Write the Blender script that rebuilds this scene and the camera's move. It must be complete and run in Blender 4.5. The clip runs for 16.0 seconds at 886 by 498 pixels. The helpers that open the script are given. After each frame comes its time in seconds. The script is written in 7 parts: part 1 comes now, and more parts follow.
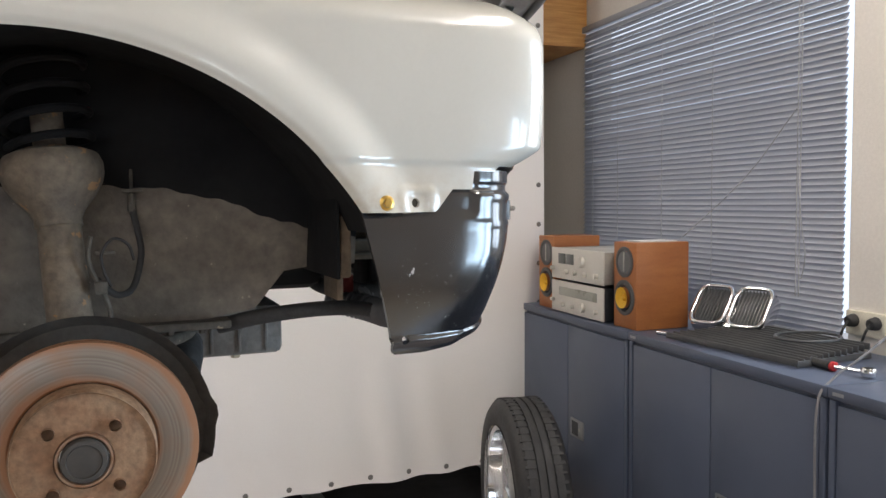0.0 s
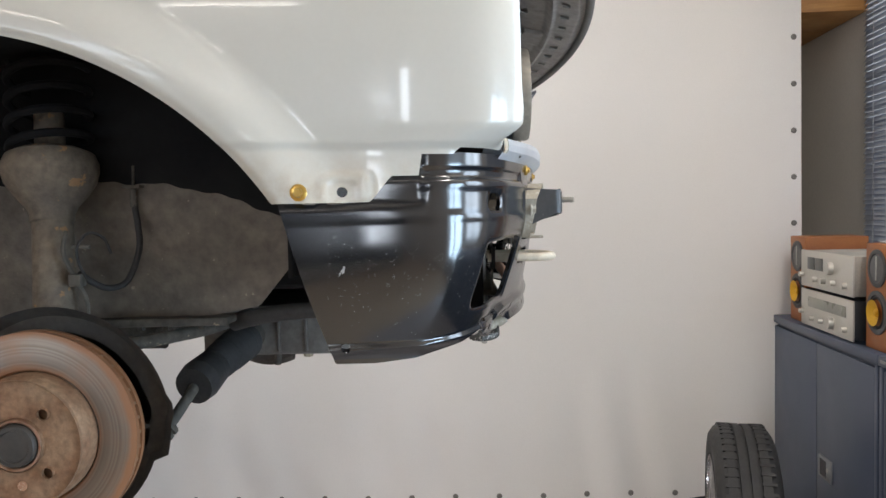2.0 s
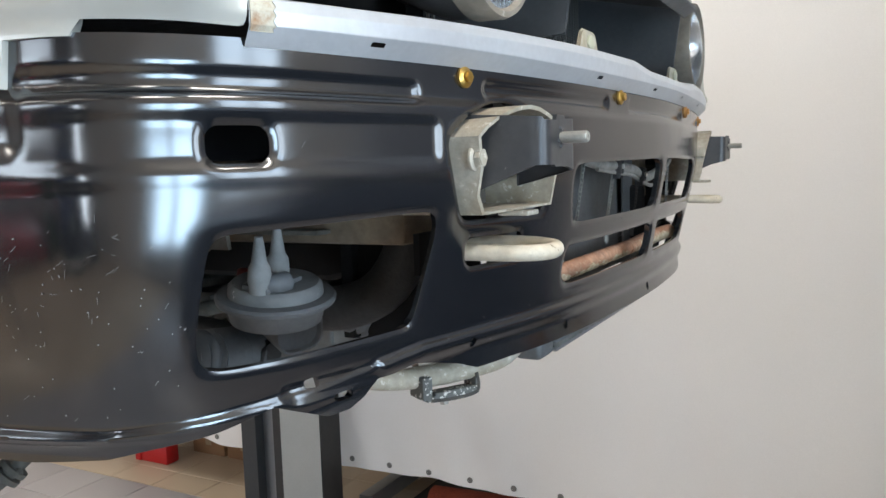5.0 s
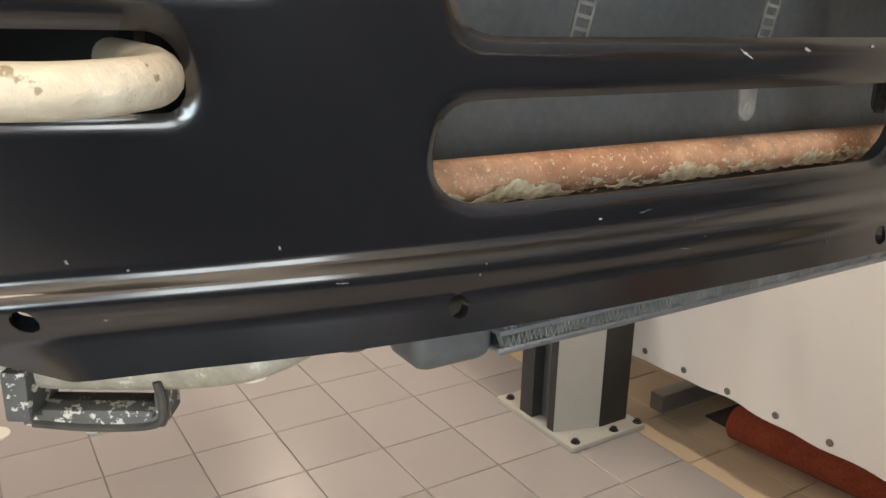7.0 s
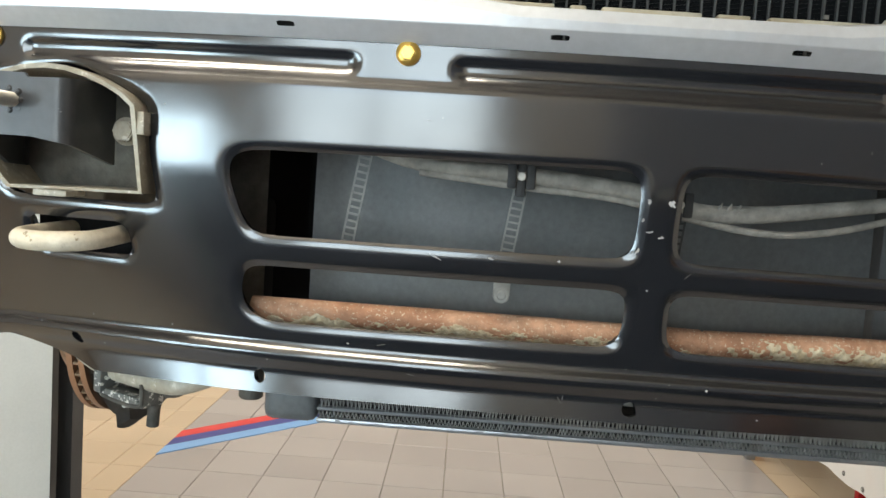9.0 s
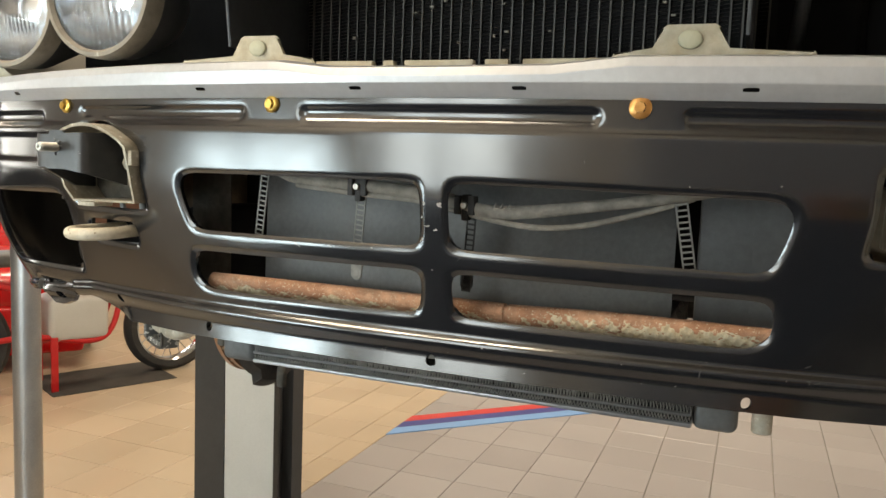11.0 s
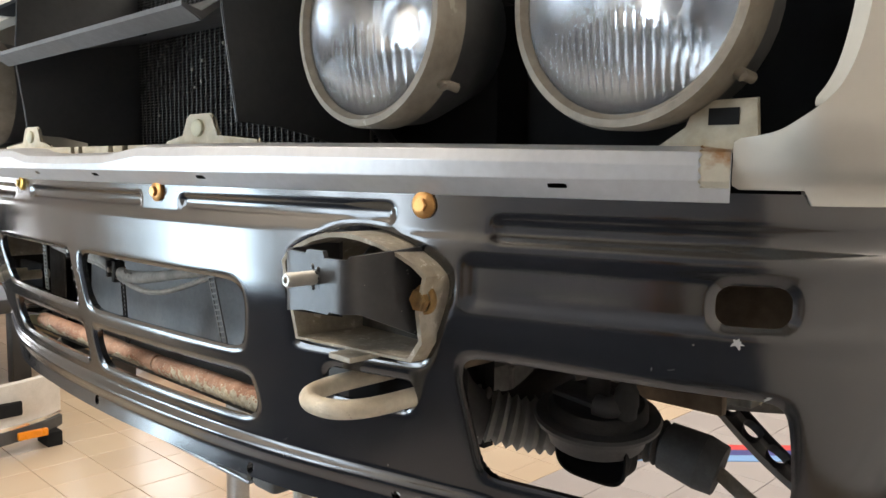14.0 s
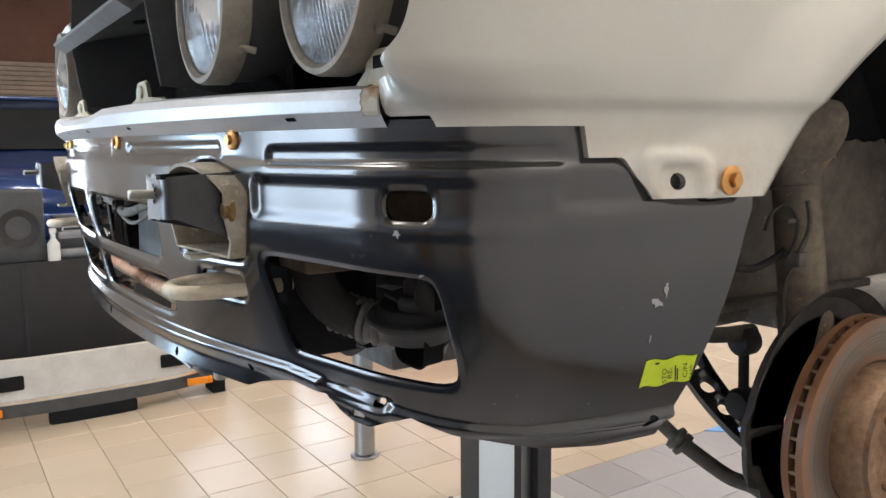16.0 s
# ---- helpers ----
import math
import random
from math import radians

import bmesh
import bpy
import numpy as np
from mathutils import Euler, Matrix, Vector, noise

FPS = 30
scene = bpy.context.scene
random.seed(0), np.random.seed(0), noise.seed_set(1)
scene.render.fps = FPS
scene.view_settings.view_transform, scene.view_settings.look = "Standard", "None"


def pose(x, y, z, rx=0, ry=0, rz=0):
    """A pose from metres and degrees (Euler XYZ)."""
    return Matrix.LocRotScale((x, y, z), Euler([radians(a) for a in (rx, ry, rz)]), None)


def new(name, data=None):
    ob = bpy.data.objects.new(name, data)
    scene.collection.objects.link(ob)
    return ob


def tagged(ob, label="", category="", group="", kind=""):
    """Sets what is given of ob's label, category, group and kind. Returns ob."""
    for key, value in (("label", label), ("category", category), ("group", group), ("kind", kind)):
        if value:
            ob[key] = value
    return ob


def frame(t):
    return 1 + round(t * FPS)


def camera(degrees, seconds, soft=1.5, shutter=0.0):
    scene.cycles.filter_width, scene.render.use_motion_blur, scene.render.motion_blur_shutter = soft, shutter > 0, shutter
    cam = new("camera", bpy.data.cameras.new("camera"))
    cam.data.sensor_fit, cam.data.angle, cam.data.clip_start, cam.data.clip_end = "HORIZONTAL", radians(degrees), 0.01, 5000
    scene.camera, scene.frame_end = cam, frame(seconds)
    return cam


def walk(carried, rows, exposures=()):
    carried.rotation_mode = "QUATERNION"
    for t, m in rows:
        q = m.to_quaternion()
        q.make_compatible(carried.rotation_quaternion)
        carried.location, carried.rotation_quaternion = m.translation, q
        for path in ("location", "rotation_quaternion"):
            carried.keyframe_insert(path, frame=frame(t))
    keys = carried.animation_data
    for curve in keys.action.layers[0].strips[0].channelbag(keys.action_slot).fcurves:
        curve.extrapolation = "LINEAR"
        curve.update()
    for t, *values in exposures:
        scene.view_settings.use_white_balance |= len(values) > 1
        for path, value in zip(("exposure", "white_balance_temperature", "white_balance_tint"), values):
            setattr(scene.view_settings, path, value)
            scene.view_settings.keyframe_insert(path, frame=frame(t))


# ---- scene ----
EXPOSURES = [  # seconds, stops, kelvin, tint
    (0.0, 0.26, 6550, 14), (1.0, 0.28, 6500, 14), (2.0, 0.20, 6450, 13), (2.5, 0.02, 6200, 12), (3.0, -0.1, 5950, 12), (5.5, 0.38, 6450, 11), (6.5, 0.42, 7100, 11), (7.0, 0.34, 7900, 15), (7.5, 0.84, 6650, 10), (8.5, 0.58, 6900, 8),
    (11.0, 0.30, 8200, 11), (13.0, 0.52, 7300, 12), (14.5, 0.66, 6950, 14), (16.0, 0.56, 6400, 13)]
# ---- the camera and its walk
PATH = [  # seconds, x, y, z, yaw, pitch, roll
    (0, 0.0440, -1.6598, 1.4889, -22.626, -3.388, -0.577),
    (0.5, 0.1039, -1.6635, 1.4813, -19.078, -3.301, -0.776),
    (1, 0.2634, -1.7002, 1.4810, -13.744, -3.160, -0.964),
    (1.5, 0.4028, -1.6982, 1.4774, -6.614, -3.053, -1.126),
    (2, 0.5346, -1.5962, 1.4656, 1.064, -2.825, -1.331),
    (2.5, 0.6604, -1.4976, 1.4711, 7.462, -2.684, -1.054),
    (3, 0.8257, -1.3870, 1.4621, 15.848, -2.854, -0.023),
    (3.2, 0.8818, -1.3470, 1.4751, 18.715, -3.726, 0.069),
    (5.3, 0.8941, -0.8534, 1.4548, 29.991, -6.896, -1.776),
    (5.5, 0.8971, -0.7864, 1.4528, 31.491, -7.941, -1.607),
    (6, 0.8953, -0.6558, 1.4501, 36.335, -10.927, -0.784),
    (6.5, 0.8829, -0.4987, 1.4394, 45.174, -14.183, 0.397),
    (7, 0.8697, -0.4000, 1.4092, 57.758, -16.352, 1.343),
    (7.5, 0.9097, -0.3077, 1.3914, 71.433, -15.098, 2.419),
    (8, 0.9827, -0.1951, 1.3846, 82.386, -11.718, 3.651),
    (8.5, 1.0722, -0.1486, 1.4089, 88.195, -8.075, 3.634),
    (8.7, 1.1092, -0.1416, 1.4359, 89.364, -6.702, 3.883),
    (10.8, 1.2997, 0.2113, 1.4751, 109.160, -5.713, 2.527),
    (11, 1.2723, 0.2434, 1.4738, 111.406, -6.029, 2.262),
    (11.5, 1.2103, 0.3193, 1.4899, 116.447, -6.561, 1.108),
    (12, 1.1623, 0.4143, 1.4945, 120.900, -7.089, 0.335),
    (12.5, 1.1215, 0.5737, 1.5024, 125.407, -7.859, 0.792),
    (13, 1.1063, 0.6959, 1.5162, 128.992, -7.382, 0.977),
    (13.5, 1.0539, 0.7479, 1.5307, 131.568, -6.223, 1.072),
    (14, 0.9772, 0.7828, 1.5417, 133.946, -5.632, 0.809),
    (14.5, 0.9302, 0.8280, 1.5456, 137.179, -5.543, 0.475),
    (15, 0.8909, 0.9193, 1.5441, 141.074, -6.080, 0.228),
    (15.5, 0.8778, 1.0252, 1.5300, 144.287, -6.757, -0.190),
    (16, 0.8512, 1.0793, 1.5146, 146.740, -7.435, -0.491),
]
cam = camera(58.67, 16.0)
walk(cam, [(t, pose(x, y, z, 90 + pitch, 0, yaw) @ pose(0, 0, 0, 0, 0, roll)) for t, x, y, z, yaw, pitch, roll in PATH],
     exposures=EXPOSURES)

# ---- world and lights
world = bpy.data.worlds.new("world")
scene.world = world
world.use_nodes = True
sky = world.node_tree.nodes.new("ShaderNodeTexSky")
sky.sky_type, sky.sun_disc = "NISHITA", False
sky.sun_elevation, sky.sun_rotation = radians(38), radians(70)
world.node_tree.links.new(sky.outputs[0], world.node_tree.nodes["Background"].inputs[0])
world.node_tree.nodes["Background"].inputs[1].default_value = 0.1


def area(name, m, sx, sy, watts, colour):
    d = bpy.data.lights.new(name, "AREA")
    d.shape, d.size, d.size_y, d.energy, d.color = "RECTANGLE", sx, sy, watts, colour
    ob = new(name, d)
    ob.matrix_world = m
    return ob



DOOR_W, WINDOW_W, BAND_W, GATE_W = 46, 17, 140, 340
LAMPS = [(0.6, -3.2, 0, 4), (1.55, -1.0, 90, 33), (-0.3, 1.12, 0, 24), (-1.6, -3.6, 0, 20), (-3.6, -4.6, 0, 38), (-3.2, -0.2, 90, 32), (-5.5, -2.0, 90, 38), (-0.4, -5.2, 0, 18), (-5.0, 1.8, 0, 34)]

# ---- materials
def ramp(nt, fac, stops):
    n = nt.nodes.new("ShaderNodeValToRGB")
    while len(n.color_ramp.elements) < len(stops):
        n.color_ramp.elements.new(0.5)
    for e, (p, c) in zip(n.color_ramp.elements, stops):
        e.position, e.color = p, (c, c, c, 1) if isinstance(c, (int, float)) else (*c, 1)
    nt.links.new(fac, n.inputs[0])
    return n.outputs[0]


def noisy(nt, scale, detail=6, rough=0.6, stretch=None, coords="Object"):
    tc = nt.nodes.new("ShaderNodeTexCoord")
    out = tc.outputs[coords]
    if stretch:
        mp = nt.nodes.new("ShaderNodeMapping")
        mp.inputs["Scale"].default_value = stretch
        nt.links.new(out, mp.inputs[0])
        out = mp.outputs[0]
    n = nt.nodes.new("ShaderNodeTexNoise")
    n.inputs["Scale"].default_value, n.inputs["Detail"].default_value, n.inputs["Roughness"].default_value = scale, detail, rough
    nt.links.new(out, n.inputs["Vector"])
    return n.outputs["Fac"]


def mixed(nt, fac, a, b):
    m = nt.nodes.new("ShaderNodeMix")
    m.data_type = "RGBA"
    for s, v in ((m.inputs[0], fac), (m.inputs[6], a), (m.inputs[7], b)):
        if isinstance(v, (int, float)):
            s.default_value = v
        elif isinstance(v, tuple):
            s.default_value = (*v, 1)
        else:
            nt.links.new(v, s)
    return m.outputs[2]


def plain(name, colour, rough=0.5, metal=0.0, colour2=None, scale=8.0, cut=(0.35, 0.7), rough2=None, bump=0.0, bump_scale=300.0,
          grain=0.06, coat=0.0, specks=None, speck_scale=90.0, speck_at=0.72, stretch=None, spec=0.5, emit=0.0):
    """A surface with variation at two scales: broad stains in colour2, fine grain, and optional pale specks."""
    m = bpy.data.materials.new(name)
    m.use_nodes = True
    nt = m.node_tree
    b = nt.nodes["Principled BSDF"]
    c2 = colour2 or tuple(c * 0.8 for c in colour)
    broad = ramp(nt, noisy(nt, scale, 5, 0.6, stretch), [(cut[0], 0), (cut[1], 1)])
    col = mixed(nt, broad, colour, c2)
    fine = ramp(nt, noisy(nt, bump_scale * 0.5, 3), [(0.3, 1 - grain), (0.7, 1 + grain)])
    mul = nt.nodes.new("ShaderNodeMix")
    mul.data_type, mul.blend_type = "RGBA", "MULTIPLY"
    mul.inputs[0].default_value = 1.0
    nt.links.new(col, mul.inputs[6])
    nt.links.new(fine, mul.inputs[7])
    col = mul.outputs[2]
    if specks:
        s = ramp(nt, noisy(nt, speck_scale, 4, 0.7), [(speck_at, 0), (speck_at + 0.03, 1)])
        col = mixed(nt, s, col, specks)
    nt.links.new(col, b.inputs["Base Color"])
    r = ramp(nt, noisy(nt, scale * 2.7, 6, 0.65), [(0.3, rough), (0.7, rough2 if rough2 is not None else min(1, rough * 1.25))])
    nt.links.new(r, b.inputs["Roughness"])
    b.inputs["Metallic"].default_value = metal
    b.inputs["Coat Weight"].default_value = coat
    b.inputs["Coat Roughness"].default_value = 0.05
    b.inputs["Specular IOR Level"].default_value = spec
    if bump:
        bp = nt.nodes.new("ShaderNodeBump")
        bp.inputs["Strength"].default_value, bp.inputs["Distance"].default_value = min(1, bump), 0.002
        nt.links.new(noisy(nt, bump_scale, 4), bp.inputs["Height"])
        nt.links.new(bp.outputs[0], b.inputs["Normal"])
    if emit:
        b.inputs["Emission Color"].default_value = (*colour, 1)
        b.inputs["Emission Strength"].default_value = emit
    return m


M = {
    "white_paint": plain("white_paint", (0.57, 0.555, 0.50), 0.22, 0, (0.54, 0.525, 0.465), 3, coat=0.6, grain=0.01, rough2=0.26),
    "silver_paint": plain("silver_paint", (0.55, 0.57, 0.59), 0.32, 0.35, (0.49, 0.50, 0.52), 9, grain=0.04, specks=(0.25, 0.17, 0.1), speck_scale=60, speck_at=0.76),
    "black_primer": plain("black_primer", (0.0074, 0.0083, 0.0103), 0.13, 0, (0.0103, 0.0112, 0.0132), 6, grain=0.06, rough2=0.21, spec=0.88, bump_scale=700,
                          specks=(0.2, 0.2, 0.2), speck_scale=75, speck_at=0.80),
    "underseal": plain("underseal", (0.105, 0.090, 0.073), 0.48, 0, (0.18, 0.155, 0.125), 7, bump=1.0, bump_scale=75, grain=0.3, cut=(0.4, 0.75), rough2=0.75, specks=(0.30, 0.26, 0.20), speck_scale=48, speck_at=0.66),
    "strut_rust": plain("strut_rust", (0.21, 0.17, 0.125), 0.7, 0.1, (0.11, 0.095, 0.08), 9, bump=0.5, bump_scale=150, grain=0.25, specks=(0.34, 0.20, 0.10), speck_scale=30, speck_at=0.62),
    "dirty_steel": plain("dirty_steel", (0.13, 0.12, 0.10), 0.7, 0.2, (0.06, 0.055, 0.05), 12, bump=0.5, bump_scale=160, grain=0.25, specks=(0.3, 0.25, 0.18), speck_scale=40, speck_at=0.68),
    "rust_steel": plain("rust_steel", (0.24, 0.135, 0.078), 0.6, 0.35, (0.34, 0.23, 0.145), 26, bump=0.4, bump_scale=220, grain=0.25),
    "disc_steel": plain("disc_steel", (0.42, 0.38, 0.34), 0.38, 0.85, (0.30, 0.20, 0.13), 9, bump=0.15, bump_scale=300, grain=0.15, cut=(0.45, 0.8)),
    "rust_pipe": plain("rust_pipe", (0.48, 0.28, 0.18), 0.75, 0, (0.34, 0.17, 0.10), 20, bump=0.6, bump_scale=250, grain=0.2, specks=(0.56, 0.45, 0.33), speck_scale=420, speck_at=0.595, cut=(0.4, 0.6)),
    "zinc": plain("zinc", (0.55, 0.54, 0.50), 0.4, 0.7, (0.40, 0.39, 0.36), 30, bump=0.2, bump_scale=200, grain=0.12),
    "brass": plain("brass", (0.68, 0.45, 0.13), 0.28, 0.95, (0.60, 0.36, 0.08), 40, grain=0.08),
    "cast_cream": plain("cast_cream", (0.46, 0.43, 0.36), 0.6, 0.1, (0.34, 0.29, 0.21), 25, bump=0.4, bump_scale=260, grain=0.15, specks=(0.60, 0.57, 0.50), speck_scale=130, speck_at=0.61),
    "rubber": plain("rubber", (0.022, 0.022, 0.023), 0.6, 0, (0.035, 0.034, 0.033), 14, bump=0.3, bump_scale=300, grain=0.2),
    "plastic": plain("plastic", (0.05, 0.052, 0.055), 0.45, 0, (0.075, 0.075, 0.075), 10, bump=0.15, bump_scale=400, grain=0.1),
    "grey_plastic": plain("grey_plastic", (0.13, 0.135, 0.14), 0.5, 0, (0.10, 0.10, 0.10), 8, bump=0.15, bump_scale=300, grain=0.1),
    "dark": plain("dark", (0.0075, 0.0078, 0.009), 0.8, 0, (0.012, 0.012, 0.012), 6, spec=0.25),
    "curtain": plain("curtain", (0.86, 0.835, 0.805), 0.6, 0, (0.83, 0.805, 0.775), 1.2, bump=0.1, bump_scale=500, grain=0.02),
    "cabinet": plain("cabinet", (0.074, 0.091, 0.134), 0.36, 0, (0.066, 0.082, 0.121), 3, bump=0.06, bump_scale=900, grain=0.05),
    "wall": plain("wall", (0.74, 0.71, 0.66), 0.9, 0, (0.70, 0.67, 0.62), 1.5, bump=0.5, bump_scale=180, grain=0.04),
    "ceiling": plain("ceiling", (0.46, 0.42, 0.36), 0.9, 0, (0.42, 0.38, 0.32), 1.5, grain=0.02),
    "grey_enamel": plain("grey_enamel", (0.52, 0.52, 0.49), 0.4, 0, (0.47, 0.47, 0.44), 4, grain=0.03),
    "anthracite": plain("anthracite", (0.05, 0.052, 0.055), 0.4, 0.2, (0.04, 0.042, 0.045), 5, grain=0.05),
    "alu": plain("alu", (0.36, 0.37, 0.38), 0.35, 0.8, (0.30, 0.31, 0.32), 7, grain=0.05),
}
M["black_primer"].node_tree.nodes["Principled BSDF"].inputs["IOR"].default_value = 1.62


# road dirt and rust stains low on the wings
_nt = M["white_paint"].node_tree
_bs = _nt.nodes["Principled BSDF"]
_paint = _bs.inputs["Base Color"].links[0].from_socket
_tc = _nt.nodes.new("ShaderNodeTexCoord")
_sep = _nt.nodes.new("ShaderNodeSeparateXYZ")
_nt.links.new(_tc.outputs["Object"], _sep.inputs[0])
_low = _nt.nodes.new("ShaderNodeMapRange")
_low.inputs["From Min"].default_value, _low.inputs["From Max"].default_value = 1.545, 1.475
_nt.links.new(_sep.outputs["Z"], _low.inputs["Value"])
_blot = ramp(_nt, noisy(_nt, 26, 7, 0.7), [(0.40, 0), (0.68, 0.75)])
_amt = _nt.nodes.new("ShaderNodeMath")
_amt.operation = "MULTIPLY"
_nt.links.new(_low.outputs[0], _amt.inputs[0])
_nt.links.new(_blot, _amt.inputs[1])
_nt.links.new(mixed(_nt, _amt.outputs[0], _paint, (0.42, 0.33, 0.22)), _bs.inputs["Base Color"])


def link_material(ob, m):
    ob.data.materials.append(m if not isinstance(m, str) else M[m])


# ---- small builders
def mesh_of(bm, smooth=True, angle=40):
    me = bpy.data.meshes.new("mesh")
    bmesh.ops.recalc_face_normals(bm, faces=bm.faces)
    if smooth:
        lim = radians(angle)
        for f in bm.faces:
            f.smooth = True
        for e in bm.edges:
            e.smooth = len(e.link_faces) == 2 and e.calc_face_angle(0) < lim
    bm.to_mesh(me)
    bm.free()
    return me


def part(name, bm, material, parent=None, label="", smooth=True, angle=40):
    """Links a bmesh as one mesh object under a thing or a part."""
    me = bm if isinstance(bm, bpy.types.Mesh) else mesh_of(bm, smooth, angle)
    ob = new(name, me)
    if not me.materials:
        link_material(ob, material)
    ob.parent = parent
    if parent:
        ob.matrix_parent_inverse = parent.matrix_world.inverted()
    if label:
        ob["label"] = label
    return ob


def thing(name, at, label, category, group="", kind=""):
    ob = new(name)
    ob.empty_display_size = 0.05
    ob.location = at
    bpy.context.view_layer.update()
    return tagged(ob, label, category, group, kind)


def box(bm, x0, x1, y0, y1, z0, z1, bevel=0.0, seg=2, m=None):
    r = bmesh.ops.create_cube(bm, size=1)
    vs = r["verts"]
    for v in vs:
        v.co = Vector((x0 + (v.co.x + 0.5) * (x1 - x0), y0 + (v.co.y + 0.5) * (y1 - y0), z0 + (v.co.z + 0.5) * (z1 - z0)))
    if bevel:
        es = list({e for v in vs for e in v.link_edges})
        r = bmesh.ops.bevel(bm, geom=es, offset=bevel, segments=seg, affect="EDGES", profile=0.5)
        vs = list({v for f in r["faces"] for v in f.verts} | {v for v in vs if v.is_valid})
    if m is not None:
        bmesh.ops.transform(bm, matrix=m, verts=vs)
    return vs


def boxed(*a, **k):
    bm = bmesh.new()
    box(bm, *a, **k)
    return bm


def frame_to(direction):
    return Vector(direction).to_track_quat("Z", "Y").to_matrix().to_4x4()


def lathe(bm, profile, m=Matrix(), n=32, closed=False):
    """Turns (radius, height) pairs about the z axis of m."""
    rings = []
    for r, h in profile:
        if r < 1e-6:
            rings.append([bm.verts.new(m @ Vector((0, 0, h)))])
        else:
            rings.append([bm.verts.new(m @ Vector((r * math.cos(2 * math.pi * i / n), r * math.sin(2 * math.pi * i / n), h))) for i in range(n)])
    pairs = list(zip(rings, rings[1:]))
    if closed:
        pairs.append((rings[-1], rings[0]))
    for a, b in pairs:
        for i in range(n):
            j = (i + 1) % n
            if len(a) == 1 and len(b) == 1:
                continue
            if len(a) == 1:
                bm.faces.new((a[0], b[i], b[j]))
            elif len(b) == 1:
                bm.faces.new((a[i], a[j], b[0]))
            else:
                bm.faces.new((a[i], a[j], b[j], b[i]))


def rod(bm, a, b, r, r2=None, n=16, cap=0.15):
    """A round bar from a to b with softened ends."""
    a, b = Vector(a), Vector(b)
    h = (b - a).length
    r2 = r if r2 is None else r2
    e = min(cap * r, h * 0.2)
    lathe(bm, [(0, 0), (r - e, 0), (r, e), (r2, h - e), (r2 - e, h), (0, h)], Matrix.Translation(a) @ frame_to(b - a), n)


def tube(bm, pts, r, n=12, ribs=0.0, rib_step=0.008, closed=False):
    """A hose or bent bar through points (Catmull-Rom); r may be a list; ribs makes a bellows."""
    P = [Vector(p) for p in pts]
    rs = r if isinstance(r, (list, tuple)) else [r] * len(P)
    line, rad = [], []
    k = len(P)
    for i in range(k if closed else k - 1):
        if closed:
            a, b, c, d = P[i - 1], P[i], P[(i + 1) % k], P[(i + 2) % k]
        else:
            b, c = P[i], P[i + 1]
            a, d = P[i - 1] if i else b * 2 - c, P[i + 2] if i + 2 < k else c * 2 - b
        steps = max(4, min(40, int((c - b).length / (rib_step / 4 if ribs else 0.012))))
        for s in range(steps):
            t = s / steps
            line.append(0.5 * (2 * b + (c - a) * t + (2 * a - 5 * b + 4 * c - d) * t * t + (3 * b - a - 3 * c + d) * t ** 3))
            rad.append(rs[i] + (rs[(i + 1) % k] - rs[i]) * t)
    if not closed:
        line.append(P[-1])
        rad.append(rs[-1])
    rings, up, run = [], None, 0.0
    for i, p in enumerate(line):
        nxt, prv = line[(i + 1) % len(line)] if closed or i + 1 < len(line) else p, line[i - 1] if closed or i else p
        d = (nxt - prv).normalized()
        if up is None:
            up = d.orthogonal().normalized()
        up = (up - d * up.dot(d)).normalized()
        side = d.cross(up)
        rr = rad[i] + (ribs * math.sin(2 * math.pi * run / rib_step) if ribs else 0)
        rings.append([bm.verts.new(p + rr * (math.cos(2 * math.pi * j / n) * up + math.sin(2 * math.pi * j / n) * side)) for j in range(n)])
        run += (nxt - p).length
    for a, b in zip(rings, rings[1:] + rings[:1] if closed else rings[1:]):
        for j in range(n):
            bm.faces.new((a[j], a[(j + 1) % n], b[(j + 1) % n], b[j]))
    if not closed:
        bm.faces.new(rings[0][::-1])
        bm.faces.new(rings[-1])


def slab(bm, outline, m, depth, bevel=0.0):
    """A flat plate: a 2D outline in the xy plane of m, depth thick along its z."""
    lo = [bm.verts.new(m @ Vector((x, y, 0))) for x, y in outline]
    hi = [bm.verts.new(m @ Vector((x, y, depth))) for x, y in outline]
    n = len(outline)
    fs = [bm.faces.new(lo[::-1]), bm.faces.new(hi)]
    for i in range(n):
        fs.append(bm.faces.new((lo[i], lo[(i + 1) % n], hi[(i + 1) % n], hi[i])))
    if bevel:
        bmesh.ops.bevel(bm, geom=list({e for f in fs[:2] for e in f.edges}), offset=bevel, segments=2, affect="EDGES")


def mirror_y(bm):
    for v in bm.verts:
        v.co.y = -v.co.y
    bmesh.ops.reverse_faces(bm, faces=bm.faces)
    return bm


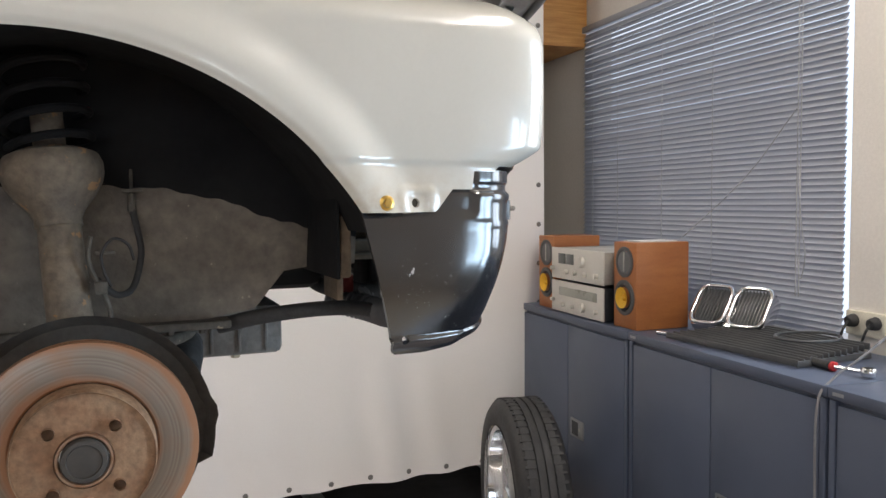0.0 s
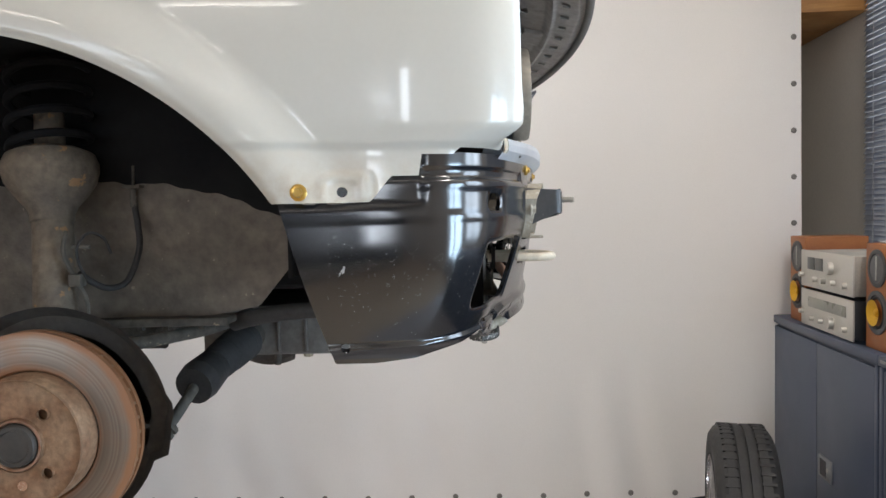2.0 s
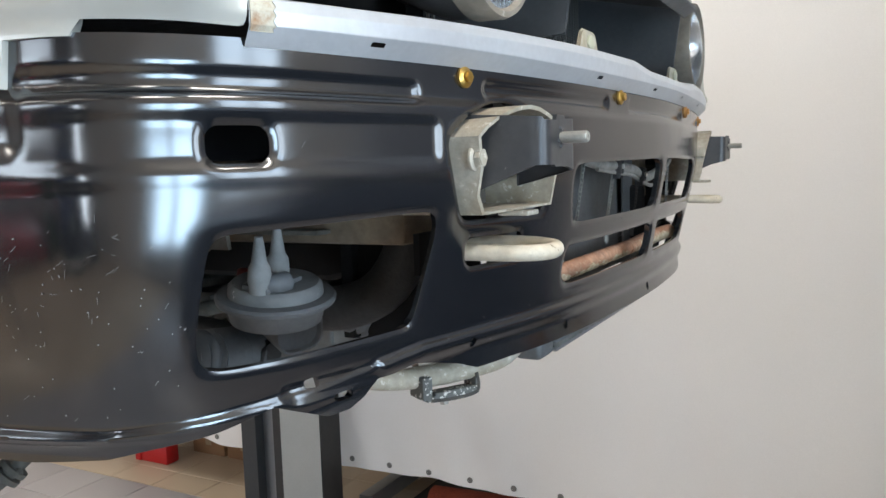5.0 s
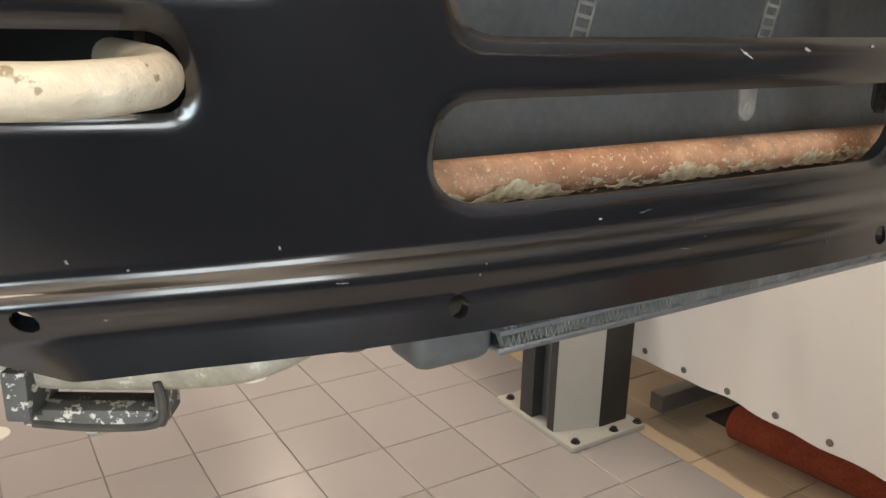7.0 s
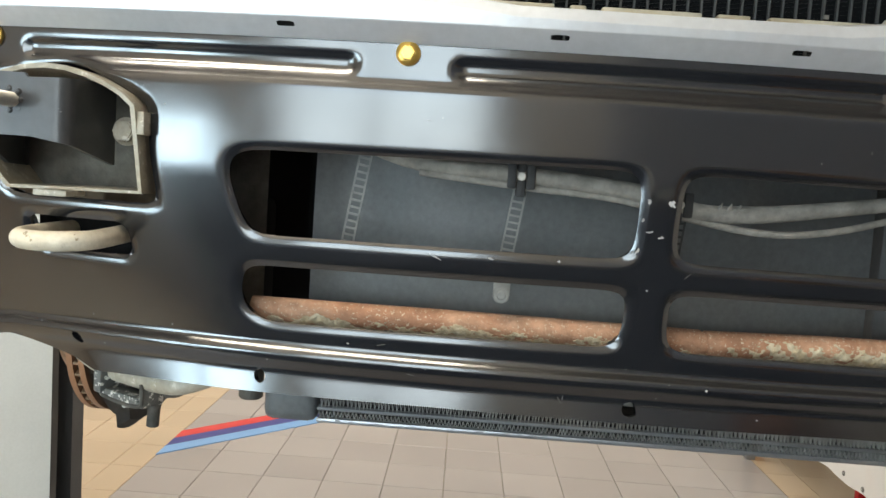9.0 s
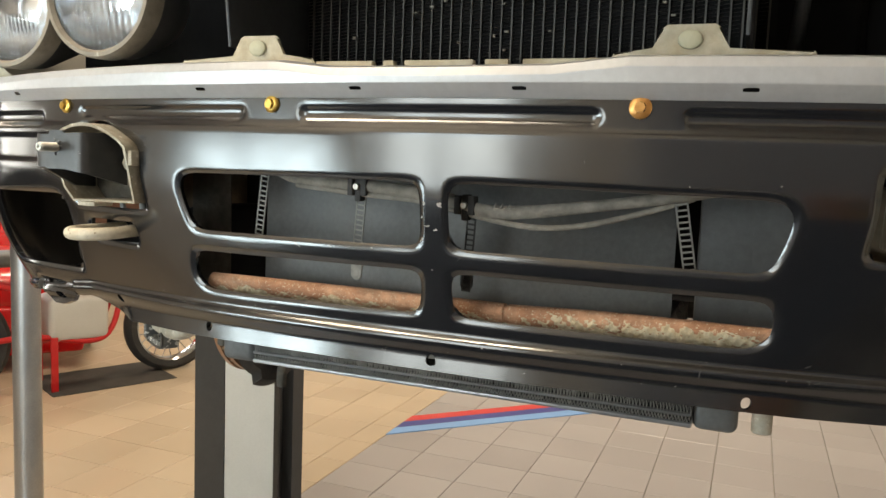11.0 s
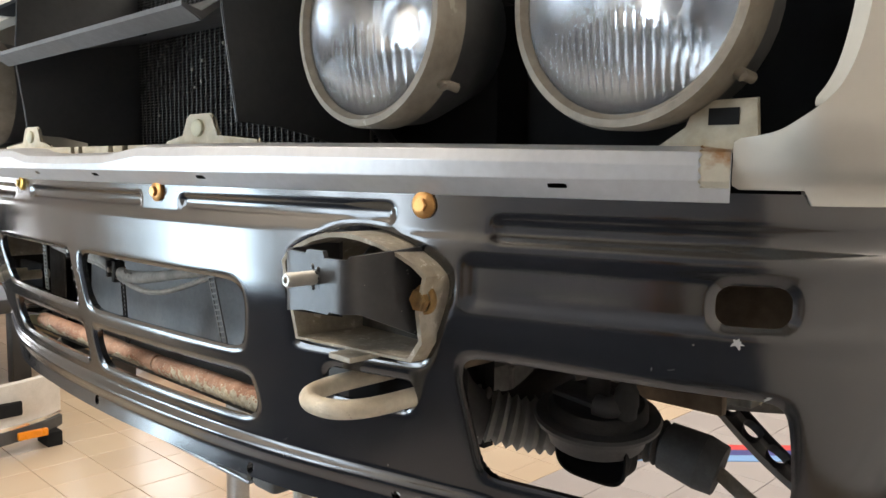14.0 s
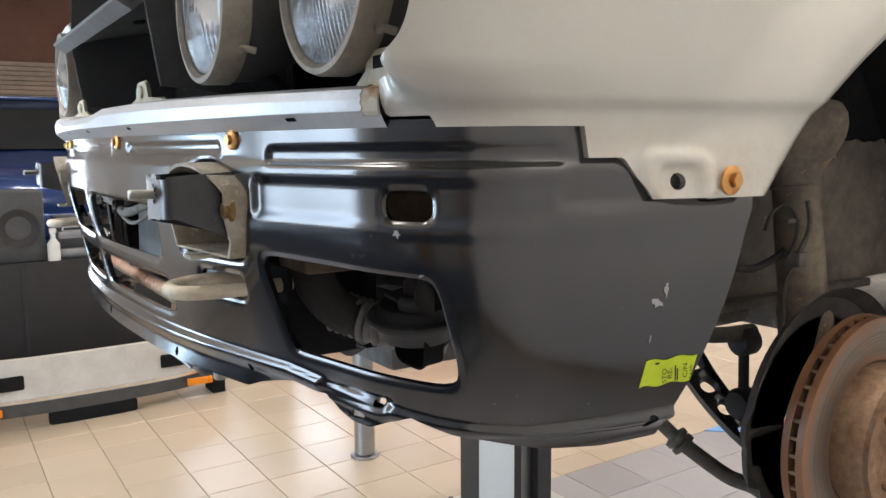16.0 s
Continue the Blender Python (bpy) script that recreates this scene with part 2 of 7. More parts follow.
# ---- pressed sheets: a grid over (u, v), cut along the zero line of an inside distance
def sheet(place, inside, us, vs, lip=0.006, lip_dir=None):
    U, V = np.meshgrid(us, vs, indexing="ij")
    D = inside(U, V)
    nu, nv = len(us), len(vs)
    uv, index, faces = [], {}, []

    def corner(i, j):
        k = (i, j)
        if k not in index:
            index[k] = len(uv)
            uv.append((us[i], vs[j]))
        return index[k]

    def cut(a, b):
        k = (a, b) if a < b else (b, a)
        if k not in index:
            (i, j), (p, q) = k
            s = D[i, j] / (D[i, j] - D[p, q])
            index[k] = len(uv)
            uv.append((us[i] + s * (us[p] - us[i]), vs[j] + s * (vs[q] - vs[j])))
        return index[k]

    ins = D > 0
    for i in range(nu - 1):
        for j in range(nv - 1):
            ring = ((i, j), (i + 1, j), (i + 1, j + 1), (i, j + 1))
            flags = [ins[c] for c in ring]
            if all(flags):
                faces.append([corner(*c) for c in ring])
            elif any(flags):
                poly = []
                for a in range(4):
                    b = (a + 1) % 4
                    if flags[a]:
                        poly.append(corner(*ring[a]))
                    if flags[a] != flags[b]:
                        poly.append(cut(ring[a], ring[b]))
                if len(poly) > 2:
                    faces.append(poly)
    W = np.array(uv)
    e = 1e-4
    X = place(W[:, 0], W[:, 1])
    N = np.cross(place(W[:, 0] + e, W[:, 1]) - place(W[:, 0] - e, W[:, 1]), place(W[:, 0], W[:, 1] + e) - place(W[:, 0], W[:, 1] - e))
    N /= np.maximum(np.linalg.norm(N, axis=1, keepdims=True), 1e-12)
    if lip:
        count = {}
        for f in faces:
            for a, b in zip(f, f[1:] + f[:1]):
                count[(a, b)] = count.get((a, b), 0) + 1
        rim = [(a, b) for (a, b) in count if (b, a) not in count]
        back, extra = {}, []
        for a, b in rim:
            for k in (a, b):
                if k not in back:
                    back[k] = len(X) + len(extra)
                    extra.append(X[k] - (N[k] if lip_dir is None else np.array(lip_dir)) * lip)
        faces += [[b, a, back[a], back[b]] for a, b in rim]
        X = np.concatenate([X, np.array(extra)]) if extra else X
    me = bpy.data.meshes.new("sheet")
    me.from_pydata(X.tolist(), [], faces)
    me.polygons.foreach_set("use_smooth", np.ones(len(faces), dtype=bool))
    me.set_sharp_from_angle(angle=radians(50))
    return me


def smooth(a, b, x):
    t = np.clip((x - a) / (b - a), 0, 1)
    return t * t * (3 - 2 * t)


def rbox(u, v, u0, u1, v0, v1, r):
    """Distance to a rounded rectangle, negative inside."""
    qx, qy = np.abs(u - (u0 + u1) / 2) - (u1 - u0) / 2 + r, np.abs(v - (v0 + v1) / 2) - (v1 - v0) / 2 + r
    return np.hypot(np.maximum(qx, 0), np.maximum(qy, 0)) + np.minimum(np.maximum(qx, qy), 0) - r


def rpoly(u, v, pts, r=0.006):
    """Distance to a convex polygon (anticlockwise) with softened corners, negative inside."""
    s = 0
    k = r / 2.2
    for (a, b), (c, d) in zip(pts, pts[1:] + pts[:1]):
        n = math.hypot(c - a, d - b)
        s = s + np.exp(np.clip(((u - a) * (d - b) - (v - b) * (c - a)) / n / k, -60, 60))
    return k * np.log(s)


def curve2(pts, t):
    """Points along a Catmull-Rom line through pts at parameters t."""
    p = np.array(pts, dtype=float)
    p = np.vstack([p[1] * (1, -1), p, 2 * p[-1] - p[-2]])
    i = np.clip(np.floor(t).astype(int), 0, len(pts) - 2)
    s = (t - i)[:, None]
    a, b, c, d = p[i], p[i + 1], p[i + 2], p[i + 3]
    return 0.5 * (2 * b + (c - a) * s + (2 * a - 5 * b + 4 * c - d) * s * s + (3 * b - a - 3 * c + d) * s ** 3)



# ---- the room
LEAN = math.atan(0.06)            # the window wall is turned by this against the bay
CAB = Matrix.Translation((1.703, 0, 0)) @ Matrix.Rotation(-LEAN, 4, "Z")   # x into the wall, y along it


def setting(name, bm, material, label=""):
    ob = part(name, bm, material, None, label, smooth=False)
    return tagged(ob, label, "", "", "structure")


M["lamp_white"] = plain("lamp_white", (0.80, 0.79, 0.76), 0.5, 0, (0.76, 0.75, 0.72), 6, grain=0.02)
M["grout"] = plain("grout", (0.24, 0.215, 0.185), 0.9, 0, (0.28, 0.255, 0.22), 6, grain=0.1)
M["daylight"] = plain("daylight", (0.75, 0.86, 1.0), 0.9, emit=0.9)
M["wood_beam"] = plain("wood_beam", (0.62, 0.33, 0.11), 0.45, 0, (0.46, 0.21, 0.06), 5, grain=0.05, stretch=(1, 1, 14), bump=0.1, cut=(0.35, 0.65))
M["brick_wall"] = plain("brick_wall", (0.28, 0.16, 0.12), 0.9, 0, (0.22, 0.12, 0.09), 3, bump=0.3)
floor_bed = setting("floor", boxed(-9, 4.4, -9, 3.4, -0.25, -0.006), "grout", "tiled workshop floor, grey bay beside beige tiles")
setting("ceiling", boxed(-9, 4.4, -9, 3.4, 3.3, 3.42), "ceiling", "dull cream workshop ceiling")
setting("wall_back", boxed(-9.2, -9, -9, 3.4, -0.25, 3.42), "wall")
setting("wall_left", boxed(-9, 4.4, 3.2, 3.4, -0.25, 3.3), "wall")
for n, (x0, x1, z0, z1) in enumerate(((-9, -7.6, -0.25, 3.3), (-7.6, -1.6, -0.25, 1.75), (-7.6, -1.6, 3.1, 3.3), (-1.6, 1.2, -0.25, 3.3), (1.2, 4.2, 2.75, 3.3), (4.2, 4.4, -0.25, 3.3))):
    setting("wall_right_%d" % (n + 1), boxed(x0, x1, -9.2, -9, z0, z1), "brick_wall", "red-brown wall far behind parked cars")
band = setting("window_3", boxed(-7.6, -1.6, -9.13, -9.07, 1.75, 1.80), "alu", "long workshop window band high in the far wall")
for k in range(7):
    part("window_frame", boxed(-7.58 + k * 0.99 - 0.03, -7.58 + k * 0.99 + 0.03 if k else -7.52, -9.13, -9.07, 1.802, 3.098, bevel=0.004), "alu", band)
area("band_daylight", Matrix.Translation((-4.6, -9.16, 2.43)) @ Matrix.Rotation(radians(90), 4, "X"), 5.9, 1.28, BAND_W, (0.80, 0.90, 1.0))

# open roller gate in the same wall, behind the camera: unseen, added for low light
gate = setting("added_gate", boxed(1.2, 4.2, -9.12, -9.06, 2.55, 2.75), "alu", "raised roller gate added out of view to bring in low daylight")
for x in (1.23, 4.17):
    part("gate_rail", boxed(x - 0.03, x + 0.03, -9.13, -9.05, 0.0, 2.548, bevel=0.004), "alu", gate)
# fill light of the added gate, brightening curtain and right flank
area("gate_fill_light", Matrix.Translation((2.7, -9.16, 1.28)) @ Matrix.Rotation(radians(90), 4, "X"), 2.9, 2.5, GATE_W, (0.82, 0.91, 1.0))

# window wall: pier, sill, lintel, pier
for n, (s0, s1, z0, z1) in enumerate(((1.83, 4.2, -0.25, 3.3), (0.165, 1.83, -0.25, 1.03), (0.165, 1.83, 2.36, 3.3), (-0.2, 0.165, -0.25, 3.3), (-1.1, -0.95, -0.25, 3.3), (-0.95, -0.2, -0.25, 1.12), (-0.95, -0.2, 2.3, 3.3))):
    setting("wall_window_%d" % (n + 1), boxed(0.47, 0.72, s0, s1, z0, z1, m=CAB), "wall", "rough white plaster window wall")
# glazed door in the same wall, out of view, that lets the daylight in
setting("wall_window_8", boxed(0.47, 0.72, -9.6, -2.15, -0.25, 3.3, m=CAB), "wall")
setting("wall_window_9", boxed(0.47, 0.72, -2.15, -1.1, 1.62, 3.3, m=CAB), "wall")
door = setting("door_1", boxed(0.55, 0.60, -2.15, -2.09, 0.0, 1.62, m=CAB), "alu", "low glazed workshop door with daylight behind")
for y in (-1.63, -1.14):
    part("door_mullion", boxed(0.55, 0.60, y - 0.04, y + 0.04, 0.0, 1.62, bevel=0.004, m=CAB), "alu", door)
for z in (0.04, 1.58):
    part("door_rail", boxed(0.545, 0.605, -2.09, -1.18, z - 0.04, z + 0.04, bevel=0.004, m=CAB), "alu", door)
# unseen solid panels added to stop low daylight reaching the valance's flank
for y0, y1 in ((-2.09, -1.67), (-1.59, -1.18)):
    part("kick_panel", boxed(0.560, 0.590, y0, y1, 0.08, 0.55, bevel=0.003, m=CAB), "grey_enamel", door)
area("door_daylight", CAB @ Matrix.Translation((0.76, -1.625, 1.085)) @ Matrix.Rotation(radians(90), 4, "Y"), 1.05, 1.05, DOOR_W, (0.58, 0.80, 1.0))

# narrow window between the door and the blinds
side_window = setting("window_2", boxed(0.56, 0.61, -0.95, -0.2, 1.12, 1.17, m=CAB), "alu", "narrow aluminium window with daylight behind")
for y in (-0.925, -0.575, -0.225):
    part("window_frame", boxed(0.56, 0.61, y - 0.022, y + 0.022, 1.172, 2.298, bevel=0.004, m=CAB), "alu", side_window)
area("window_daylight", CAB @ Matrix.Translation((0.74, -0.575, 1.71)) @ Matrix.Rotation(radians(90), 4, "Y"), 1.16, 0.74, WINDOW_W, (0.66, 0.83, 1.0))

# blinds in the window
window = setting("window_1", boxed(0.62, 0.64, 0.165, 1.83, 1.03, 2.36, m=CAB), "daylight", "window behind closed grey venetian blinds")
M["blind"] = plain("blind", (0.37, 0.39, 0.435), 0.5, 0.1, (0.34, 0.36, 0.40), 2, grain=0.02)
blinds = thing("venetian_blinds", CAB @ Vector((0.46, 1.0, 1.03)), "closed grey aluminium venetian blinds over the cabinets", "blinds")
bm = bmesh.new()
prev = None
for k in range(7):
    a = (k / 6 - 0.5)
    ring = [bm.verts.new((math.sin(a * 0.9) * 0.0125 / 0.45 * 0.45 * 2 * 0.55 + 0.0, y, a * 0.0245)) for y in (0.0, 1.645)]
    for v in ring:
        v.co.x += 0.0022 * (1 - 4 * a * a)
    if prev:
        bm.faces.new((prev[0], prev[1], ring[1], ring[0]))
    prev = ring
slat_mesh = mesh_of(bm)
slat_mesh.materials.append(M["blind"])
for k in range(60):
    ob = new("slat", slat_mesh)
    ob.matrix_world = CAB @ Matrix.Translation((0.455, 0.174, 1.055 + k * 0.0213)) @ Matrix.Rotation(radians(3 + 2 * math.sin(k * 0.7)), 4, "Y") @ Matrix.Rotation(radians(0.06 * math.sin(k * 2.1)), 4, "X")
    bpy.context.view_layer.update()
    ob.parent = blinds
    ob.matrix_parent_inverse = blinds.matrix_world.inverted()
part("head_rail", boxed(0.44, 0.475, 0.170, 1.824, 2.33, 2.36, bevel=0.003, m=CAB), "blind", blinds)
part("bottom_rail", boxed(0.448, 0.466, 0.174, 1.820, 1.034, 1.046, bevel=0.003, m=CAB), "blind", blinds)
M["cord"] = plain("cord", (0.55, 0.55, 0.53), 0.8)
for y, r in ((0.36, 0.0012), (0.345, 0.0012), (0.80, 0.0011), (1.13, 0.0011), (1.48, 0.0011), (1.71, 0.0011)):
    bm = bmesh.new()
    rod(bm, CAB @ Vector((0.441, y, 1.05 if y > 0.4 else 1.16)), CAB @ Vector((0.441, y, 2.34)), r, n=6)
    part("cord", bm, "cord", blinds)
bm = bmesh.new()
tube(bm, [CAB @ Vector(p) for p in ((0.438, 0.35, 1.6), (0.437, 0.335, 1.42), (0.437, 0.315, 1.30), (0.437, 0.335, 1.22), (0.437, 0.35, 1.30))], 0.0013, 6)
part("cord", bm, "cord", blinds)
wood = part("wood_beam", boxed(0.16, 0.468, 1.815, 2.75, 2.262, 2.60, bevel=0.004, m=CAB), "wood_beam")
tagged(wood, "varnished pine roof beam end with knots", "beam", "", "structure")
bm = bmesh.new()
tube(bm, [CAB @ Vector(p) for p in ((0.26, 0.74, 1.345), (0.40, 0.56, 1.57), (0.436, 0.36, 1.79))], 0.0014, 6)
tagged(part("aerial_wire", bm, "cord"), "thin aerial wire strung across the blinds", "wire")

# tarpaulin curtain with grommets
def curtain_place(x, z):
    low = smooth(1.1, 0.3, z)
    w = 0.010 * np.sin(9 * x + 1.3 * np.sin(3 * x)) + 0.006 * np.sin(23 * x + 2 * z) * (0.4 + low) + 0.010 * np.sin(3.1 * x)
    w = w + low * 0.008 * np.sin(31 * x + 5 * np.sin(2 * z))
    return np.stack([x, 1.572 - w * 0.62 - 0.003 * smooth(0.012, 0.0, np.abs(z - 1.92)), z], axis=-1)


def curtain_inside(x, z):
    return np.minimum(np.minimum(1.910 - x, z - (0.268 + 0.006 * np.sin(9 * x) + 0.004 * np.sin(21 * x))), 2.98 - z)


curtain = part("curtain", sheet(curtain_place, curtain_inside, np.linspace(-4.4, 1.93, 330), np.linspace(0.25, 3.0, 110), 0.003), "curtain")
tagged(curtain, "white tarpaulin curtain with eyelets along its hem", "curtain")
bm = bmesh.new()
lathe(bm, [(0.005, 0.003), (0.007, 0.0045), (0.0105, 0.003), (0.0115, 0)], frame_to((0, -1, 0)), 20)
lathe(bm, [(0, 0.0012), (0.006, 0.0012)], frame_to((0, -1, 0)), 12)
eyelet = mesh_of(bm)
eyelet.materials.append(plain("eyelet", (0.25, 0.24, 0.22), 0.45, 0.6))
for x, z in [(1.754 - 0.1785 * k, 0.296) for k in range(34)] + [(1.879, 0.465 + 0.1835 * k) for k in range(14)]:
    p = curtain_place(np.array([x]), np.array([z]))[0]
    ob = new("eyelet", eyelet)
    ob.location = (p[0], p[1] - 0.001, p[2])
    ob.parent = curtain
part("curtain_rail", boxed(-4.4, 1.93, 1.555, 1.59, 2.98, 3.02, bevel=0.004), "alu", curtain)

# lamps on the ceiling
def tube_lamp(x, y, turn, watts, colour, length=1.5):
    lamp = thing("ceiling_lamp", (x, y, 3.3), "white twin fluorescent ceiling lamp", "lamp", "ceiling lamps")
    m = Matrix.Translation((x, y, 3.22)) @ Matrix.Rotation(radians(turn), 4, "Z")
    part("housing", boxed(-length / 2, length / 2, -0.09, 0.09, 0.03, 0.078, bevel=0.008, m=m), "lamp_white", lamp)
    area("lamp_light", m @ Matrix.Translation((0, 0, -0.012)), length * 0.96, 0.16, watts, colour)


for x, y, turn, w in LAMPS:
    tube_lamp(x, y, turn, w, (1.0, 0.94, 0.85))

# ---- the car on the lift
car = thing("car", (0, 0, 0), "white saloon car raised on a lift, bumper and wheels removed", "car")

UPPER = [(.680, 0), (.673, .16), (.660, .30), (.638, .437), (.608, .55), (.590, .604), (.565, .647), (.532, .676), (.489, .689),
         (.44, .696), (.397, .700), (.345, .705), (.30, .709), (.2, .715), (.1, .718), (-.1, .72), (-.3, .72), (-.55, .72)]
LOWER = [(.653, 0), (.646, .16), (.630, .28), (.603, .384), (.577, .48), (.560, .545), (.533, .600), (.500, .632), (.465, .649),
         (.43, .660), (.398, .667), (.345, .675), (.30, .679), (.2, .685), (.1, .688), (-.1, .69), (-.3, .69), (-.55, .69)]
_t = np.linspace(0, len(UPPER) - 1, 2001)
PLAN_U, PLAN_L = curve2(UPPER, _t), curve2(LOWER, _t)
ARC = np.concatenate([[0], np.cumsum(np.linalg.norm(np.diff(PLAN_U, axis=0), axis=1))])


def plan(u, k):
    """Point of the front's plan at arc length u from the middle (left positive); k: 0 at the lower line, 1 at the upper."""
    a = np.abs(u)
    up = [np.interp(a, ARC, PLAN_U[:, i]) for i in (0, 1)]
    lo = [np.interp(a, ARC, PLAN_L[:, i]) for i in (0, 1)]
    return lo[0] + (up[0] - lo[0]) * k, (lo[1] + (up[1] - lo[1]) * k) * np.sign(u)


def arc_of(x, y):
    i = np.argmin((PLAN_U[:, 0] - x) ** 2 + (PLAN_U[:, 1] - y) ** 2)
    return ARC[i]


def outward(u):
    e = 2e-3
    xa, ya = plan(u - e, 1.0)
    xb, yb = plan(u + e, 1.0)
    n = np.hypot(xb - xa, yb - ya)
    return (yb - ya) / n, -(xb - xa) / n


# the pressed front valance
def lopsided(u):
    """Arc length with the flanks set a little to the left, as the panel hangs."""
    a = np.abs(u)
    return a - 0.0045 * np.sign(u) * smooth(0.50, 0.60, a)


def valance_openings(u, z):
    a = lopsided(u)
    d = rpoly(a, z, [(0.0125, 1.4055), (0.264, 1.4035), (0.2755, 1.450), (0.270, 1.4580), (0.0125, 1.4605)], 0.012)
    d = np.minimum(d, rpoly(a, z, [(0.015, 1.3475), (0.264, 1.3445), (0.275, 1.355), (0.269, 1.3830), (0.0125, 1.3855)], 0.011))
    d = np.minimum(d, rpoly(a, z, [(0.326, 1.418), (0.446, 1.418), (0.461, 1.478), (0.44, 1.495), (0.405, 1.507), (0.375, 1.507), (0.325, 1.482)], 0.008))
    d = np.minimum(d, rbox(a, z, 0.356, 0.440, 1.381, 1.404, 0.009))
    d = np.minimum(d, rpoly(a, z, [(0.507, 1.3415), (0.666, 1.3405), (0.669, 1.35), (0.650, 1.4245), (0.472, 1.4280), (0.470, 1.42)], 0.010))
    return np.minimum(d, rbox(a, z, 0.609, 0.6475, 1.4638, 1.4850, 0.008))


def valance_holes(u, z):
    a = lopsided(u)
    d = valance_openings(u, z)
    z = z - 0.004 * (u < 0)                    # the small holes sit higher on the right
    for hu, hz, r in ((0.261, 1.303, 0.0048), (0.436, 1.313, 0.0046), (0.848, 1.300, 0.006)):
        d = np.minimum(d, np.hypot(a - hu, z - hz) - r)
    d = np.minimum(d, rbox(a, z, 0.583, 0.598, 1.2962, 1.3032, 0.0034))
    d = np.minimum(d, rbox(a, z, 0.6015, 0.6105, 1.3112, 1.3190, 0.001))
    return np.minimum(d, np.hypot(u + 0.004, z - 1.304) - 0.005)


BOTTOM_U = [0, 0.13, 0.31, 0.38, 0.432, 0.452, 0.480, 0.512, 0.540, 0.556, 0.574, 0.590, 0.604, 0.620, 0.634, 0.664, 0.695, 0.732, 0.80, 0.868, 1.0]
BOTTOM_Z = [1.2990, 1.2985, 1.2955, 1.2948, 1.2935, 1.3000, 1.3060, 1.3120, 1.3085, 1.3085, 1.2985, 1.2930, 1.2925, 1.3010, 1.3100, 1.2990, 1.2915, 1.2850, 1.2825, 1.2845, 1.29]


def valance_inside(u, z):
    a = lopsided(u)
    top = np.where(a < 0.757, 1.5325, 1.506) - z
    side = np.minimum(top, z - np.interp(a, BOTTOM_U, BOTTOM_Z))
    rear = (0.8630 - a + 0.275 * (z - 1.285)) / 1.037
    return np.minimum(np.minimum(side, rear), valance_holes(u, z))


def valance_place(u, z):
    a = np.abs(u)
    k = (z - 1.30) / 0.15
    side = smooth(0.50, 0.72, a)              # the flanks belly out low down, the front slopes evenly
    k = k + side * (np.clip(k, 0, 1) * (1 - np.clip(k, 0, 1)))
    x, y = plan(u, np.where(k > 0.9, 0.9 + 0.13 * np.tanh((k - 0.9) / 0.13), k))
    nx, ny = outward(u)
    rel = -0.003 * smooth(0.735, 0.755, a) * smooth(1.465, 1.480, z)
    rel = rel - 0.0028 * smooth(1.4985, 1.5070, z)
    for a0, a1, z0, z1, dep in ((-1, 0.130, 1.510, 1.519, .0032), (0.193, 0.415, 1.510, 1.519, .0032), (0.488, 0.745, 1.5025, 1.5140, .0030)):
        rel = rel - dep * smooth(0.004, -0.003, rbox(a, z, a0, a1, z0, z1, 0.0045))
    rel = rel - 0.0028 * smooth(0.005, -0.0055, rbox(a, z, 0.470, 0.90, 1.4625, 1.4905, 0.006)) * smooth(0.81, 0.64, a)
    crease = np.interp(a, [0, 0.32, 0.5, 0.66, 0.72, 0.9], [1.332, 1.330, 1.328, 1.312, 1.308, 1.309])
    low = crease - z
    rel = rel + 0.006 * smooth(-0.001, 0.006, low) - 0.004 * smooth(0.010, 0.020, low)
    rel = rel + 0.30 * np.clip(low - 0.0135, 0, 0.03) * smooth(0.47, 0.42, a)
    rel = rel + 0.45 * np.clip(1.3075 - z, 0, 0.03) * smooth(0.550, 0.560, a) * smooth(0.624, 0.612, a)
    rel = rel - 0.0035 * smooth(0.003, -0.002, rbox(a, z, 0.552, 0.620, 1.3090, 1.3205, 0.003))
    rel = rel - 0.005 * smooth(1.302, 1.2955, z) * smooth(0.66, 0.70, a)
    edge = np.clip(1 - np.maximum(valance_openings(u, z), 0) / 0.006, 0, 1)
    rel = rel - 0.0024 * edge ** 2
    return np.stack([x + nx * rel, y + ny * rel, z], axis=-1)


valance = part("front_valance", sheet(valance_place, valance_inside, np.linspace(-0.93, 0.93, 660), np.linspace(1.276, 1.536, 110), 0.006),
               "black_primer", car, "black primed steel front valance with cut-outs and scratches")


# wings: above the valance the corner is squarer than below
SHOULDER = [(.700, 0), (.695, .16), (.685, .30), (.668, .437), (.652, .55), (.633, .612), (.613, .648), (.570, .679), (.502, .692),
            (.45, .697), (.40, .701), (.345, .706), (.30, .710), (.2, .716), (.1, .720), (-.1, .724), (-.3, .724), (-.55, .724)]
PLAN_S = curve2(SHOULDER, _t)


ARCH_X, ARCH_Z, ARCH_R = -0.036, 1.238, 0.4338     # the wheel arch


def wing_plan(u, z):
    a = np.abs(u)
    k = smooth(1.530, 1.568, z) * smooth(0.620, 0.674, a)
    x0, y0 = plan(np.abs(u), np.minimum((z - 1.30) / 0.15, 1.0))
    xs, ys = np.interp(a, ARC, PLAN_S[:, 0]), np.interp(a, ARC, PLAN_S[:, 1])
    return x0 + (xs - x0) * k, (y0 + (ys - y0) * k)


